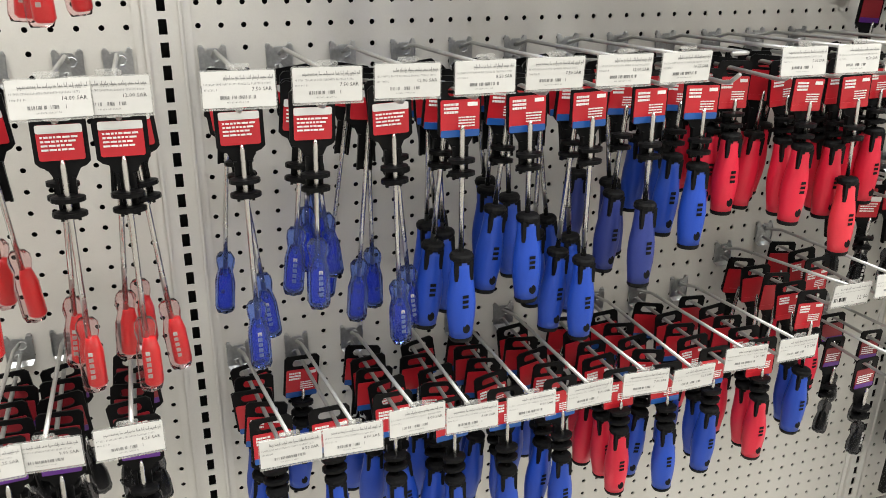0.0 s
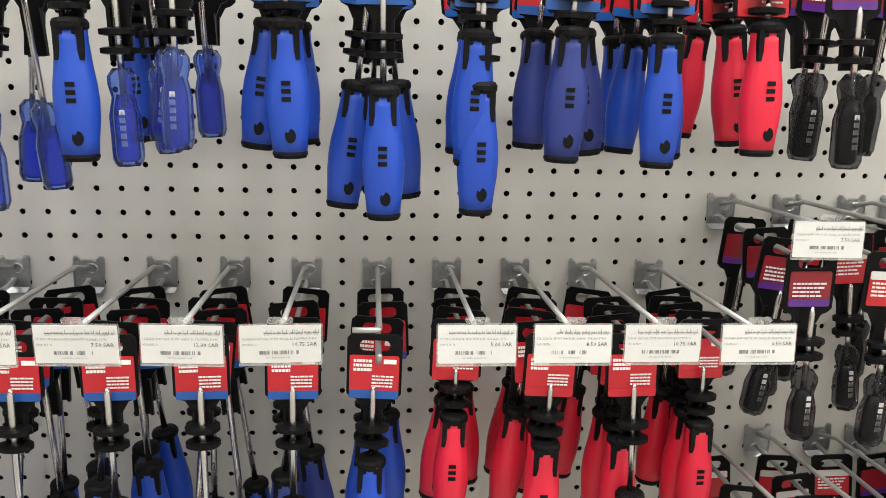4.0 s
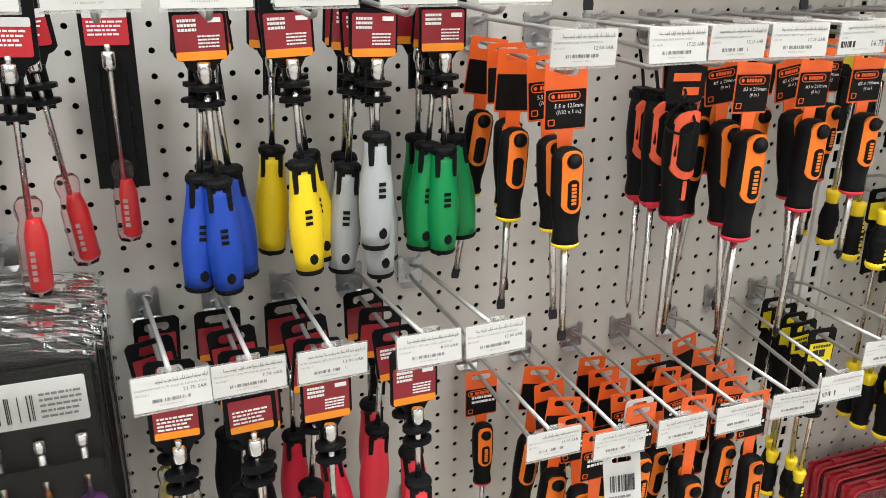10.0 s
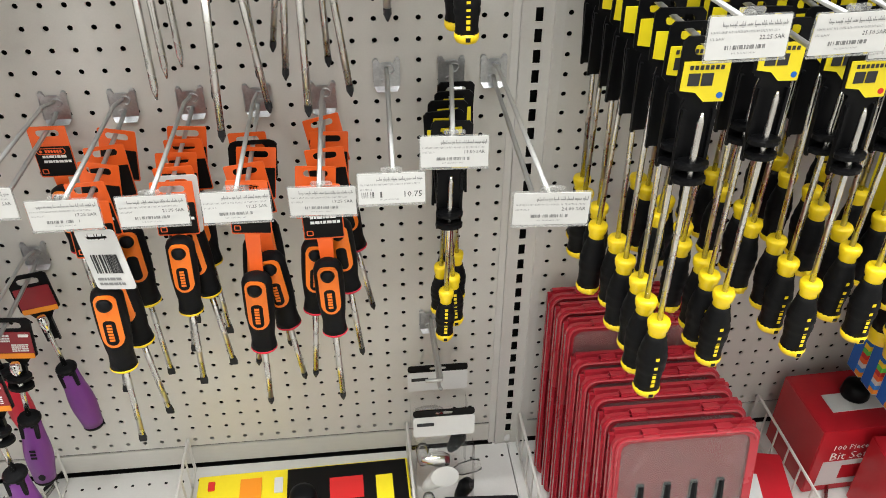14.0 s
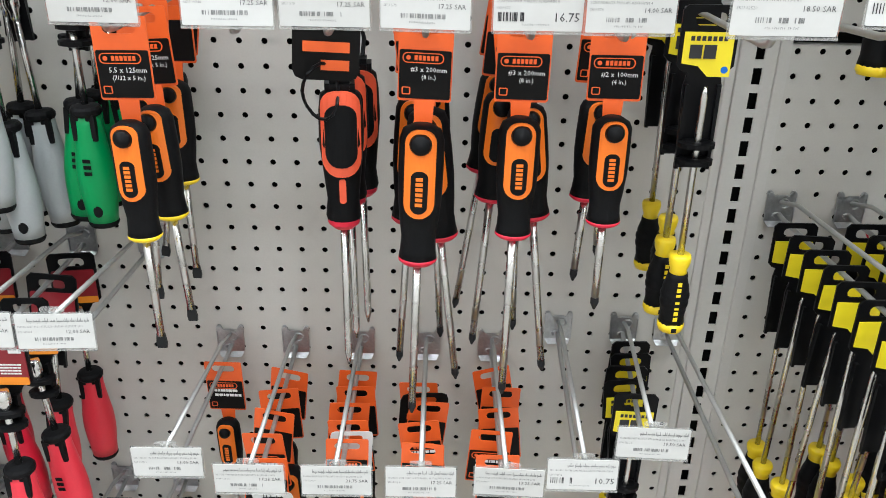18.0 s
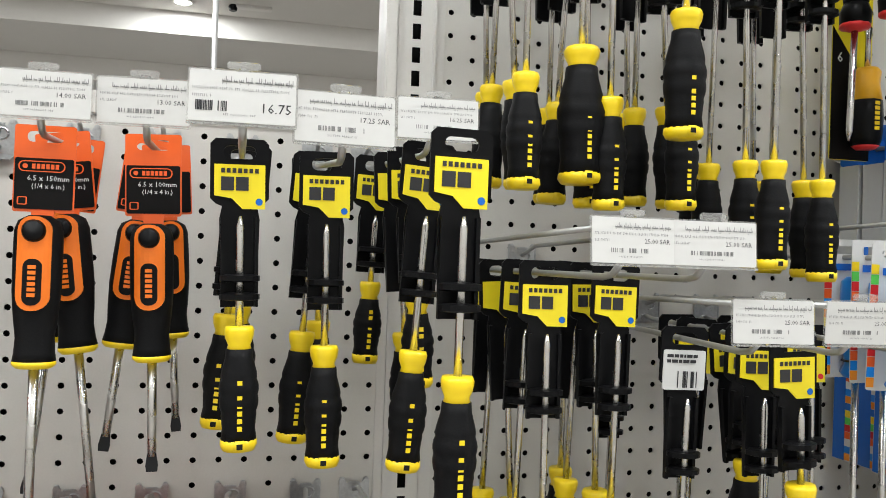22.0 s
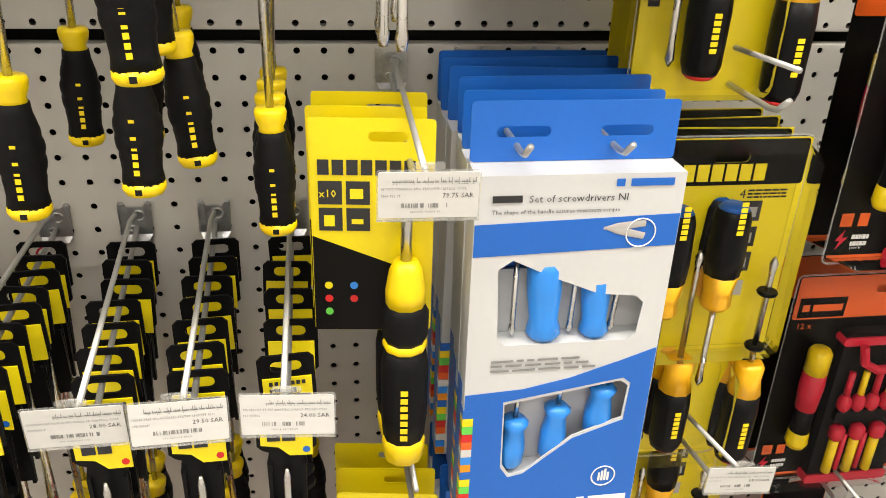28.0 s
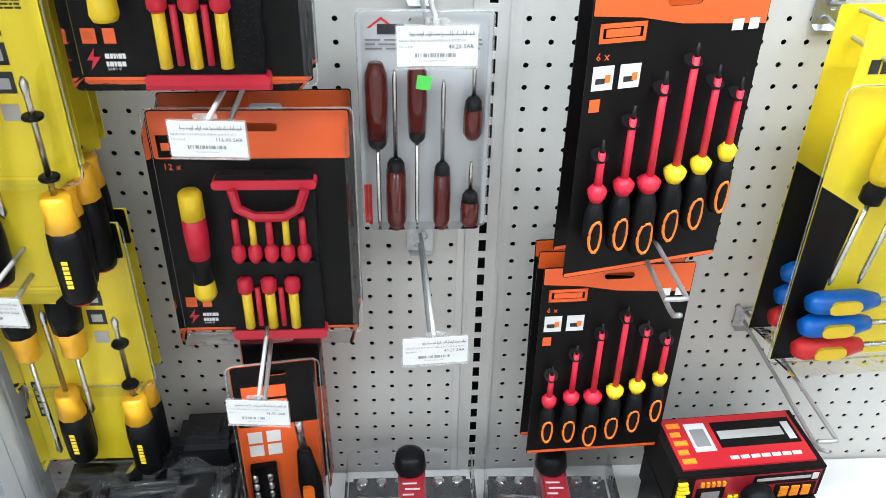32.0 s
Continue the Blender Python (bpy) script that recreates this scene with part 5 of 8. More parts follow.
def set_carton():
    """Blue and white carton with two windows on light-blue drivers."""
    ob = thing("screwdriver_set_box", "blue and white carton of light-blue screwdrivers with cut-out windows", "boxed set", "screwdriver set cartons")
    w, q = CW / 2, "carton"
    win1 = [(-w * 0.74, -0.078), (-w * 0.60, -0.070), (-w * 0.2, -0.086), (w * 0.3, -0.103), (w * 0.68, -0.106), (w * 0.77, -0.113), (w * 0.74, -0.142), (w * 0.66, -0.148), (-w * 0.62, -0.148), (-w * 0.70, -0.141)]
    win2 = [(-w * 0.57, -0.207), (w * 0.66, -0.189), (w * 0.75, -0.195), (w * 0.73, -0.228), (w * 0.2, -0.245), (-w * 0.3, -0.281), (-w * 0.46, -0.284), (-w * 0.55, -0.272)]
    shared("front_panel", (q, "front"), lambda: plate([(-w, 0), (w, 0), (w, -CH), (-w, -CH)], 0, 0.0012, [win1, win2]), CARD_GREY, ob, "pale grey printed front panel")
    shared("side_print", (q, "sidep"), lambda: box(-w - 0.0005, -w - 0.0001, 0.0105, CD - 0.001, -CH + 0.001, -0.19), CARD_UBLUE, ob)
    for sx in (-1, 1):
        shared("side_panel", (q, "side", sx), lambda: box(min(sx * w, sx * (w - 0.0012)), max(sx * w, sx * (w - 0.0012)), 0.0013, CD, -CH, 0), CARD_GREY, ob)
    shared("top_panel", (q, "top"), lambda: box(-w + 0.0013, w - 0.0013, 0.0013, CD, -0.0012, 0), CARD_GREY, ob)
    shared("bottom_panel", (q, "bottom"), lambda: box(-w + 0.0013, w - 0.0013, 0.0013, CD, -CH, -CH + 0.0012), CARD_UBLUE, ob)
    shared("back_panel", (q, "back"), lambda: box(-w + 0.0013, w - 0.0013, CD - 0.0012, CD - 0.0002, -CH + 0.0013, -0.0013), CARD_UBLUE, ob)
    shared("tray", (q, "tray"), lambda: box(-w + 0.002, w - 0.002, 0.024, 0.027, -CH + 0.002, -0.09), CARD_GREY, ob)
    for z in (-0.149, -0.286):
        shared("tray_ledge", (q, "ledge"), lambda: box(-w + 0.002, w - 0.002, 0.003, 0.0235, -0.006, 0), CARD_GREY, ob).matrix_basis = Matrix.Translation((0, 0, z))
    shared("header", (q, "header"), lambda: plate(rounded(-w, w, 0.0005, 0.048, 0.003, 2), CD - 0.001, CD, [euro_slot(-w * 0.5, 0.024, 0.042, 0.009), euro_slot(w * 0.5, 0.024, 0.042, 0.009)]), CARD_UBLUE, ob, "blue carton header with two hang slots")
    shared("blue_band", (q, "band"), lambda: plate([(-w + 0.0006, -0.039), (w - 0.0006, -0.034), (w - 0.0006, -0.061), (-w + 0.0006, -0.066)], -0.0006, -0.0001), CARD_UBLUE, ob)
    def field():
        top = [(-w + 0.0006, -0.195), (-w * 0.4, -0.192), (w * 0.1, -0.183), (w * 0.6, -0.169), (w - 0.0006, -0.157)]
        rim = [(x * 1.03, z + (0.003 if z > -0.22 else -0.003)) for x, z in win2]
        return plate(top + [(w - 0.0006, -CH + 0.001), (-w + 0.0006, -CH + 0.001)], -0.0006, -0.0001, [rim])
    shared("blue_field", (q, "field"), field, CARD_UBLUE, ob)
    striped(ob, "colour_edge", (-w - 0.0006, -w + 0.0085, -0.0010, 0.010), -CH + 0.002, 0.0083, (CARD_GOLD, LIGHTBLUE, CARD_WHITE, CARD_ORANGE, REDINK, GREENINK, SYELLOW, CARD_UBLUE), 16)
    def tip():
        bm = lathe([(0.0028, 0), (0.0032, -0.018), (0.0030, -0.024), (0.0008, -0.034)], 8)
        for v in bm.verts:
            v.co = Vector((v.co.z, v.co.y * 0.15, v.co.x))
        return bm
    for z, a in ((-0.041, -6), (-0.052, 14)):
        shared("tip_picture", (q, "tip"), tip, SILVERINK, ob).matrix_basis = Matrix.Translation((w * 0.66, -0.0012, z)) @ Matrix.Rotation(radians(a), 4, "Y")
    shared("tip_ring", (q, "ring"), lambda: tube([(w * 0.62 + 0.012 * math.cos(a), -0.0014, -0.049 + 0.012 * math.sin(a)) for a in (k * math.pi / 10 for k in range(21))], 0.0006, 4), WHITEINK, ob)
    for k, (x, z, ln, r, sh) in enumerate(((-w * 0.24, -0.072, 0.075, 0.0150, 0.0), (w * 0.30, -0.085, 0.062, 0.0128, 0.0))):
        stick(ob, (q, "up", k), x, 0.012, z, [("handle", LIGHTBLUE, [(r * 0.7, 0), (r, -0.01), (r * 0.98, -ln * 0.4), (r * 0.8, -ln * 0.78), (r * 1.0, -ln * 0.93), (r * 0.8, -ln)])], -3)
    for k, (x, ln, r) in enumerate(((-w * 0.40, 0.052, 0.0125), (w * 0.06, 0.058, 0.0120), (w * 0.54, 0.052, 0.0125))):
        z = (-0.230, -0.219, -0.200)[k]
        stick(ob, (q, "low", k), x, 0.012, z, [("shaft", STEEL, [(0.0024, 0.030), (0.0024, 0)]), ("handle", LIGHTBLUE, [(r * 0.65, 0), (r * 1.02, -0.004), (r * 0.74, -0.012), (r, -0.03), (r * 0.95, -ln * 0.9), (r * 0.7, -ln)])], 3)
    for k, x in enumerate((-0.52, 0.1, 0.56)):
        stick(ob, (q, "blade"), x * w, 0.012, -0.090, [("blade", STEEL, [(0.0024, 0.02), (0.0024, -0.045), (0.0032, -0.05), (0.001, -0.056)])], 2 * k)
    prints(ob, q, [(w * 0.32, w * 0.40, -0.010, -0.004), (w * 0.46, w * 0.88, -0.010, -0.004)], -0.0006, CARD_UBLUE, "mark")
    prints(ob, q, [(-w * 0.84, -w * 0.56, -0.021, -0.0155)], -0.0006, INK, "code_block")
    prints(ob, q, text_lines(random.Random(2), -w * 0.75, w * 0.45, -0.174, -0.160, 3, 0.4), -0.0006, GREYINK, "size_table")
    prints(ob, q, [(w * 0.34, w * 0.43, -CH + 0.020, -CH + 0.029), (w * 0.48, w * 0.92, -CH + 0.020, -CH + 0.029), (-w * 0.8, -w * 0.3, -CH + 0.024, -CH + 0.028)], -0.0012, WHITEINK, "white_mark")
    shared("hand_badge", (q, "badge"), lambda: tube([(w * 0.62 + 0.011 * math.cos(a), -0.0012, -CH + 0.052 + 0.011 * math.sin(a)) for a in (k * math.pi / 10 for k in range(21))], 0.0007, 4), WHITEINK, ob)
    prints(ob, (q, 2), [(w * 0.62 - 0.005 + k * 0.0028, w * 0.62 - 0.003 + k * 0.0028, -CH + 0.047, -CH + 0.056 + (k % 3) * 0.002) for k in range(4)], -0.0012, WHITEINK, "hand_sign")
    lettering("Set of screwdrivers NI", 0.0062, INK, ob, -w * 0.5, -0.0008, -0.0215)
    lettering("The shape of the handle assures maximum torque", 0.0036, INK, ob, -w * 0.84, -0.0008, -0.0305)
    lettering("European manufacturer of", 0.0026, WHITEINK, ob, -w * 0.8, -0.0012, -CH + 0.017)
    lettering("hand tools since 1919", 0.0026, WHITEINK, ob, -w * 0.8, -0.0012, -CH + 0.012)
    return ob


lay("carton", set_carton, 113.8, -2.5, 0.235, 6, 0.034)
lay("carton", set_carton, 113.7, -17.9, 0.215, 4, 0.036)
lay("carton", set_carton, 114.6, 16.3, 0.195, 5, 0.036)
for c in (112, 115):
    for row, ln in ((-1, 0.25), (-16, 0.24), (18, 0.205)):
        hook(c, row, ln, None, 0, False, False)


def card_driver():
    ob = thing("screwdriver", "light-blue handled screwdriver on a striped white card", "screwdriver", "hanging hand tools")
    q = "card driver"
    sheet(ob, "card", q, -0.024, 0.024, -0.128, 0.014, 0, CARD_WHITE, holes=[euro_slot(0, 0.003, 0.026, 0.008)])
    sheet(ob, "blue_bar", q, 0.019, 0.0238, -0.127, 0.013, -0.0005, CARD_UBLUE, 0.0004, 0.001)
    striped(ob, "colour_edge", (-0.0238, -0.016, -0.0006, -0.0001), -0.125, 0.0098, (CARD_GOLD, LIGHTBLUE, CARD_ORANGE, REDINK, GREENINK, SYELLOW), 12)
    prints(ob, q, [(-0.012, 0.012, -0.018, -0.011)], -0.0004, CARD_UBLUE, "mark")
    r = 0.0155
    stick(ob, q, 0.001, -0.0165, -0.024, [("handle", LIGHTBLUE, [(r * 0.6, 0), (r * 0.95, -0.005), (r, -0.02), (r * 0.94, -0.06), (r * 0.72, -0.082), (r * 0.68, -0.088), (r * 0.95, -0.097), (r * 0.7, -0.102)]), ("shaft", STEEL, [(0.0034, -0.102), (0.0034, -0.235), (0.0044, -0.240), (0.003, -0.248)])])
    shared("tie", (q, "tie"), lambda: lathe([(0.0128, 0), (0.0135, -0.001), (0.0128, -0.002)], 12), INK, ob).matrix_basis = Matrix.Translation((0.001, -0.0165, -0.108))
    prints(ob, q, [(-0.002, 0.003, -0.085 + k * 0.006, -0.081 + k * 0.006) for k in range(7)], -0.0322, WHITEINK, "handle_mark")
    return ob


hook(108, 13, 0.29, "27.25")
lay("card driver", card_driver, 108.2, 12.2, 0.265, 5, 0.032, 0, -3, 2.0)


def guard_driver(ob, q, x, y, z, up, ln=0.105, sh=0.10, end=REDINK):
    """Black-and-yellow handle with a shaft; up: the shaft points up."""
    r = 0.0168
    a, b = ("handle_yellow", AMBERYELLOW, [(r * 0.70, 0), (r * 0.86, -0.004), (r * 0.8, -0.018), (r * 0.98, -0.036)]), ("handle_black", PLASTIC, [(r * 0.98, -0.036), (r * 1.06, -0.055), (r * 1.0, -ln + 0.012), (r * 0.86, -ln + 0.004)])
    c = ("end_cap", end, [(r * 0.86, -ln + 0.004), (r * 0.6, -ln)])
    s = ("shaft", STEEL, [(0.001, sh), (0.0042, sh - 0.006), (0.0030, sh - 0.018), (0.0030, 0)])
    stick(ob, (q, ln, sh, end.name), x, y, z, [s, a, b, c], 0 if up else 180)
    prints(ob, (q, "gm", x), [(x - 0.003, x + 0.003, z + (-ln if up else ln) * 0.78 + k * 0.0055, z + (-ln if up else ln) * 0.78 + 0.004 + k * 0.0055) for k in range(6)], y - r * 1.02, SYELLOW, "handle_mark")


def yellow_set():
    ob = thing("screwdriver_set", "yellow and black carded set of four screwdrivers in a clear blister", "blister pack", "yellow screwdriver sets")
    w, h, q = 0.148, 0.345, "yellow set"
    a = -w / 2
    ol = [(a, 0), (-a, 0), (-a, -0.215), (-a - 0.028, -0.222), (-a - 0.030, -h), (a, -h)]
    shared("card", (q, "card"), lambda: plate(ol, 0, 0.0009, [euro_slot(0, -0.018, 0.034, 0.009)]), CARD_YELLOW, ob, "yellow printed backing card")
    sheet(ob, "card_top", q, a + 0.002, -a - 0.002, -0.044, -0.001, -0.0005, CARD_BLACK, 0.0004, holes=[euro_slot(0, -0.018, 0.034, 0.009)])
    prints(ob, q, [(a + 0.03 + k * 0.0135, a + 0.041 + k * 0.0135, -0.040, -0.024) for k in range(6)], -0.0006, CARD_YELLOW, "mark")
    prints(ob, q, [(0.018, 0.038, -0.080 - k * 0.026, -0.060 - k * 0.026) for k in range(3)] + [(a + 0.006, a + 0.016, -0.27, -0.215)], -0.0004, INK, "pictures")
    prints(ob, q, [(0.020, 0.036, -0.158, -0.142)] + [(a + 0.008, a + 0.014, -0.265 + k * 0.01, -0.259 + k * 0.01) for k in range(5)] + [(0.022, 0.034, -0.076 - k * 0.026, -0.066 - k * 0.026) for k in range(3)], -0.0008, SILVERINK, "small_print")
    prints(ob, (q, 3), text_lines(random.Random(5), 0.022, 0.06, -0.058, -0.048, 3, 0.5), -0.0004, INK, "text_lines")
    lettering("4", 0.009, INK, ob, 0.014, -0.0006, -0.057)
    guard_driver(ob, q, a + 0.024, -0.017, -0.165, False, 0.108, 0.15, CARD_UBLUE)
    guard_driver(ob, q, 0.002, -0.017, -0.160, False, 0.105, 0.09, CARD_UBLUE)
    guard_driver(ob, q, a + 0.052, -0.017, -0.215, True, 0.110, 0.115)
    guard_driver(ob, q, 0.053, -0.017, -0.225, True, 0.122, 0.115)
    shared("clip", (q, "clip"), lambda: lathe([(0.009, 0), (0.010, -0.002), (0.009, -0.004)], 12), PLASTIC, ob).matrix_basis = Matrix.Translation((0.053, -0.017, -0.145))
    shared("clip", (q, "clip"), lambda: None, PLASTIC, ob).matrix_basis = Matrix.Translation((0.053, -0.017, -0.205))
    shell(ob, q, a - 0.004, -a + 0.004, -0.222, 0.003, -0.03, -0.001)
    shell(ob, q, a - 0.004, 0.046, -h - 0.003, -0.2225, -0.031, -0.001)
    return ob


lay("yellow set", yellow_set, 120.35, -2.7, 0.145, 4, 0.028)
lay("yellow set", yellow_set, 120.6, -14.2, 0.10, 2, 0.03)
lay("yellow set", yellow_set, 119.4, 12.2, 0.13, 3, 0.03)
hook(120, 0, 0.23, None); hook(120, -15, 0.248, "58.00", sag=-0.019, side=0.018); hook(119, 14, 0.20, None)


def pouch_set():
    """Insulated exchangeable set: one handle and a red-edged pouch of blades behind a clear cover."""
    ob = thing("insulated_driver_set", "black and orange carded insulated driver set with a red-edged pouch", "blister pack", "insulated driver sets")
    w, h, q = 0.196, 0.268, "pouch set"
    a = -w / 2
    slot = [euro_slot(0.01, -0.018, 0.034, 0.009)]
    sheet(ob, "card", q, a, -a, -h, 0, 0, CARD_BLACK, holes=slot, label="black printed backing card")
    sheet(ob, "card_top", q, a + 0.001, -a - 0.001, -0.052, -0.001, -0.0005, CARD_ORANGE, 0.0004, holes=slot)
    sheet(ob, "card_foot", q, a + 0.001, -a - 0.001, -h + 0.001, -h + 0.007, -0.0005, CARD_ORANGE, 0.0004)
    prints(ob, q, [(a + 0.006, a + 0.060, -0.050, -0.026)], -0.0006, CARD_BLACK, "mark")
    prints(ob, (q, 2), [(a + 0.022, a + 0.056, -0.042, -0.034), (a + 0.010, a + 0.018, -0.042, -0.034), (a + 0.006, a + 0.018, -h + 0.034, -h + 0.047), (a + 0.024, a + 0.034, -h + 0.034, -h + 0.047)], -0.0012, CARD_ORANGE, "orange_mark")
    prints(ob, q, text_lines(random.Random(6), a + 0.022, a + 0.042, -h + 0.012, -h + 0.026, 2, 0.6), -0.0006, WHITEINK, "approval_marks")
    shared("flash_sign", (q, "flash"), lambda: plate([(a + 0.014, -h + 0.030), (a + 0.006, -h + 0.019), (a + 0.011, -h + 0.019), (a + 0.008, -h + 0.010), (a + 0.018, -h + 0.022), (a + 0.012, -h + 0.022)], -0.0006, -0.0001), RED, ob)
    lettering("12 x", 0.0075, CARD_ORANGE, ob, a + 0.008, -0.0006, -0.064)
    lettering("S2", 0.006, CARD_BLACK, ob, a + 0.008, -0.0016, -h + 0.038)
    lettering("1000 V", 0.003, WHITEINK, ob, a + 0.022, -0.0008, -h + 0.010)
    r = 0.0125
    stick(ob, (q, "h"), a + 0.034, -0.016, -0.080, [("handle_top", SYELLOW, [(r * 0.8, 0), (r, -0.004), (r, -0.030)]), ("handle_red", RED, [(r, -0.030), (r * 1.05, -0.05), (r * 0.9, -0.078)]), ("handle_black", RUBBER, [(r * 0.9, -0.078), (r * 0.78, -0.095), (r * 0.9, -0.108)]), ("handle_foot", SYELLOW, [(r * 0.9, -0.108), (r, -0.124), (r * 0.8, -0.13)])])
    sheet(ob, "pouch", q, -0.038, 0.060, -h + 0.006, -0.062, -0.016, RUBBER, 0.012, 0.006, label="black fabric pouch")
    for k, (z, t) in enumerate(((-0.068, 0.010), (-h + 0.012, 0.012))):
        sheet(ob, "pouch_edge", (q, k), -0.041, 0.063, z - t, z, -0.0185, RED, 0.016, 0.004, label="red pouch edging")
    shared("pouch_strap", (q, "strap"), lambda: tube([(-0.020, -0.024, -0.075), (-0.016, -0.026, -0.095), (0.0, -0.027, -0.104), (0.030, -0.027, -0.104), (0.045, -0.026, -0.095), (0.052, -0.024, -0.075)], 0.0052, 6), RED, ob, "red woven strap")
    sheet(ob, "pouch_band", q, -0.030, 0.058, -0.176, -0.160, -0.024, RUBBER, 0.006, 0.004)
    for k in range(5):
        x = -0.022 + k * 0.017
        red = k % 2 == 0
        stick(ob, (q, "b", red), x, -0.021, -0.110, [("blade", RED if red else SYELLOW, [(0.0036, 0), (0.0038, -0.03)]), ("blade_head", RED, [(0.0038, -0.03), (0.0075, -0.036), (0.0075, -0.046), (0.004, -0.052)])])
    for k in range(3):
        stick(ob, (q, "c"), -0.020 + k * 0.025, -0.021, -0.182, [("blade_head", RED, [(0.005, 0), (0.0085, -0.004), (0.0085, -0.016), (0.0048, -0.02)]), ("blade", SYELLOW, [(0.0055, -0.02), (0.0055, -0.066)])])
    for k in range(2):
        stick(ob, (q, "e"), -0.008 + k * 0.025, -0.0205, -0.196, [("blade", RED, [(0.003, 0), (0.003, -0.05)])])
    shell(ob, q, a - 0.004, -a + 0.004, -h - 0.003, 0.003, -0.034, -0.001, 0.006)
    return ob


lay("pouch", pouch_set, 129.3, -9.3, 0.10, 2, 0.045)
lay("pouch", pouch_set, 128.3, 3.3, 0.16, 2, 0.045)
hook(129, -8, 0.235, "116.00"); hook(128, 5, 0.20)


def acetate_set():
    ob = thing("screwdriver_set", "six amber acetate screwdrivers on a pale card in clear blister", "blister pack")
    w, h, q = 0.132, 0.236, "amber"
    a = -w / 2
    sheet(ob, "card", q, a, -a, -h, 0, 0, CARD_GREY, holes=[euro_slot(0, -0.012, 0.032, 0.008)], label="pale grey backing card")
    prints(ob, q, [(a + 0.02, a + 0.046, -0.024, -0.014)], -0.0004, INK, "mark")
    shared("roof_sign", (q, "roof"), lambda: plate([(a + 0.010, -0.018), (a + 0.024, -0.007), (a + 0.038, -0.018), (a + 0.035, -0.018), (a + 0.024, -0.010), (a + 0.013, -0.018)], -0.0005, -0.0001), REDINK, ob)
    prints(ob, q, text_lines(random.Random(3), a + 0.008, -a - 0.01, -0.040, -0.027, 3, 0.4), -0.0004, GREYINK, "size_list")
    prints(ob, q, [(a + 0.002, a + 0.010, -h + 0.003, -h + 0.05)], -0.0004, REDINK, "red_flash")
    lettering("6x", 0.006, WHITEINK, ob, a + 0.0085, -0.0008, -h + 0.006, 90)
    for k, (x, z, ln, sh, up, r) in enumerate(((a + 0.018, -0.048, 0.090, 0.092, False, 0.0115), (a + 0.058, -0.046, 0.085, 0.098, False, 0.0100), (-a - 0.018, -0.083, 0.045, 0.034, True, 0.0100),
                                               (a + 0.036, -0.150, 0.083, 0.095, True, 0.0110), (-a - 0.048, -0.155, 0.078, 0.090, True, 0.0095), (-a - 0.018, -0.188, 0.043, 0.034, True, 0.0100))):
        zz = z if up else z - ln
        stick(ob, (q, k), x, -0.0125, zz, [("shaft", STEEL, [(0.0012, sh), (0.0024, sh - 0.008), (0.0024, 0)]), ("neck", TIPBLACK, [(r * 0.5, 0), (r * 0.8, -0.004), (r * 0.9, -0.014)]), ("handle", AMBER, [(r * 0.9, -0.012), (r, -ln * 0.5), (r * 0.98, -ln * 0.86), (r * 0.6, -ln)])], 0 if up else 180)
    sheet(ob, "sticker", q, 0.0, 0.014, -0.070, -0.056, -0.0255, GREENINK, 0.0004, 0.001, label="green sticker").matrix_basis = Matrix.Rotation(radians(8), 4, "Y")
    shell(ob, q, a, -a, -h, -0.001, -0.0245, -0.001, 0.005)
    return ob


lay("amber", acetate_set, 136.1, -5.75, 0.075)
hook(136, -5, 0.235, "40.25", side=0.008); hook(136, -17, 0.24, "40.25", sag=-0.010, side=0.007)


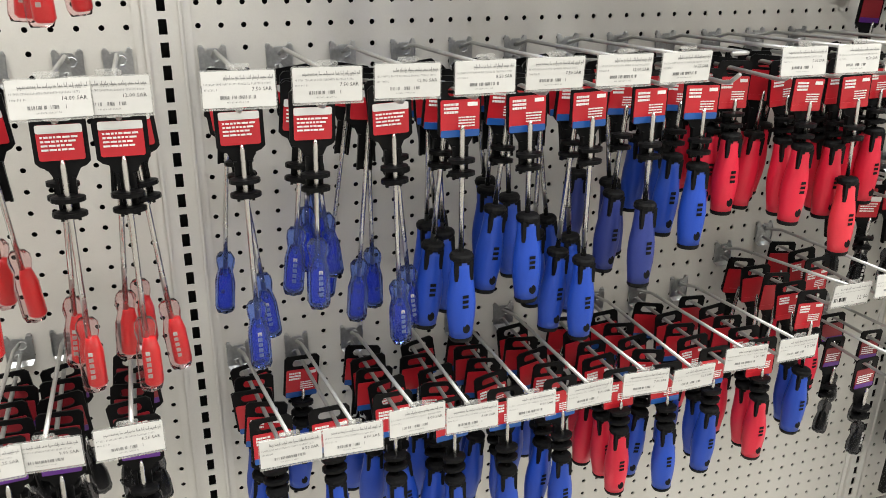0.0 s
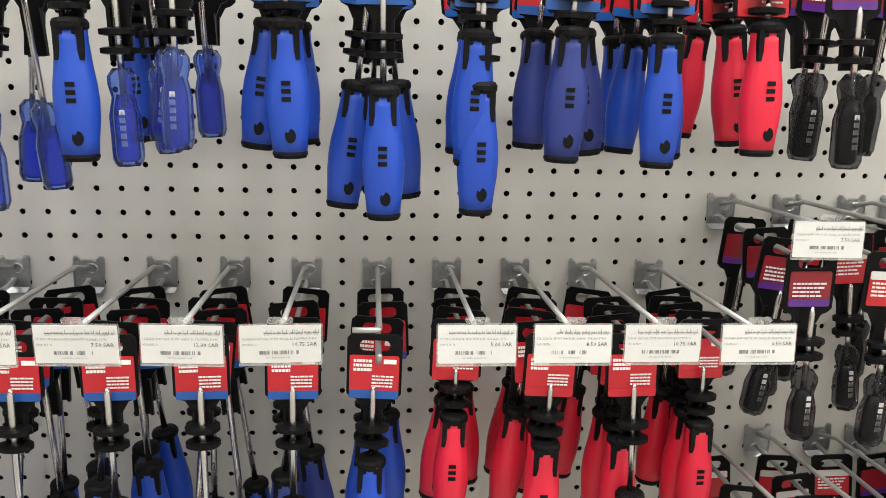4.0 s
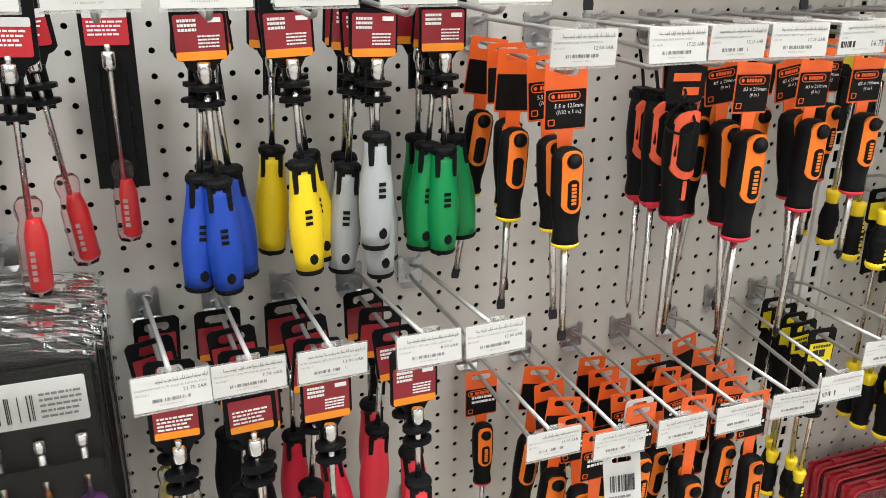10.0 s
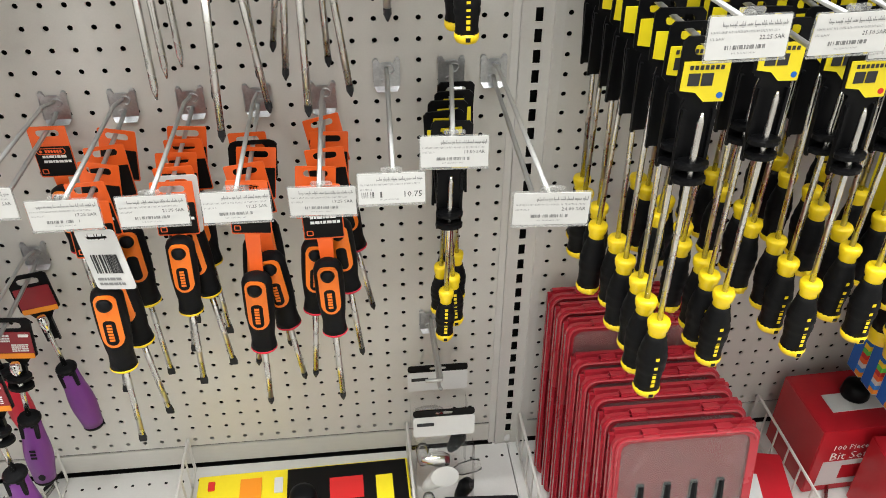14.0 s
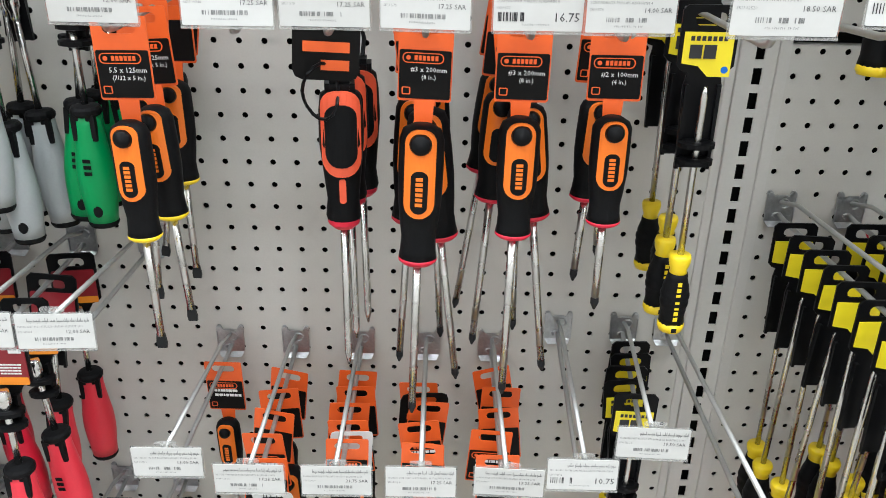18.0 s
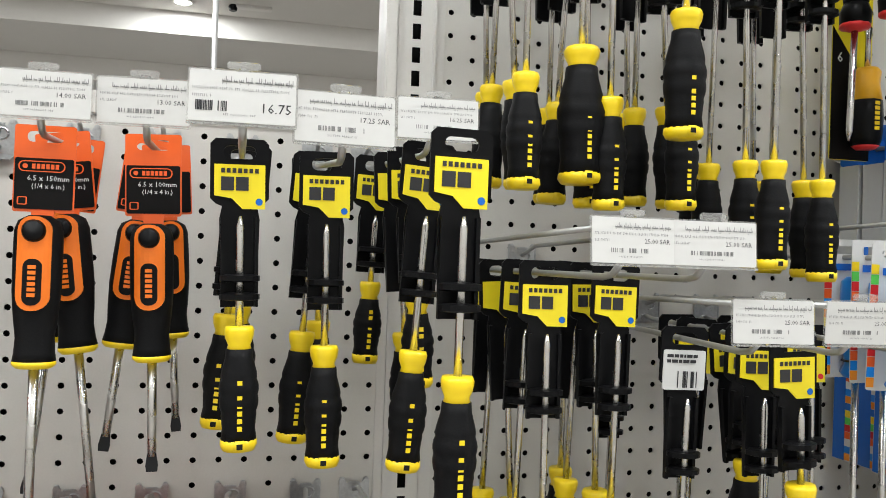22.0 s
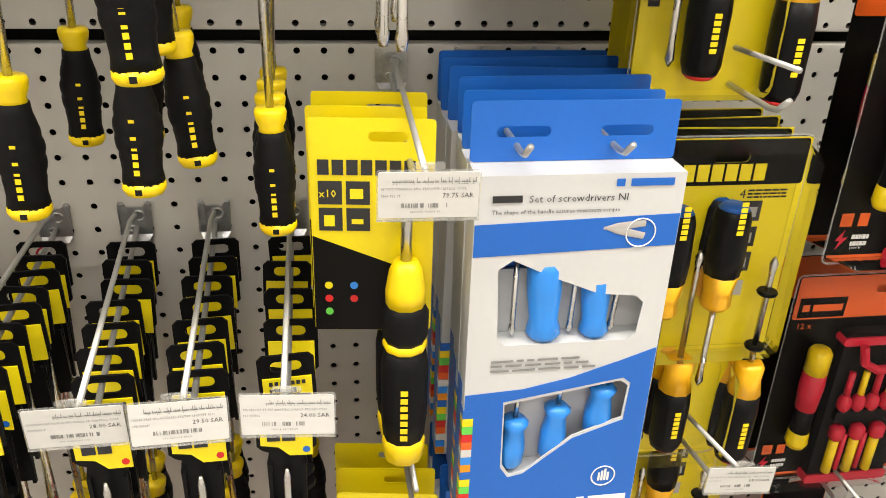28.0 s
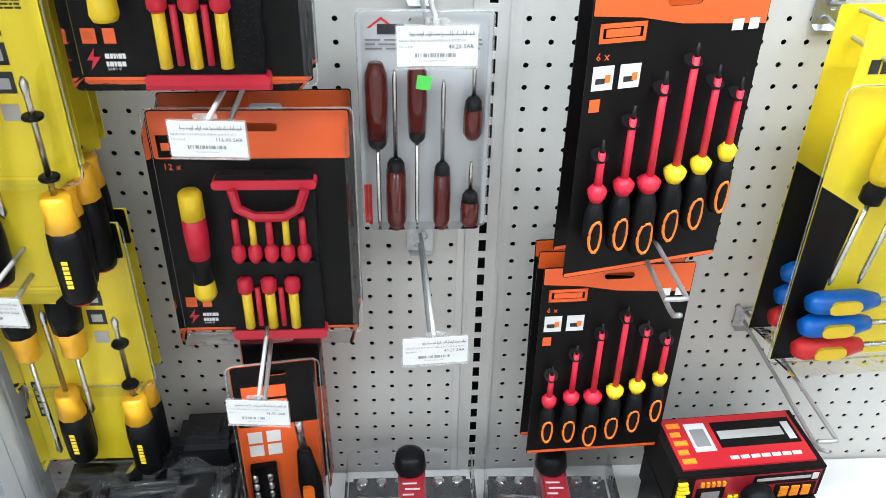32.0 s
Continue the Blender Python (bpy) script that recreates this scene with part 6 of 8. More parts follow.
def vde_set():
    """Six insulated drivers, red shafts, on a black card with an orange top."""
    ob = thing("insulated_driver_set", "black and orange card of six red and yellow insulated screwdrivers", "carded set", "six-piece insulated sets")
    w, h, q = 0.172, 0.285, "vde"
    a = -w / 2
    slot = [euro_slot(0, -0.014, 0.034, 0.009)]
    sheet(ob, "card", q, a, -a, -h, 0, 0, CARD_BLACK, 0.0012, holes=slot, label="black printed backing card")
    shared("card_top", (q, "top"), lambda: plate([(a + 0.001, -0.001), (-a - 0.001, -0.001), (-a - 0.001, -0.040), (0.0, -0.034), (-0.04, -0.026), (a + 0.001, -0.022)], -0.0006, -0.0001, slot), CARD_ORANGE, ob)
    sheet(ob, "card_foot", q, a + 0.001, -a - 0.001, -h + 0.001, -h + 0.005, -0.0005, CARD_ORANGE, 0.0004, 0.001)
    prints(ob, q, [(a + 0.008, a + 0.052, -0.046, -0.042), (a + 0.008, a + 0.052, -0.033, -0.029), (a + 0.008, a + 0.011, -0.046, -0.029), (a + 0.049, a + 0.052, -0.046, -0.029), (a + 0.014, a + 0.046, -0.041, -0.034), (a + 0.006, a + 0.016, -0.108, -0.096)], -0.0008, CARD_ORANGE, "mark")
    prints(ob, q, [(a + 0.006, a + 0.026, -0.088, -0.066), (a + 0.032, a + 0.052, -0.088, -0.066), (-a - 0.035, -a - 0.024, -0.044, -0.034), (-a - 0.018, -a - 0.008, -0.044, -0.034)], -0.0006, WHITEINK, "picture_panel")
    prints(ob, (q, 2), [(a + 0.009, a + 0.018, -0.082, -0.077), (a + 0.036, a + 0.046, -0.082, -0.077)], -0.0010, INK, "picture")
    prints(ob, (q, 3), [(a + 0.018, a + 0.023, -0.081, -0.074), (a + 0.044, a + 0.049, -0.081, -0.074)], -0.0012, ORANGE, "picture_tip")
    lettering("6 x", 0.0075, CARD_ORANGE, ob, a + 0.007, -0.0008, -0.061)
    lettering("CR-V", 0.003, CARD_BLACK, ob, a + 0.0065, -0.0012, -0.1035)
    for k in range(6):
        x = a + 0.018 + k * 0.0265
        zc = -0.178 + (0, 0.004, 0.003, 0.010, 0.016, 0.026)[k]
        sh = (0.036, 0.062, 0.092, 0.108, 0.080, 0.056)[k]
        ln = (0.068, 0.074, 0.084, 0.080, 0.076, 0.070)[k]
        r = (0.0095, 0.0105, 0.0118, 0.0112, 0.0105, 0.0095)[k]
        col = RED if k < 3 else SYELLOW
        stick(ob, (q, k), x, -0.0135, zc, [("tip", TIPBLACK, [(0.0012, sh + 0.012), (0.0024, sh)]), ("shaft", RED, [(0.0034, sh), (0.0038, 0)]), ("collar", col, [(0.005, 0.003), (r * 0.98, -0.002), (r * 0.9, -0.008), (r * 0.62, -0.014)]), ("handle", RUBBER, [(r * 0.62, -0.014), (r * 0.95, -0.028), (r, -ln * 0.6), (r * 0.92, -ln + 0.006), (r * 0.6, -ln)])], 0)
        shared("handle_ring", (q, "ring", k), lambda: tube([(r * 0.62 * math.cos(t), -r * (0.96 - 0.25 * abs(math.cos(t))), -ln * 0.72 + 0.017 * math.sin(t)) for t in (m * math.pi / 7 for m in range(15))], 0.0016, 5), ORANGE, ob, "orange ring inlay").matrix_basis = Matrix.Translation((x, -0.0135, zc))
        shared("holder_clip", (q, "clip"), lambda: lathe([(0.0086, 0), (0.0092, -0.0012), (0.0086, -0.0024)], 12), PLASTIC, ob).matrix_basis = Matrix.Translation((x, -0.010, zc + sh - 0.004)) @ Matrix.Rotation(radians(28), 4, "X")
    return ob


lay("vde", vde_set, 144.6, -16.4, 0.11, 3, 0.03, 0, 3)
lay("vde", vde_set, 144.7, -3.9, 0.16, 2, 0.05, 0, 14)
hook(145, -14, 0.27, None, 0, True); hook(145, -2, 0.27); hook(153, -22, 0.25, None, 0, True); hook(153, -6, 0.22)


def multi_bit_card():
    """Ratchet driver fixed in front of a yellow and black card."""
    ob = thing("ratchet_driver_pack", "ratchet multi-bit screwdriver on a yellow and black card", "carded tool", "ratchet driver packs")
    w, h, q = 0.094, 0.180, "multi"
    a = -w / 2
    slot = [euro_slot(0.012, -0.014, 0.030, 0.008)]
    sheet(ob, "card", q, a, -a, -h, 0, 0, CARD_YELLOW, holes=slot, label="yellow printed backing card")
    shared("card_dark", (q, "dark"), lambda: plate([(a + 0.0005, -0.095), (-a - 0.024, -0.122), (-a - 0.022, -h + 0.0005), (a + 0.0005, -h + 0.0005)], -0.0006, -0.0001), CARD_BLACK, ob)
    prints(ob, q, [(a + 0.006 + k * 0.0108, a + 0.0145 + k * 0.0108, -0.044, -0.032) for k in range(7)] + [(a + 0.006 + i * 0.021, a + 0.024 + i * 0.021, -0.068 - j * 0.022, -0.049 - j * 0.022) for i in range(2) for j in range(2)], -0.0006, INK, "mark")
    prints(ob, (q, 2), [(a + 0.030, a + 0.040, -0.063, -0.055), (a + 0.010, a + 0.018, -0.086, -0.077), (a + 0.031, a + 0.040, -0.084, -0.080)], -0.0012, CARD_YELLOW, "picture")
    lettering("x10", 0.0065, CARD_YELLOW, ob, a + 0.0065, -0.0012, -0.062)
    for k, mat in enumerate((CARD_YELLOW, LIGHTBLUE, REDINK, REDINK, GREENINK)):
        shared("bit_dot", (q, "dot", mat.name), lambda: lathe([(0.0032, 0), (0.0032, 0.0006)], 10), mat, ob).matrix_basis = Matrix.Translation((a + 0.012 + (k % 2) * 0.020, -0.0008, -0.138 - (k // 2) * 0.012)) @ Matrix.Rotation(radians(90), 4, "X")
    r = 0.0185
    stick(ob, (q, "d"), 0.026, -0.022, -0.048, [("bit", STEEL, [(0.0012, 0.006), (0.0045, -0.002), (0.0045, -0.058)]), ("collar", SYELLOW, [(r * 0.5, -0.056), (r * 0.7, -0.064), (r * 0.86, -0.082), (r * 0.84, -0.094)]),
                                              ("ratchet_ring", RUBBER, [(r * 0.84, -0.094), (r, -0.100), (r, -0.122), (r * 0.9, -0.126)]), ("yellow_ring", SYELLOW, [(r * 0.9, -0.126), (r * 0.97, -0.128), (r * 0.97, -0.132), (r * 0.9, -0.134)]),
                                              ("handle", RUBBER, [(r * 0.9, -0.134), (r * 1.05, -0.15), (r * 1.04, -0.20), (r * 0.94, -0.222)]), ("end_cap", SYELLOW, [(r * 0.94, -0.222), (r, -0.228), (r * 0.9, -0.244), (r * 0.7, -0.246)])])
    sheet(ob, "bracket", q, 0.008, 0.046, -0.062, -0.056, -0.030, SYELLOW, 0.028, 0.002)
    prints(ob, (q, 4), [(0.023, 0.029, -0.262 + k * 0.0075, -0.257 + k * 0.0075) for k in range(7)], -0.0415, SYELLOW, "handle_mark")
    return ob


lay("multi", multi_bit_card, 107.7, -1.1, 0.205, 3, 0.035, 0, -6)
lay("multi", multi_bit_card, 108.2, -15.4, 0.20, 3, 0.035, 0, -8)
hook(109, -1, 0.318, "79.75", sag=0.016, side=-0.008); hook(109, -14, 0.25)


def bit_pack():
    ob = thing("bit_driver_pack", "orange and black bit driver set in a clear blister", "blister pack", "bit driver packs")
    w, h, q = 0.098, 0.25, "bits"
    a = -w / 2
    sheet(ob, "card", q, a, -a, -h, 0, 0, CARD_ORANGE, holes=[euro_slot(0, -0.014, 0.03, 0.008)], label="orange printed backing card")
    sheet(ob, "card_top", q, a + 0.001, -a - 0.001, -0.095, -0.001, -0.0005, CARD_BLACK, 0.0004, holes=[euro_slot(0, -0.014, 0.03, 0.008)])
    prints(ob, q, [(a + 0.01, 0.012, -0.05, -0.032), (a + 0.01, 0.012, -0.071, -0.054)], -0.0006, CARD_ORANGE, "mark")
    prints(ob, (q, 2), [(a + 0.010 + i * 0.022, a + 0.027 + i * 0.022, -0.122 - j * 0.022, -0.104 - j * 0.022) for i in range(2) for j in range(2)], -0.0006, WHITEINK, "picture")
    lettering("10+1", 0.007, WHITEINK, ob, a + 0.01, -0.0008, -0.084)
    sheet(ob, "bit_rack", q, a + 0.008, a + 0.040, -h + 0.012, -0.155, -0.010, PLASTIC, 0.008, 0.002)
    for k in range(10):
        stick(ob, (q, "b"), a + 0.013 + (k % 2) * 0.018, -0.012, -0.165 - (k // 2) * 0.015, [("bit", STEEL, [(0.003, 0), (0.0035, -0.004), (0.0035, -0.010)])])
    r = 0.0145
    stick(ob, (q, "d"), 0.026, -0.017, -0.128, [("shaft", STEEL, [(0.004, 0.05), (0.0055, 0.046), (0.0055, 0)]), ("handle", RUBBER, [(r * 0.6, 0), (r * 0.75, -0.02), (r, -0.05), (r * 1.05, -0.085), (r * 0.7, -0.105)])], -4)
    shared("handle_inlay", (q, "i"), lambda: plate(rounded(0.020, 0.034, -0.212, -0.175, 0.0065, 3), -0.0335, -0.028), ORANGE, ob)
    shell(ob, q, a - 0.004, -a + 0.004, -h - 0.004, 0.004, -0.036, -0.001, 0.01)
    return ob


lay("bits", bit_pack, 129.2, -21.2, 0.12, 2, 0.06, 0, 8)
hook(129, -19, 0.228, "45.75", sag=0.025, side=0.009)


def mixed_set():
    ob = thing("screwdriver_set", "yellow and black card of blue, red and yellow handled screwdrivers", "blister pack")
    w, h, q = 0.19, 0.40, "mixed"
    a = -w / 2
    sheet(ob, "card", q, a, -a, -h, 0, 0, CARD_YELLOW, holes=[euro_slot(-0.02, -0.02, 0.034, 0.009)])
    shared("card_dark", (q, "dark"), lambda: plate([(a + 0.0005, -0.17), (a + 0.05, -0.20), (a + 0.03, -h + 0.0005), (a + 0.0005, -h + 0.0005)], -0.0006, -0.0001), CARD_BLACK, ob)
    prints(ob, q, [(a + 0.012 + k * 0.0125, a + 0.022 + k * 0.0125, -0.050, -0.036) for k in range(7)], -0.0006, INK, "mark")
    r = 0.014
    for k in range(4):
        stick(ob, (q, "d", k % 2), a + 0.058 + k * 0.034, -0.018, -0.085, [("end_cap", REDINK if k % 2 == 0 else CARD_UBLUE, [(r * 0.7, 0), (r * 0.9, -0.003), (r * 0.95, -0.006)]), ("handle", SYELLOW, [(r * 0.95, -0.006), (r, -0.03), (r * 0.9, -0.065), (r * 0.6, -0.075)]), ("neck", PLASTIC, [(r * 0.6, -0.075), (r * 0.85, -0.082), (r * 0.8, -0.096), (0.004, -0.1)]), ("shaft", STEEL, [(0.003, -0.1), (0.003, -0.19), (0.001, -0.2)])], 8)
        sheet(ob, "handle_inlay", (q, k % 2), a + 0.053, a + 0.063, -0.150, -0.100, -0.0335, RUBBER, 0.004, 0.0045).matrix_basis = Matrix.Translation((k * 0.034 - 0.003, 0, 0))
    for k, mat in enumerate((CARD_UBLUE, CARD_UBLUE, REDINK)):
        r = 0.0135
        stick(ob, (q, "l", mat.name), a + 0.012, -0.020, -0.305 - k * 0.032, [("handle", mat, [(r * 0.7, 0), (r, -0.01), (r, -0.06), (r * 0.6, -0.08)]), ("shaft", STEEL, [(0.003, -0.08), (0.003, -0.16)])], -90)
        sheet(ob, "handle_inlay", (q, "y", k), a + 0.030, a + 0.068, -0.313 - k * 0.032, -0.297 - k * 0.032, -0.0345, SYELLOW, 0.004, 0.0075)
    shell(ob, q, a - 0.005, -a + 0.005, -h - 0.004, -0.06, -0.038, -0.001, 0.01)
    return ob


lay("mixed", mixed_set, 155.8, -5.6, 0.12, 2, 0.06, 0, 4)


def oval_driver(end):
    def build():
        ob = thing("screwdriver", "black and yellow oval-grip screwdriver hanging blade down from a black card", "screwdriver", "hanging hand tools")
        q, r = ("oval", end.name), 0.017
        sheet(ob, "card", "oval", -0.022, 0.022, -0.05, 0.014, 0, CARD_BLACK, holes=[euro_slot(0, 0.003, 0.026, 0.008)])
        prints(ob, "oval", [(-0.018 + k * 0.0052, -0.0142 + k * 0.0052, -0.020, -0.013) for k in range(7)], -0.0004, CARD_YELLOW, "mark")
        stick(ob, q, 0, -0.018, -0.045, [("handle", RUBBER, [(r * 0.6, 0), (r * 0.95, -0.006), (r * 1.05, -0.04), (r * 0.8, -0.08), (r * 0.72, -0.09)]), ("neck", PLASTIC, [(r * 0.72, -0.09), (r * 0.95, -0.1), (r * 0.9, -0.112)]), ("base_ring", end, [(r * 0.9, -0.112), (r * 0.92, -0.116), (r * 0.4, -0.119)]), ("shaft", STEEL, [(0.0034, -0.119), (0.0034, -0.225), (0.0012, -0.235)])])
        sheet(ob, "grip_oval", "oval", -0.0075, 0.0075, -0.115, -0.062, -0.0365, SYELLOW, 0.006, 0.007, label="yellow oval inlay")
        return ob
    return build


for k, (c, end) in enumerate(((109, REDINK), (112, REDINK), (115, CARD_UBLUE))):
    hook(c, 29, 0.30)
    lay("oval %d" % k, oval_driver(end), c, 28.0, 0.24, 4, 0.045, 0, 0, 3.0)


def white_pack():
    ob = thing("screwdriver_set", "white carded blister of black and yellow screwdrivers", "blister pack")
    q = "white pack"
    sheet(ob, "card", q, -0.06, 0.06, -0.185, 0, 0, CARD_WHITE, holes=[euro_slot(0.02, -0.014, 0.03, 0.008)])
    prints(ob, q, [(-0.054 + k * 0.009, -0.0475 + k * 0.009, -0.023, -0.014) for k in range(5)] + [(-0.05, 0.0, -0.125, -0.121)], -0.0004, INK, "mark")
    prints(ob, q, text_lines(random.Random(8), -0.055, -0.005, -0.10, -0.03, 10, 0.4), -0.0004, GREYINK, "small_print")
    guard_driver(ob, q, 0.03, -0.018, -0.10, True, 0.08, 0.045)
    shell(ob, q, -0.064, 0.064, -0.188, 0.003, -0.036, -0.001, 0.01)
    return ob


lay("white pack", white_pack, 120.6, 23.2, 0.12)
lay("yellow set", yellow_set, 118.0, 38.2, 0.10, 2, 0.04)
hook(119, 25, 0.22, "38.75", 0, False, True)


def long_card():
    ob = thing("screwdriver_pack", "long yellow card with a ratchet screwdriver in clear cover", "blister pack")
    q = "long card"
    sheet(ob, "card", q, -0.026, 0.026, -0.30, 0, 0, CARD_YELLOW, holes=[euro_slot(0, -0.014, 0.028, 0.008)])
    prints(ob, q, [(-0.02 + k * 0.0058, -0.0155 + k * 0.0058, -0.046, -0.036) for k in range(7)], -0.0004, INK, "mark")
    shared("card_dark", (q, "dark"), lambda: plate([(-0.0255, -0.15), (0.0255, -0.22), (0.0255, -0.2995), (-0.0255, -0.2995)], -0.0006, -0.0001), CARD_BLACK, ob)
    lettering("6", 0.012, WHITEINK, ob, -0.02, -0.001, -0.19)
    guard_driver(ob, q, 0.004, -0.02, -0.20, True, 0.09, 0.05)
    return ob


lay("long card", long_card, 110.2, 28.2, 0.07)


# ---------------------------------------------------------------- vinyl wallets of nut drivers
def wallet():
    ob = thing("nut_driver_wallet", "charcoal vinyl wallet of seven nut drivers in shrink wrap", "tool wallet", "nut driver wallets")
    w, h, q = 0.232, 0.262, "wallet"
    a = -w / 2
    ol = [(a, -0.010), (a + 0.02, -0.004), (-0.06, 0.004), (0.06, 0.004), (-a - 0.02, -0.004), (-a, -0.010), (-a, -h), (a, -h)]
    shared("back_flap", (q, "b"), lambda: plate(ol, 0.004, 0.014), VINYL, ob, "charcoal vinyl back")
    shared("front_flap", (q, "f"), lambda: plate([(a + 0.004, -0.030), (-a - 0.004, -0.026), (-a - 0.004, -0.115), (a + 0.004, -0.122)], -0.001, 0.0035), VINYL, ob, "charcoal vinyl flap")
    sheet(ob, "pocket", q, a + 0.003, -a - 0.003, -h + 0.002, -0.185, -0.003, SMOKE, 0.002, 0.003, label="smoky clear pocket")
    sheet(ob, "label_card", q, a + 0.014, -a - 0.010, -0.078, -0.036, -0.0022, CARD_WHITE, 0.001, 0.002, label="white and red printed label")
    sheet(ob, "label_red", q, a + 0.015, 0.030, -0.077, -0.055, -0.0028, CARD_RED, 0.0005, 0.001)
    prints(ob, q, bar_code(random.Random(4), 0.036, 0.066, -0.072, -0.048), -0.0024, INK, "barcode")
    prints(ob, q, text_lines(random.Random(3), 0.070, 0.102, -0.072, -0.046, 5, 0.4), -0.0024, GREYINK, "small_print")
    prints(ob, (q, 2), [(a + 0.020, a + 0.042, -0.052, -0.042)], -0.0024, CARD_RED, "mark")
    shared("seal", (q, "seal"), lambda: lathe([(0.0068, 0), (0.0068, 0.0006)], 14), CARD_GOLD, ob).matrix_basis = Matrix.Translation((0.018, -0.0024, -0.046)) @ Matrix.Rotation(radians(90), 4, "X")
    lettering("Nut Driver Set \u2013 7 pc", 0.0044, WHITEINK, ob, a + 0.018, -0.0032, -0.0625)
    lettering("Juego de destornilladores de tuercas \u2013 7 piezas", 0.0030, WHITEINK, ob, a + 0.018, -0.0032, -0.0715)
    for k, mat in enumerate((BLUE, YELLOW, TEAL, LIME, RED, AMBERORANGE, PURPLE)):
        x = a + 0.018 + k * 0.0325
        stick(ob, (q, "t", mat.name), x, -0.006, -0.094 + k * 0.001, [("socket", SOCKET, [(0.0052, 0), (0.0054, -0.010), (0.004, -0.013)]), ("shaft", STEEL, [(0.0030, -0.013), (0.0030, -0.066)]), ("collar", mat, [(0.005, -0.065), (0.0120, -0.068), (0.0122, -0.073), (0.006, -0.078)]), ("handle", SMOKEDARK, [(0.0060, -0.078), (0.0074, -0.090), (0.0076, -0.150), (0.0058, -0.156)]), ("inlay", mat, [(0.0015, -0.086), (0.0078, -0.096), (0.0082, -0.118), (0.0078, -0.136), (0.002, -0.147)])])
    sheet(ob, "socket_band", q, a + 0.005, -a - 0.005, -0.126, -0.112, -0.012, VINYL, 0.003, 0.002)
    shared("shrink_wrap", (q, "wrap"), lambda: cover(a - 0.002, -a + 0.002, -0.0195, 0.0135, -h - 0.003, 0.0065, 0.006), SHRINK, ob, "crinkled clear wrap")
    def folds():
        bm, rr, n, rows = bmesh.new(), random.Random(21), 26, []
        path = [(0.014 - 0.0355 * t / 12, 0.0075 - 0.034 * max(0.0, t / 12 - 0.55) ** 1.4) for t in range(13)]
        for j, (y, z) in enumerate(path):                # ridges run along the wallet and wander a little
            up = 0.0016 if j % 2 else -0.0008
            ph = rr.uniform(0, 6)
            rows.append([bm.verts.new((a - 0.003 + (w + 0.006) * i / n, y + 0.0012 * math.sin(i * 0.5 + ph), z + up * (0.6 + 0.7 * math.sin(i * 0.7 + ph)) - 0.012 * abs(2 * i / n - 1) ** 3 + rr.uniform(-0.0006, 0.0006))) for i in range(n + 1)])
        for p, q2 in zip(rows, rows[1:]):
            for i in range(n):
                bm.faces.new((p[i], p[i + 1], q2[i + 1], q2[i]))
        return bm
    shared("wrap_folds", (q, "folds"), folds, FOLDS, ob, "wrinkled folds of clear wrap")
    return ob


lay("wallet", wallet, 47.7, -7.1, 0.19, 6, 0.026, size=1.04)
lay("wallet", wallet, 47.4, -21.6, 0.19, 4, 0.032, size=1.11)
for c in (45, 49):
    hook(c, -6, 0.262 if c == 45 else 0.28, "61.25" if c == 45 else None, 0, c != 45, sag=0.034 if c == 45 else 0.02, side=0.034 if c == 45 else 0.0)
    hook(c, -19, 0.29, None, 0, True)


# ---------------------------------------------------------------- on the base shelves
def red_case(h):
    def build():
        ob = thing("tool_case", "translucent red plastic tool case with a clear lid", "tool case", "red tool cases")
        w, q = 0.182, ("case", h)
        shared("case_body", (q, "body"), lambda: box(-w / 2, w / 2, 0.006, 0.024, 0, h, 0.006), CASERED, ob, "red plastic case body")
        shared("lid_rim", (q, "rim"), lambda: plate(rounded(-w / 2, w / 2, 0.001, h, 0.016), -0.001, 0.0055, [rounded(-w / 2 + 0.011, w / 2 - 0.011, 0.012, h - 0.011, 0.012)]), CASERED, ob)
        shared("lid_bead", (q, "bead"), lambda: tube([(x, -0.002, z) for x, z in rounded(-w / 2 + 0.005, w / 2 - 0.005, 0.006, h - 0.005, 0.014)], 0.0022, 6), CASERED, ob)
        shared("clear_lid", (q, "lid"), lambda: plate(rounded(-w / 2 + 0.0115, w / 2 - 0.0115, 0.0125, h - 0.0115, 0.012), -0.0002, 0.0004), HAZE, ob, "hazy clear lid")
        for sx in (-1, 1):
            shared("latch", (q, "latch", sx), lambda: box(sx * 0.045 - 0.012, sx * 0.045 + 0.012, -0.003, 0.01, h - 0.0105, h + 0.002, 0.002), CASERED, ob)
        for k in range(4):
            shared("stored_tool", (q, "tool"), lambda: lathe([(0.005, 0), (0.006, -0.04), (0.0028, -0.046), (0.0028, -0.1)], 8), RED if k % 2 else RUBBER, ob).matrix_basis = Matrix.Translation((-0.05 + k * 0.034, 0.0035, h * 0.75))
        shared("sticker", (q, "sticker"), lambda: box(-0.07, -0.052, -0.0012, -0.0004, h * 0.4, h * 0.62), CARD_WHITE, ob, "pale sticker")
        return ob
    return build


for k in range(8):
    h_ = 0.345 if k < 3 else 0.315
    spawn(("red case", h_), red_case(h_), pose(X(95.9) + 0.004 * k, -0.075 - k * 0.0375, DECK_Z + 0.001, -(4 + 1.0 * k)))


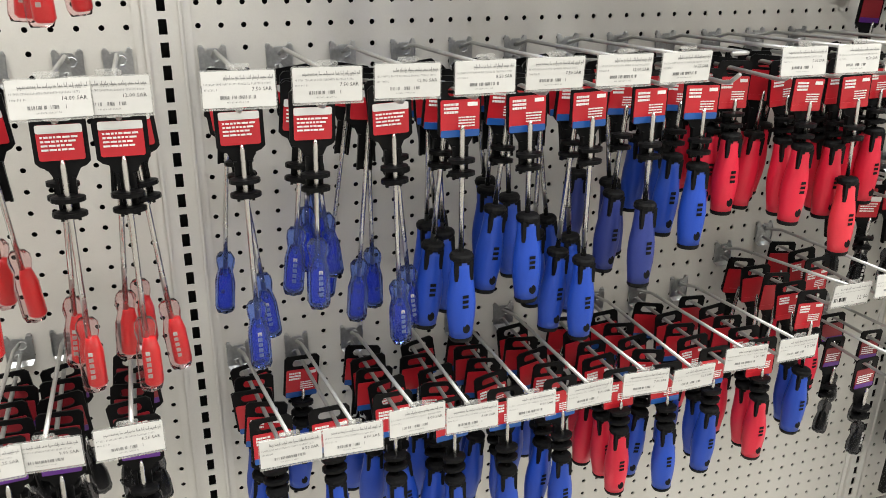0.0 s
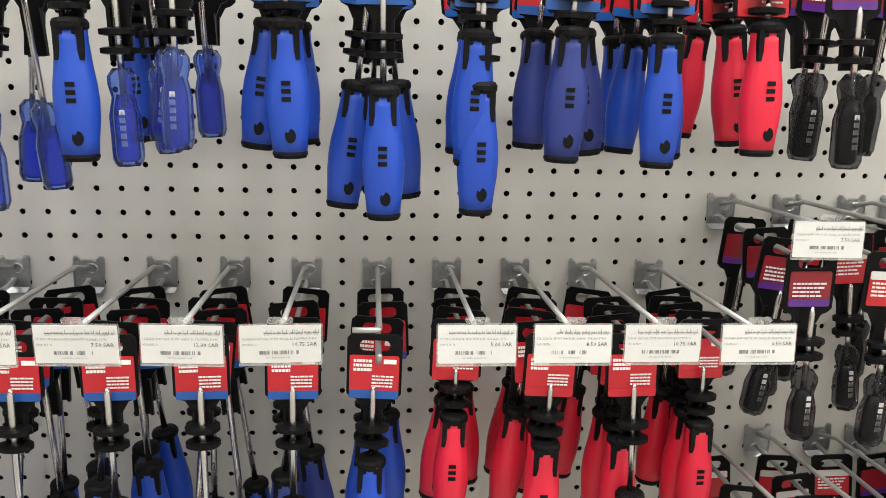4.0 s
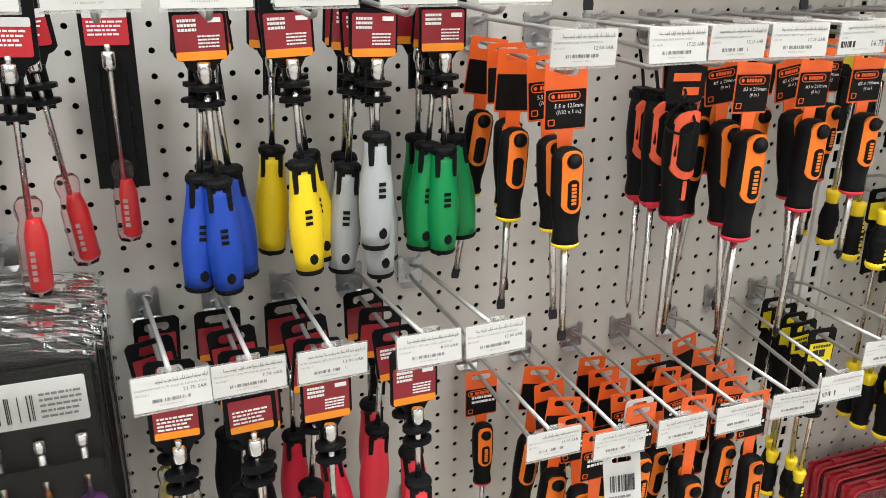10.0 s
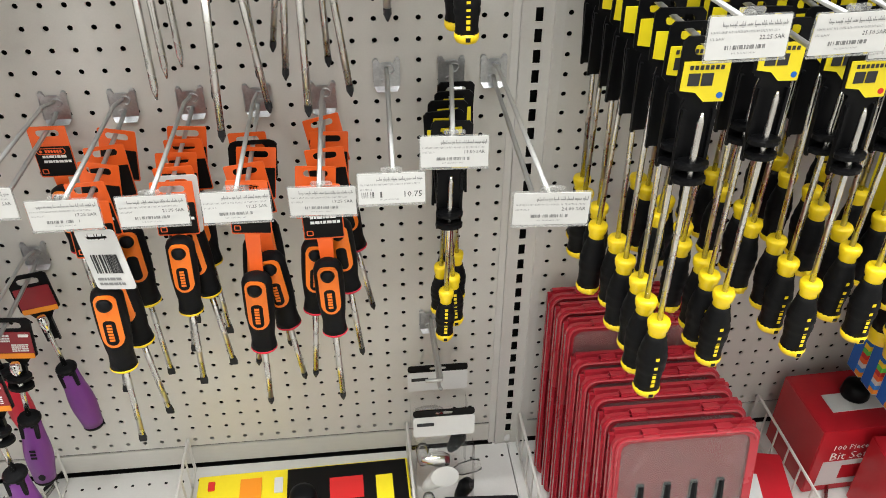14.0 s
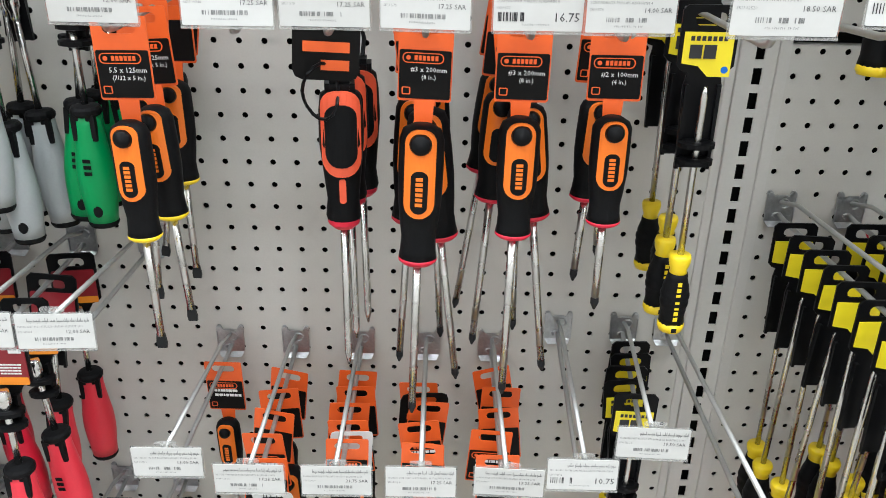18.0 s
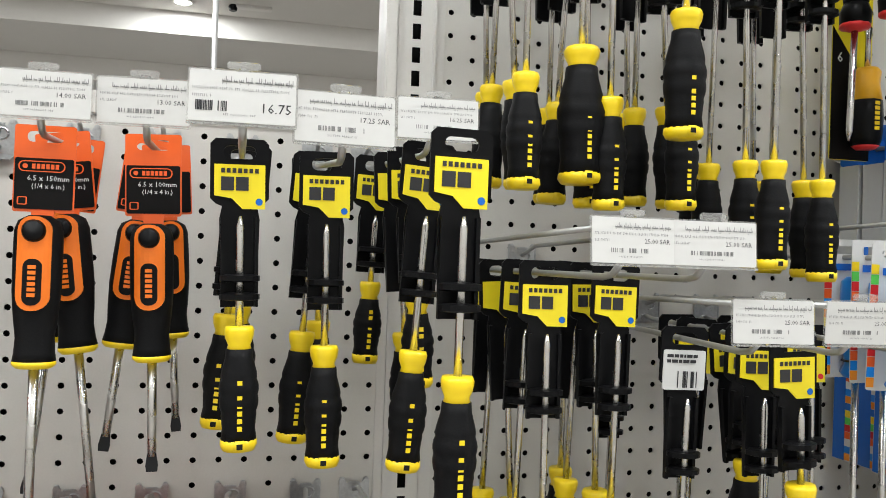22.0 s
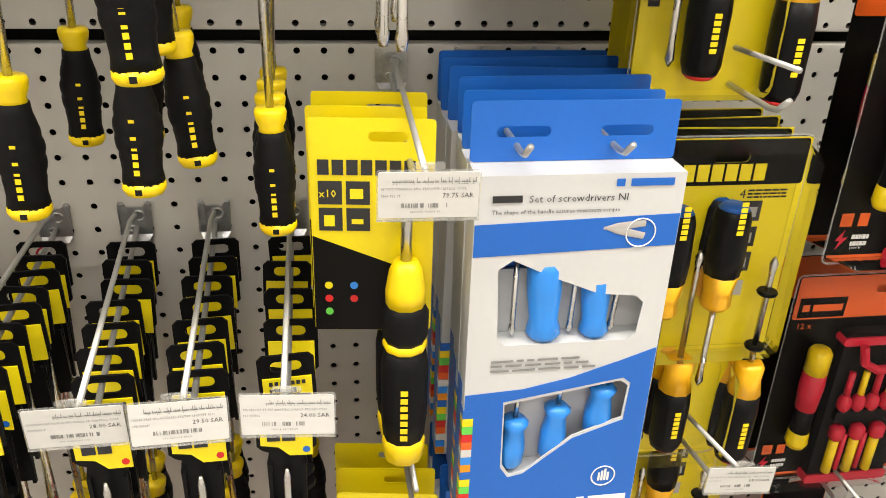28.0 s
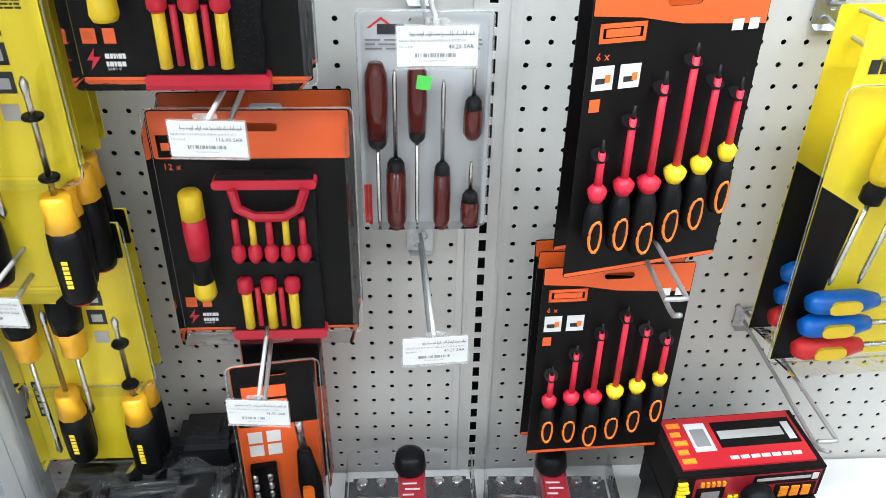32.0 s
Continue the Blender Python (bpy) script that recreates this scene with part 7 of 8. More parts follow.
def carton(name, label, w, d, h, mat, marks=(), words=(), knob=False, knob_front=False):
    """Printed carton lying on a shelf; marks are (face, material, u0, u1, v0, v1) in parts of the top or front face."""
    def build():
        ob = thing(name, label, "boxed set", name)
        q = (name, w, d, h)
        shared("box_body", (q, "body"), lambda: box(-w / 2, w / 2, -d, 0, 0, h, 0.0015), mat, ob)
        for k, (face, m, u0, u1, v0, v1) in enumerate(marks):
            x0, x1 = -w / 2 + u0 * w, -w / 2 + u1 * w
            e = 0.0005 + 0.0003 * min(k, 9) + 0.00002 * k
            if face == "top":
                bm = lambda: box(x0, x1, -d + v0 * d, -d + v1 * d, h, h + e)
            else:
                bm = lambda: box(x0, x1, -d - e, -d, v0 * h, v1 * h)
            shared("printed_panel", (q, k), bm, m, ob)
        for text, size, m, u, v in words:
            lettering(text, size, m, ob, -w / 2 + u * w, -d - 0.004, v * h)
        if knob:
            shared("black_cap", (q, "cap"), lambda: lathe([(0.012, 0.026), (0.020, 0.022), (0.023, 0.004), (0.021, 0)], 18, lobes=18, depth=0.06), PLASTIC, ob, "round black security tag", smooth=True).matrix_basis = Matrix.Translation((0.006, -d - 0.006, h * 0.40)) @ Matrix.Rotation(radians(90), 4, "X") if knob_front else Matrix.Translation((0, -d * 0.45, h + 0.001))
        return ob
    return build


YB = carton("screwdriver_set_box", "yellow and black printed box of insulated screwdrivers on the shelf", 0.318, 0.150, 0.034, CARD_YELLOW,
            (("top", CARD_BLACK, 0.42, 0.99, 0.3, 0.98), ("top", CARD_BLACK, 0.60, 0.99, 0.02, 0.3), ("top", REDINK, 0.62, 0.78, 0.55, 0.82), ("top", CARD_YELLOW, 0.84, 0.92, 0.3, 0.8), ("top", REDINK, 0.0, 0.45, 0.24, 0.28),
             ("top", SYELLOW, 0.40, 0.62, 0.16, 0.27), ("top", RED, 0.56, 0.82, 0.14, 0.29), ("top", CARD_GOLD, 0.20, 0.30, 0.66, 0.9), ("top", CARD_WHITE, 0.36, 0.40, 0.70, 0.88), ("top", REDINK, 0.05, 0.08, 0.8, 0.9), ("front", CARD_BLACK, 0.5, 1.0, 0.0, 1.0)), (), True)
spawn("yb", YB, pose(X(78.1), -0.050, DECK_Z + 0.001, 0, 0, 1))
spawn("yb", YB, pose(X(78.3), -0.215, DECK_Z + 0.001, 0, 0, 0.6))
RB_MARKS = [("front", CARD_DARKRED, 0.13, 0.97, 0.10, 0.90), ("front", CARD_BLACK, 0.15, 0.34, 0.12, 0.60), ("front", GREYINK, 0.19, 0.31, 0.18, 0.46), ("front", CARD_BLACK, 0.52, 0.96, 0.58, 0.86), ("front", SILVERINK, 0.54, 0.90, 0.69, 0.78), ("front", CARD_WHITE, 0.91, 0.95, 0.64, 0.84),
            ("front", CARD_BLACK, 0.68, 0.95, 0.12, 0.52), ("top", CARD_RED, 0.06, 0.95, 0.10, 0.95), ("top", CARD_BLACK, 0.38, 0.93, 0.40, 0.84), ("top", SILVERINK, 0.40, 0.84, 0.54, 0.68), ("top", CARD_WHITE, 0.86, 0.91, 0.46, 0.76), ("top", CARD_WHITE, 0.20, 0.34, 0.36, 0.84), ("top", GREYINK, 0.22, 0.32, 0.44, 0.74)]
RB_MARKS += [("front", CARD_YELLOW, 0.375 + 0.040 * i, 0.400 + 0.040 * i, 0.16, 0.29) for i in range(7)] + [("front", CARD_GOLD, 0.17 + 0.035 * i, 0.19 + 0.035 * i, 0.68, 0.80) for i in range(5)]
RB_MARKS += [("front", CARD_YELLOW, 0.02, 0.10 - 0.01 * (i % 3), 0.12 + 0.13 * i, 0.19 + 0.13 * i) for i in range(6)] + [("top", CARD_GOLD, 0.08, 0.17 - 0.02 * (i % 2), 0.18 + 0.15 * i, 0.26 + 0.15 * i) for i in range(5)] + [("top", WHITEINK, 0.40 + 0.07 * i, 0.455 + 0.07 * i, 0.20, 0.25) for i in range(7)]
RB_MARKS += [("front", CARD_GOLD, 0.71 + 0.075 * i, 0.765 + 0.075 * i, 0.16 + 0.115 * j, 0.245 + 0.115 * j) for i in range(3) for j in range(3)]
RB = carton("socket_set_box", "red, black and yellow printed bit set carton on the shelf", 0.195, 0.100, 0.053, CARD_BLACK, RB_MARKS, (), True, True)
for c, d, lift, a in ((151.8, 0.075, 0, 3), (151.7, 0.073, 1, 2), (151.6, 0.072, 2, 4), (153.5, 0.190, 0, -3), (153.4, 0.188, 1, -2)):
    spawn("rb", RB, pose(X(c), -d, UP_Z + 0.001 + lift * 0.0555, 0, 0, a))
BS = carton("bit_set_box", "red bit set carton standing on the base shelf", 0.168, 0.12, 0.135, CARD_RED,
            (("front", CARD_WHITE, 0.1, 0.9, 0.1, 0.5), ("front", CARD_RED, 0.3, 0.8, 0.2, 0.42), ("top", CARD_WHITE, 0.2, 0.9, 0.3, 0.6)), (("100 Piece", 0.011, WHITEINK, 0.12, 0.72), ("Bit Set", 0.017, WHITEINK, 0.12, 0.56)), True)
spawn("bs", BS, pose(X(111.4), -0.03, DECK_Z + 0.001, 0, 0, 2))
spawn("bs", BS, pose(X(114.2), -0.17, DECK_Z + 0.001, 0, 0, -4))
BS2 = carton("bit_set_box", "flat red bit set carton on the base shelf", 0.15, 0.11, 0.05, CARD_RED, (("top", CARD_WHITE, 0.1, 0.7, 0.15, 0.6), ("front", CARD_WHITE, 0.1, 0.6, 0.2, 0.8)), (), True)
spawn("bs2", BS2, pose(X(104.5), -0.24, DECK_Z + 0.001, 0, 0, 8))
spawn("bs2", BS2, pose(X(104.2), -0.10, DECK_Z + 0.001, 0, 0, -12))


def socket_case():
    """Clear-lidded tray of chromed sockets with a red paper band."""
    ob = thing("socket_set", "clear-lidded case of chromed sockets with a red label band", "socket set", "socket sets")
    w, d, h, q = 0.168, 0.13, 0.086, "sockets"
    shared("tray", (q, "tray"), lambda: box(-w / 2, w / 2, -d, 0, 0, h * 0.55, 0.006), CASEBLACK, ob, "black plastic tray")
    prints_top = [(-0.010 + 0.003 * (k % 2), 0.012 - 0.004 * (k % 3), -d + 0.03 + k * 0.009, -d + 0.0325 + k * 0.009) for k in range(5)]
    def words():
        bm = bmesh.new()
        for x0, x1, y0, y1 in prints_top:
            box(x0, x1, y0, y1, h + 0.0136, h + 0.0140, bm=bm)
        return bm
    shared("band_print", (q, "words"), words, SILVERINK, ob)
    for i in range(6):
        for j in range(3):
            shared("socket", (q, "socket", j), lambda: lathe([(0.006, 0.024), (0.0095 - j * 0.001, 0.023), (0.0095 - j * 0.001, 0)], 12), SOCKET, ob, smooth=True).matrix_basis = Matrix.Translation((-w / 2 + 0.02 + i * 0.0256, -d + 0.022 + j * 0.038, h * 0.55))
    shared("bar", (q, "bar"), lambda: tube([(-w / 2 + 0.015, -d / 2, h * 0.85), (w / 2 - 0.015, -d / 2 - 0.01, h * 0.85)], 0.005), SOCKET, ob, smooth=True)
    shared("clear_lid", (q, "lid"), lambda: cover(-w / 2 - 0.001, w / 2 + 0.001, -d - 0.001, 0.001, h * 0.56, h + 0.012), LIDCLEAR, ob, "clear plastic lid")
    shared("label_band", (q, "band"), lambda: box(-0.016, 0.020, -d - 0.0022, 0.001, h * 0.3, h + 0.0135, 0.004), CARD_DARKRED, ob, "dark red paper band")
    shared("black_cap", (q, "cap"), lambda: lathe([(0.012, 0.026), (0.020, 0.022), (0.023, 0.004), (0.021, 0)], 18, lobes=18, depth=0.06), PLASTIC, ob, "round black security tag", smooth=True).matrix_basis = Matrix.Translation((0.0, -0.035, h + 0.0145))
    return ob


for c, d, zz, a in ((135.4, 0.055, 0.0, 0), (142.8, 0.06, 0.0, -2), (135.2, 0.20, 0.0, 2), (142.9, 0.205, 0.0, -3), (128.6, 0.205, 0.0, 4), (149.0, 0.22, 0, 3)):
    spawn("sockets", socket_case, pose(X(c), -d, UP_Z + 0.001 + zz, 0, 0, a))


def black_case():
    """Moulded case with raised corner lobes, a sunk middle, hinge bars, latch and loose clear wrap."""
    ob = thing("tool_case", "glossy black moulded tool case in torn clear wrap on the shelf", "tool case")
    w, d, h = 0.215, 0.20, 0.060
    part("case_body", box(-w / 2, w / 2, -d, 0, -0.055, h, 0.010), CASEGLOSS, ob)
    for x0, x1, y0, y1, z1 in ((-w / 2 + 0.004, -0.044, -d - 0.004, -0.088, 0.080), (0.040, w / 2 - 0.004, -d - 0.004, -0.080, 0.084), (-w / 2 + 0.012, 0.020, -0.078, -0.012, 0.072), (0.034, w / 2 + 0.002, -0.070, -0.004, 0.104)):
        part("case_lobe", box(x0, x1, y0, y1, h * 0.6, z1, 0.010), CASEGLOSS, ob)
    for x0, x1, z1 in ((0.052, 0.092, 0.090), (-0.088, -0.058, 0.085)):
        part("lobe_panel", box(x0, x1, -d + 0.014, -0.100, 0.078, z1, 0.004), CASEGLOSS, ob)
    part("lobe_panel", box(0.050, 0.092, -0.058, -0.016, 0.100, 0.109, 0.004), CASEGLOSS, ob)
    for k in range(3):
        part("hinge_bar", tube([(-0.046, -0.096 - k * 0.014, h + 0.004), (0.042, -0.092 - k * 0.014, h + 0.004)], 0.0055), CASEGLOSS, ob, smooth=True)
    part("handle", tube([(-0.040, -d + 0.004, h * 0.6), (-0.036, -d - 0.018, h * 0.62), (0.036, -d - 0.018, h * 0.62), (0.040, -d + 0.004, h * 0.6)], 0.008), CASEGLOSS, ob, smooth=True)
    part("lid_seam", box(-w / 2 - 0.001, w / 2 + 0.001, -d - 0.001, -0.001, h * 0.42, h * 0.46), GAP_SHADE, ob)
    rr = random.Random(12)
    bm = bmesh.new()
    n = 14
    grid = [[bm.verts.new((-w / 2 - 0.006 + (w + 0.012) * i / n, -d - 0.012 + (d * 0.62) * j / n, 0.091 + 0.014 * math.sin(i * 1.3 + j * 0.7) * math.cos(j * 1.1) + rr.uniform(-0.004, 0.004) - 0.05 * max(0, 2 - j) / 2 * 0.8)) for j in range(n + 1)] for i in range(n + 1)]
    for i in range(n):
        for j in range(n):
            if (i * 7 + j * 3) % 11 > 1:
                bm.faces.new((grid[i][j], grid[i + 1][j], grid[i + 1][j + 1], grid[i][j + 1]))
    part("clear_wrap", bm, FILM, ob, "crinkled torn clear wrap")
    return ob


black_case().matrix_basis = pose(X(122.3), -0.03, UP_Z + 0.056, 0, 0, 2)


def divider(col, d0=0.012, d1=0.40, h=0.075):
    ob = thing("wire_divider", "white wire shelf divider standing on the base shelf", "wire divider", "wire dividers", pose(X(col), 0, DECK_Z))
    shared("frame", ("div", h), lambda: tube([(0, -d1, 0.003), (0, -d1, h), (0, -d0, h), (0, -d0, 0.003)], 0.0024, 6), POST, ob)
    shared("foot_wire", ("divf", h), lambda: tube([(0, -d1, 0.0035), (0, -d0, 0.0035)], 0.002, 6), POST, ob)
    for k in range(9):
        shared("rod", ("divr", h), lambda: tube([(0, 0, 0.003), (0, 0, h)], 0.0016, 5), POST, ob).matrix_basis = Matrix.Translation((0, -d0 - 0.035 - k * 0.038, 0))


for c in (54, 57.8, 63.5, 71.2, 84.5, 91.6, 107.3):
    divider(c)


def clear_pack():
    ob = thing("hanging_pack", "clear plastic pack of small parts with a white and black header", "clear pack", "clear hanging packs")
    q = "clear pack"
    sheet(ob, "header", q, -0.043, 0.043, -0.036, 0.0, 0, CARD_WHITE, 0.002, 0.004, label="white printed header")
    sheet(ob, "header_top", q, -0.043, 0.043, 0.0005, 0.012, 0, CARD_BLACK, 0.002, 0.004, holes=[euro_slot(0, 0.006, 0.024, 0.006)])
    prints(ob, q, [(-0.038, -0.014, -0.016, -0.010)], -0.0004, INK, "mark")
    shared("clear_bag", (q, "bag"), lambda: cover(-0.041, 0.041, -0.030, 0.002, -0.185, -0.037), SHRINK, ob, "clear plastic bag")
    for k in range(5):
        shared("part_inside", (q, "in", k), lambda: lathe([(0.008, 0.03), (0.010 + 0.002 * (k % 3), 0.02), (0.009, 0), (0.005, -0.01)], 10), (HAZE, PLASTIC, CARD_WHITE, HAZE, SOCKET)[k], ob, smooth=True).matrix_basis = Matrix.Translation((-0.024 + (k % 2) * 0.046, -0.013, -0.170 + k * 0.026)) @ Matrix.Rotation(radians(25 * k), 4, "Y")
    shared("round_sticker", (q, "st"), lambda: lathe([(0.020, 0), (0.020, 0.0006)], 18), CARD_WHITE, ob).matrix_basis = Matrix.Translation((-0.002, -0.0305, -0.085)) @ Matrix.Rotation(radians(90), 4, "X")
    return ob


spawn("clear pack", clear_pack, pose(X(86.2), -0.06, Z(-30.5)))
spawn("clear pack", clear_pack, pose(X(86.3), -0.12, Z(-31.6), -4))
hook(86, -28, 0.15, None, 0, True)


def tub(w, d, h, lid, label):
    def build():
        ob = thing("plastic_tub", label, "plastic tub", "clear tubs")
        q = ("tub", w, d)
        shared("tub_body", (q, "b"), lambda: cover(-w / 2, w / 2, -d, 0, 0, h), HAZE, ob, "clear plastic body")
        shared("lid", (q, "l"), lambda: box(-w / 2 - 0.002, w / 2 + 0.002, -d - 0.002, 0.002, h * 0.82, h + 0.008, 0.008), lid, ob)
        for k in range(3):
            shared("tool_inside", (q, "t", k), lambda: tube([(-w * 0.3, -d * 0.3 - k * 0.02, 0.02 + k * 0.01), (w * 0.3, -d * 0.5, 0.03 + k * 0.008)], 0.005), (SYELLOW, STEEL, PLASTIC)[k], ob)
        return ob
    return build


spawn("tub1", tub(0.118, 0.085, 0.082, HAZE, "clear plastic storage tub with small yellow tools"), pose(X(68.0), -0.205, DECK_Z + 0.001, 0, 0, 4))
spawn("tub1", tub(0.118, 0.085, 0.082, HAZE, ""), pose(X(68.2), -0.305, DECK_Z + 0.001, 0, 0, -3))
spawn("tub2", tub(0.115, 0.07, 0.080, CASEBLACK, "clear plastic tub with a black lid on the shelf"), pose(X(88.2), -0.17, DECK_Z + 0.001, 0, 0, -4))
for k, (c, d, ln, a, mat) in enumerate(((59.0, 0.10, 0.20, 62, STEEL), (60.2, 0.12, 0.18, 58, RUBBER), (61.0, 0.16, 0.15, 70, STEEL), (56.0, 0.18, 0.12, 75, RUBBER), (62.2, 0.20, 0.14, 52, RUBBER), (101.2, 0.30, 0.16, 40, RUBBER), (106.0, 0.32, 0.2, 60, STEEL), (100.6, 0.16, 0.14, 20, RUBBER))):
    ob = thing("loose_screwdriver", "small loose screwdriver lying on the base shelf", "screwdriver", "loose tools", pose(X(c), -d, DECK_Z + 0.010, 0, 90, a - 180))
    part("handle", lathe([(0.006, 0), (0.009, -0.01), (0.009, -0.055), (0.006, -0.062)], 12), RUBBER, ob, smooth=True)
    part("shaft", lathe([(0.0028, -0.062), (0.0028, -ln)], 8), mat, ob, smooth=True)

# loose extras between the hooks
def bar_tag(col, row, d, turn):
    ob = thing("barcode_tag", "white cardboard barcode tag hanging on a hook", "hang tag", "barcode tags", pose(X(col), -d, Z(row), 0, turn * 0.5, turn))
    q = "bar tag"
    sheet(ob, "tag", q, -0.021, 0.021, -0.060, 0.010, 0, CARD_WHITE, 0.0008, 0.004, holes=[euro_slot(0, 0.002, 0.022, 0.007)])
    prints(ob, q, bar_code(random.Random(1), -0.014, 0.014, -0.040, -0.018), -0.0004, INK, "barcode")
    prints(ob, q, text_lines(random.Random(2), -0.016, 0.016, -0.056, -0.044, 2, 0.5), -0.0004, GREYINK, "small_print")


bar_tag(75.2, -15.2, 0.165, 6)
bar_tag(72.6, -15.8, 0.235, -14)


def tied_card(col, row, d, turn):
    ob = thing("cable_tied_card", "black printed card cable-tied to a screwdriver", "hang card", "cable-tied cards", pose(X(col), -d, Z(row), 0, turn * 0.4, turn))
    q = "tied"
    sheet(ob, "card", q, -0.026, 0.026, -0.042, 0.012, 0, CARD_BLACK, 0.001, 0.008, holes=[euro_slot(0, 0.003, 0.026, 0.008)])
    prints(ob, q, [(-0.018, 0.018, -0.020, -0.012), (-0.004, 0.018, -0.034, -0.026)], -0.0004, CARD_ORANGE, "mark")
    shared("cable_tie", (q, "tie"), lambda: tube([(0.014 * math.cos(a) - 0.004, -0.004 + 0.010 * math.sin(2 * a), -0.050 + 0.022 * math.sin(a)) for a in (k * math.pi / 8 for k in range(17))], 0.0015, 5), PLASTIC, ob)


tied_card(78, -15.2, 0.10, 10)
tied_card(75, 0.9, 0.19, 8)


def square_driver():
    ob = thing("screwdriver", "black and coral square-grip screwdriver hanging blade down", "screwdriver", "hanging hand tools")
    q = "square"
    r, top, L = 0.0175, -0.052, 0.118
    prof = [(r * 0.5, top), (r * 0.92, top - 0.005), (r * 1.02, top - 0.16 * L), (r * 1.05, top - 0.38 * L), (r * 0.9, top - 0.6 * L), (r * 0.76, top - 0.8 * L), (r * 0.86, top - 0.93 * L), (r * 0.7, top - L)]
    shared("handle", (q, "h"), lambda: lathe(prof, 18, at=(0, -0.020), squash=0.9), RUBBER, ob, "black moulded grip", smooth=True)
    def oval(half, h0, h1, proud):
        return lambda: bowed(half, top - h1 * L, top - h0 * L, half * 0.85, r * 1.06, -0.020 - r * 0.96 - proud)
    shared("inlay", (q, "i"), oval(r * 0.92, 0.0, 0.60, 0.0), CORALORANGE, ob, "coral rim of the thumb panel")
    shared("inlay_panel", (q, "p"), oval(r * 0.74, 0.09, 0.53, 0.001), RUBBER, ob)
    shared("handle_mark", (q, "m"), oval(r * 0.16, 0.62, 0.80, -0.0022), CORALORANGE, ob)
    shared("end_clip", (q, "g"), lambda: box(-0.012, 0.012, -0.030, -0.002, -0.060, -0.044, 0.004), PLASTIC, ob, "black end clip")
    shared("base_ring", (q, "r"), lambda: lathe([(r * 0.80, top - 0.95 * L), (r * 0.78, top - 0.985 * L), (r * 0.5, top - L - 0.003)], 14, at=(0, -0.02)), RED, ob)
    shared("shaft", (q, "s"), lambda: lathe([(0.0036, -0.17), (0.0036, -0.30), (0.001, -0.312)], 8, at=(0, -0.02)), STEEL, ob, smooth=True)
    shared("tie_strap", (q, "t"), lambda: tube([(0, -0.002, 0), (0.006, -0.004, -0.03), (0.002, -0.016, -0.058)], 0.002, 6), PLASTIC, ob)
    return ob


lay("square", square_driver, 75.2, 1.0, 0.16, 3, 0.04, 0, 6, 3.0)


def twin_pack():
    """Two black-handled drivers clipped to one card."""
    ob = thing("screwdriver_pair", "two black and orange screwdrivers clipped to a black card", "carded set")
    q = "twin"
    sheet(ob, "card", q, -0.037, 0.037, -0.166, 0.012, 0, CARD_BLACK, 0.001, 0.003, holes=[euro_slot(0, 0.002, 0.030, 0.008)], label="black printed backing card")
    sheet(ob, "card_top", q, -0.0365, 0.0365, -0.012, 0.0115, -0.0005, CARD_ORANGE, 0.0004, 0.002, holes=[euro_slot(0, 0.002, 0.030, 0.008)])
    sheet(ob, "card_foot", q, -0.0365, 0.0365, -0.1655, -0.162, -0.0005, CARD_ORANGE, 0.0004, 0.001)
    prints(ob, q, [(-0.030, 0.000, -0.024, -0.017)], -0.0004, CARD_ORANGE, "mark")
    lettering("2 x", 0.0060, CARD_ORANGE, ob, -0.034, -0.0006, -0.036, name="card_words")
    lettering("CR-V", 0.0030, CARD_ORANGE, ob, 0.020, -0.0006, -0.034, name="card_words")
    lettering("6mm(1/4 in.)", 0.0026, CARD_ORANGE, ob, -0.026, -0.0006, -0.050, name="card_words")
    lettering("#2", 0.0026, CARD_ORANGE, ob, 0.014, -0.0006, -0.050, name="card_words")
    r = 0.0145
    for k, x in enumerate((-0.022, 0.010)):
        stick(ob, (q, "d"), x, -0.0165, -0.060, [("handle", RUBBER, [(r * 0.35, 0), (r * 0.85, -0.005), (r, -0.02), (r * 1.02, -0.045), (r * 0.8, -0.075), (r * 0.74, -0.098)]), ("base_ring", CORALORANGE, [(r * 0.8, -0.098), (r * 0.84, -0.103), (r * 0.4, -0.108)]), ("shaft", STEEL, [(0.0034, -0.108), (0.0034, -0.19), (0.0012, -0.198)])], -2 if k else 2)
        sheet(ob, "grip_inlay", (q, k), x - 0.006, x + 0.008, -0.130, -0.086, -0.0325, CORALORANGE, 0.005, 0.0065, label="coral grip inlay")
    sheet(ob, "clip_bar", q, -0.038, 0.018, -0.160, -0.146, -0.034, PLASTIC, 0.034, 0.002, label="black plastic clip bar")
    return ob


lay("twin", twin_pack, 75.2, 14.6, 0.20, 2, 0.04, 0, -3, 1.0)
for c, row in ((96, -8.2), (99, 10.2)):
    ob = thing("red_ribbon", "thin red ribbon tied to a peg hook", "ribbon", "red ribbons", pose(X(c), -0.03, Z(row)))
    part("loop", tube([(0.012 * math.cos(a), 0.006 * math.sin(2 * a), -0.006 + 0.012 * math.sin(a)) for a in (k * math.pi / 8 for k in range(17))], 0.0012, 5), RED, ob)
    part("tail", tube([(0.006, -0.004, -0.012), (0.014, -0.01, -0.03), (0.012, -0.012, -0.045)], 0.0012, 5), RED, ob)

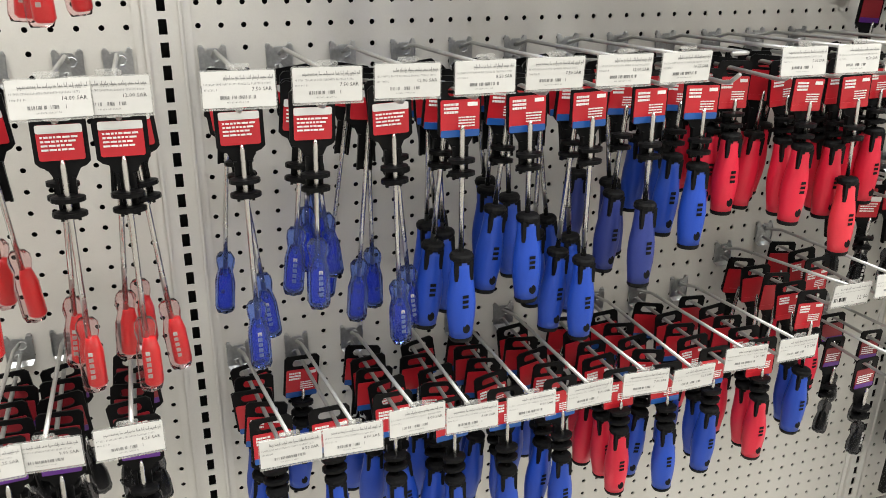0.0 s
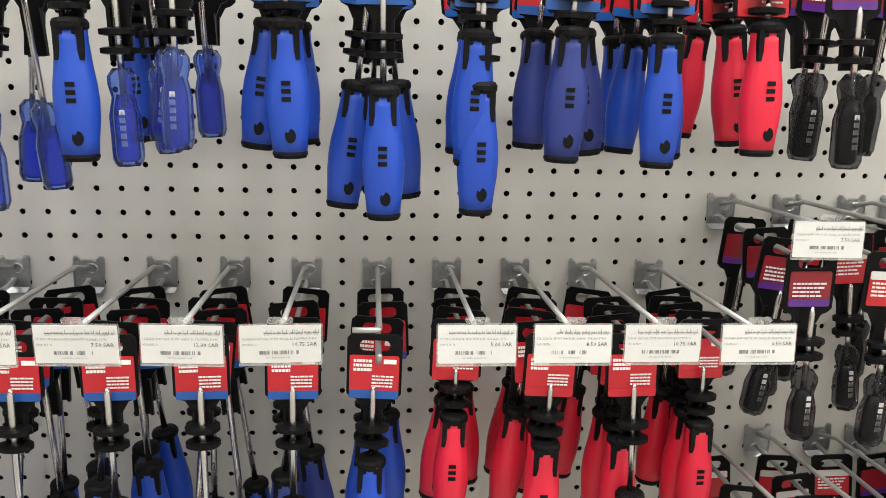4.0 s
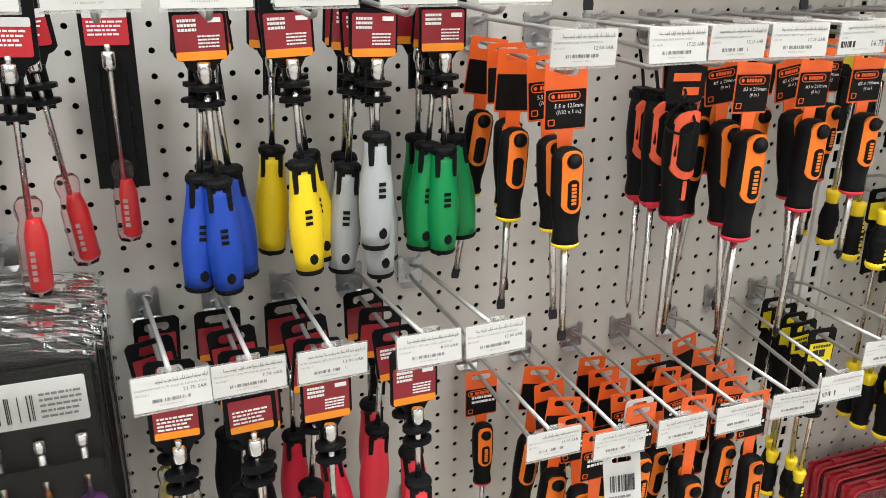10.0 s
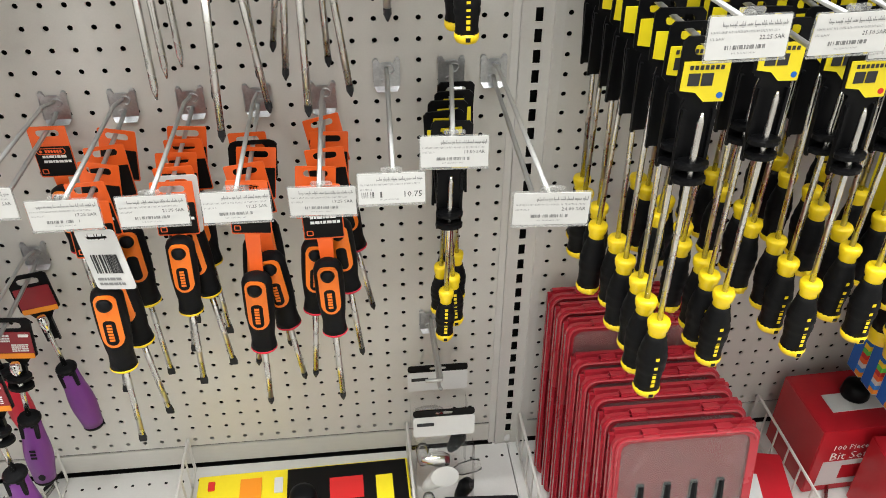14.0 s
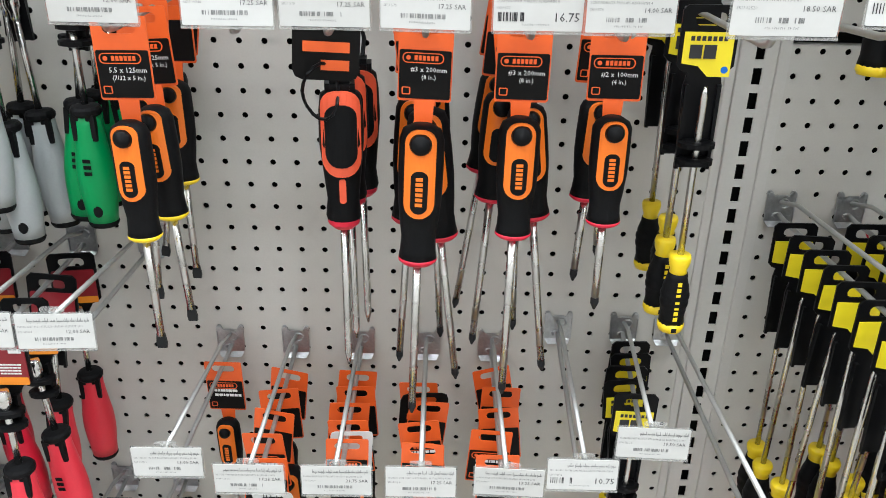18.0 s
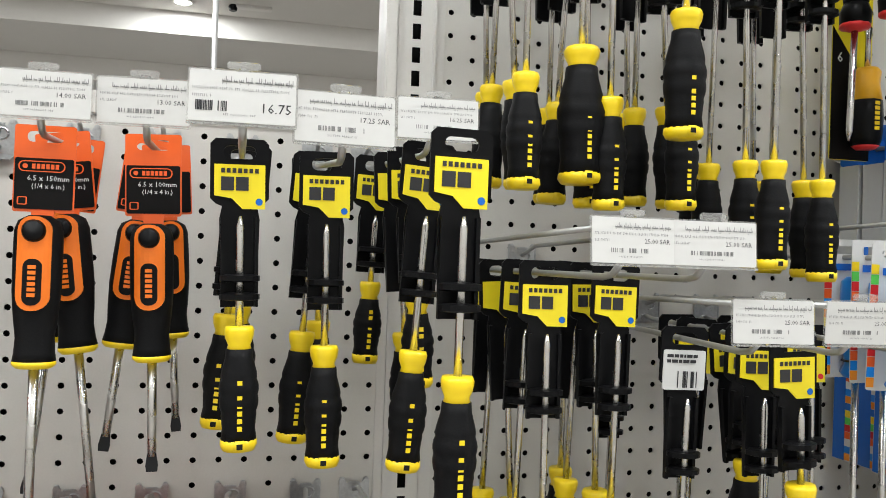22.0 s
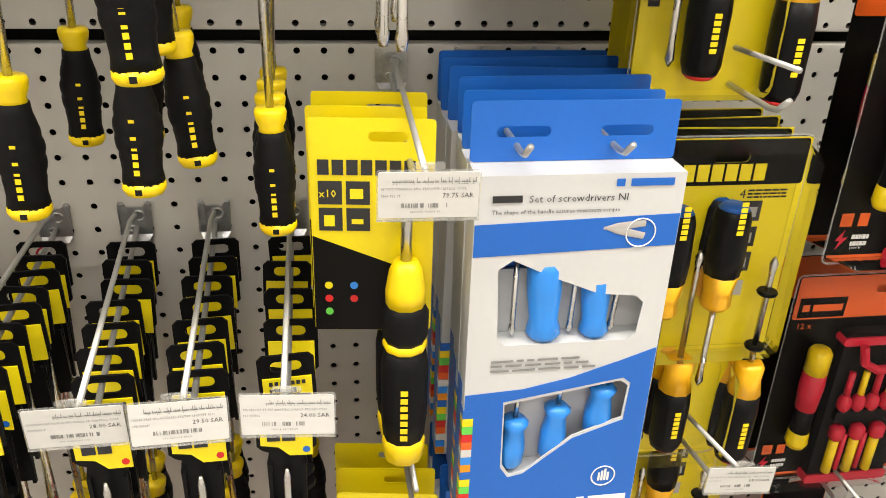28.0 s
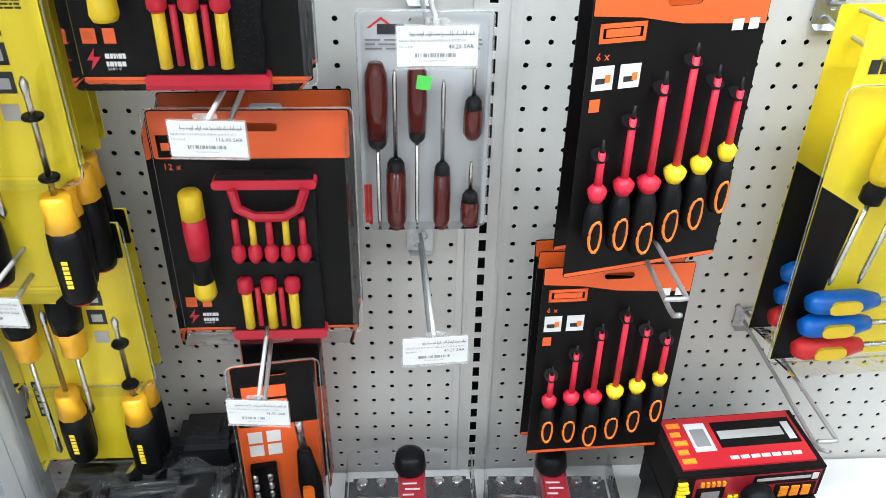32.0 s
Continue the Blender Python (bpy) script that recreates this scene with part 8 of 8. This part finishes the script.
# ---------------------------------------------------------------- beyond the low bay: ceiling fittings, sign, rail clutter
def downlight(x, y, z):
    ob = thing("downlight", "round recessed ceiling downlight, lit", "downlight", "downlights", pose(x, y, z))
    shared("trim_ring", "dl ring", lambda: lathe([(0.075, 0), (0.11, -0.001), (0.115, -0.010), (0.088, -0.016), (0.080, -0.010)], 24), COVE, ob)
    shared("lens", "dl lens", lambda: lathe([(0.079, -0.011), (0.079, -0.013)], 24), DOWNLIGHT, ob, "glowing lens")


for x, y in ((1.48, 5.05), (1.43, 6.23), (1.38, 7.39)):
    downlight(x, y, CZ - 0.001)
downlight(1.25, 9.45, 3.36 - 0.001)
vent = thing("ceiling_vent", "square white ceiling air vent with slats", "ceiling vent", at=pose(2.33, 4.86, CZ - 0.001))
for x0, x1, y0, y1 in ((-0.19, 0.19, -0.19, -0.16), (-0.19, 0.19, 0.16, 0.19), (-0.19, -0.16, -0.1595, 0.1595), (0.16, 0.19, -0.1595, 0.1595)):
    part("frame", box(x0, x1, y0, y1, -0.022, 0, 0.003), COVE, vent)
# near-black sheet in place of the duct's inner shade, behind the slats
part("backing", box(-0.159, 0.159, -0.159, 0.159, -0.006, -0.001), GAP_SHADE, vent)
for k in range(9):
    sl = part("slat", box(-0.158, 0.158, -0.012, 0.012, -0.0015, 0.0015), COVE, vent)
    sl.matrix_basis = pose(0, -0.14 + k * 0.035, -0.013, 32)
small = thing("ceiling_speaker", "small ceiling fitting with a dark head", "ceiling fitting", at=pose(2.05, 7.34, CZ))
part("base", box(-0.17, 0.17, -0.05, 0.05, -0.03, 0, 0.006), COVE, small)
part("head", lathe([(0.03, 0), (0.045, -0.02), (0.035, -0.06)], 14, at=(-0.2, 0)), PLASTIC, small)
pole = thing("pole", "thin galvanised pole standing beyond the shelving", "pole", at=pose(1.79, 5.54, 0))
part("tube", lathe([(0.021, 3.78), (0.021, 0.02)], 14), WIRE, pole, smooth=True)
part("ceiling_cap", lathe([(0.04, 3.81), (0.045, 3.80), (0.045, 3.78), (0.022, 3.77)], 16), WIRE, pole, smooth=True)
part("foot_plate", lathe([(0.06, 0.02), (0.06, 0.001)], 16), WIRE, pole)
sign = thing("hanging_sign", "blue shop sign with white writing hung under the bulkhead", "sign", at=pose(0.82, 10.55, 3.16))
part("board", box(-0.99, 0.98, 0, 0.03, -0.52, 0, 0.004), SIGNBLUE, sign)
r_ = random.Random(11)
bm = bmesh.new()
xx = 0.80
for k in range(19):
    wd = r_.uniform(0.03, 0.085)
    if k in (5, 12, 14):
        xx -= 0.05
    tall = r_.choice((0.07, 0.07, 0.16, 0.11))
    box(xx - wd, xx, -0.006, -0.0005, -0.34, -0.34 + 0.035, bm=bm)
    box(xx - 0.022, xx, -0.0062, -0.0005, -0.3399, -0.34 + tall, bm=bm)
    if k % 3 == 0:
        box(xx - wd * 0.7, xx - wd * 0.7 + 0.022, -0.006, -0.0005, -0.39, -0.37, bm=bm)
    xx -= wd + 0.004
part("writing", bm, WHITEINK, sign)
for sx in (-0.8, 0.8):
    part("hanger_rod", tube([(sx, 0.015, 0), (sx, 0.015, -0.13 + 0.12)], 0.008), WIRE, sign)
for k, (x0, x1, z0, z1) in enumerate(((-1.6, -0.35, 1.3, 3.05), (1.98, 3.15, 2.95, 3.18), (3.25, 4.6, 2.6, 3.1))):
    structure("trim_panel_%d" % (k + 1), box(x0, x1, 10.62, 10.66, z0, z1, 0.01), COVE, "pale wall panel in the distance", "wall panel")
structure("wall_far", box(RX0 + 0.02, RX1 - 0.02, 11.4, 11.5, 0.002, 3.018), COVE, "pale shop wall in the distance", "wall")
# on the low bay's top rail
RAIL = Z(16) + P / 2 + 0.0265
for c, w_, h_, nm, lb in ((84.5, 0.012, 0.03, "plastic_clip", "small white plastic clip on the top rail"), (87.2, 0.085, 0.008, "paper_strip", "torn white paper strip lying on the top rail"), (80.5, 0.02, 0.012, "plastic_clip", "small white plastic clip on the top rail"), (88.9, 0.03, 0.009, "paper_strip", "torn white paper strip lying on the top rail")):
    ob = thing(nm, lb, nm.replace("_", " "), "rail clutter", pose(X(c), 0.02, RAIL, 0, 0, 7))
    part("strip" if "strip" in nm else "clip_body", box(-w_ / 2, w_ / 2, -0.012, 0.008, 0.0003, h_, 0.002), PAPER, ob)
    if "clip" in nm:
        part("clip_tab", box(-w_ * 0.3, w_ * 0.3, -0.018, -0.0125, 0.0003, h_ * 0.6, 0.001), PAPER, ob)
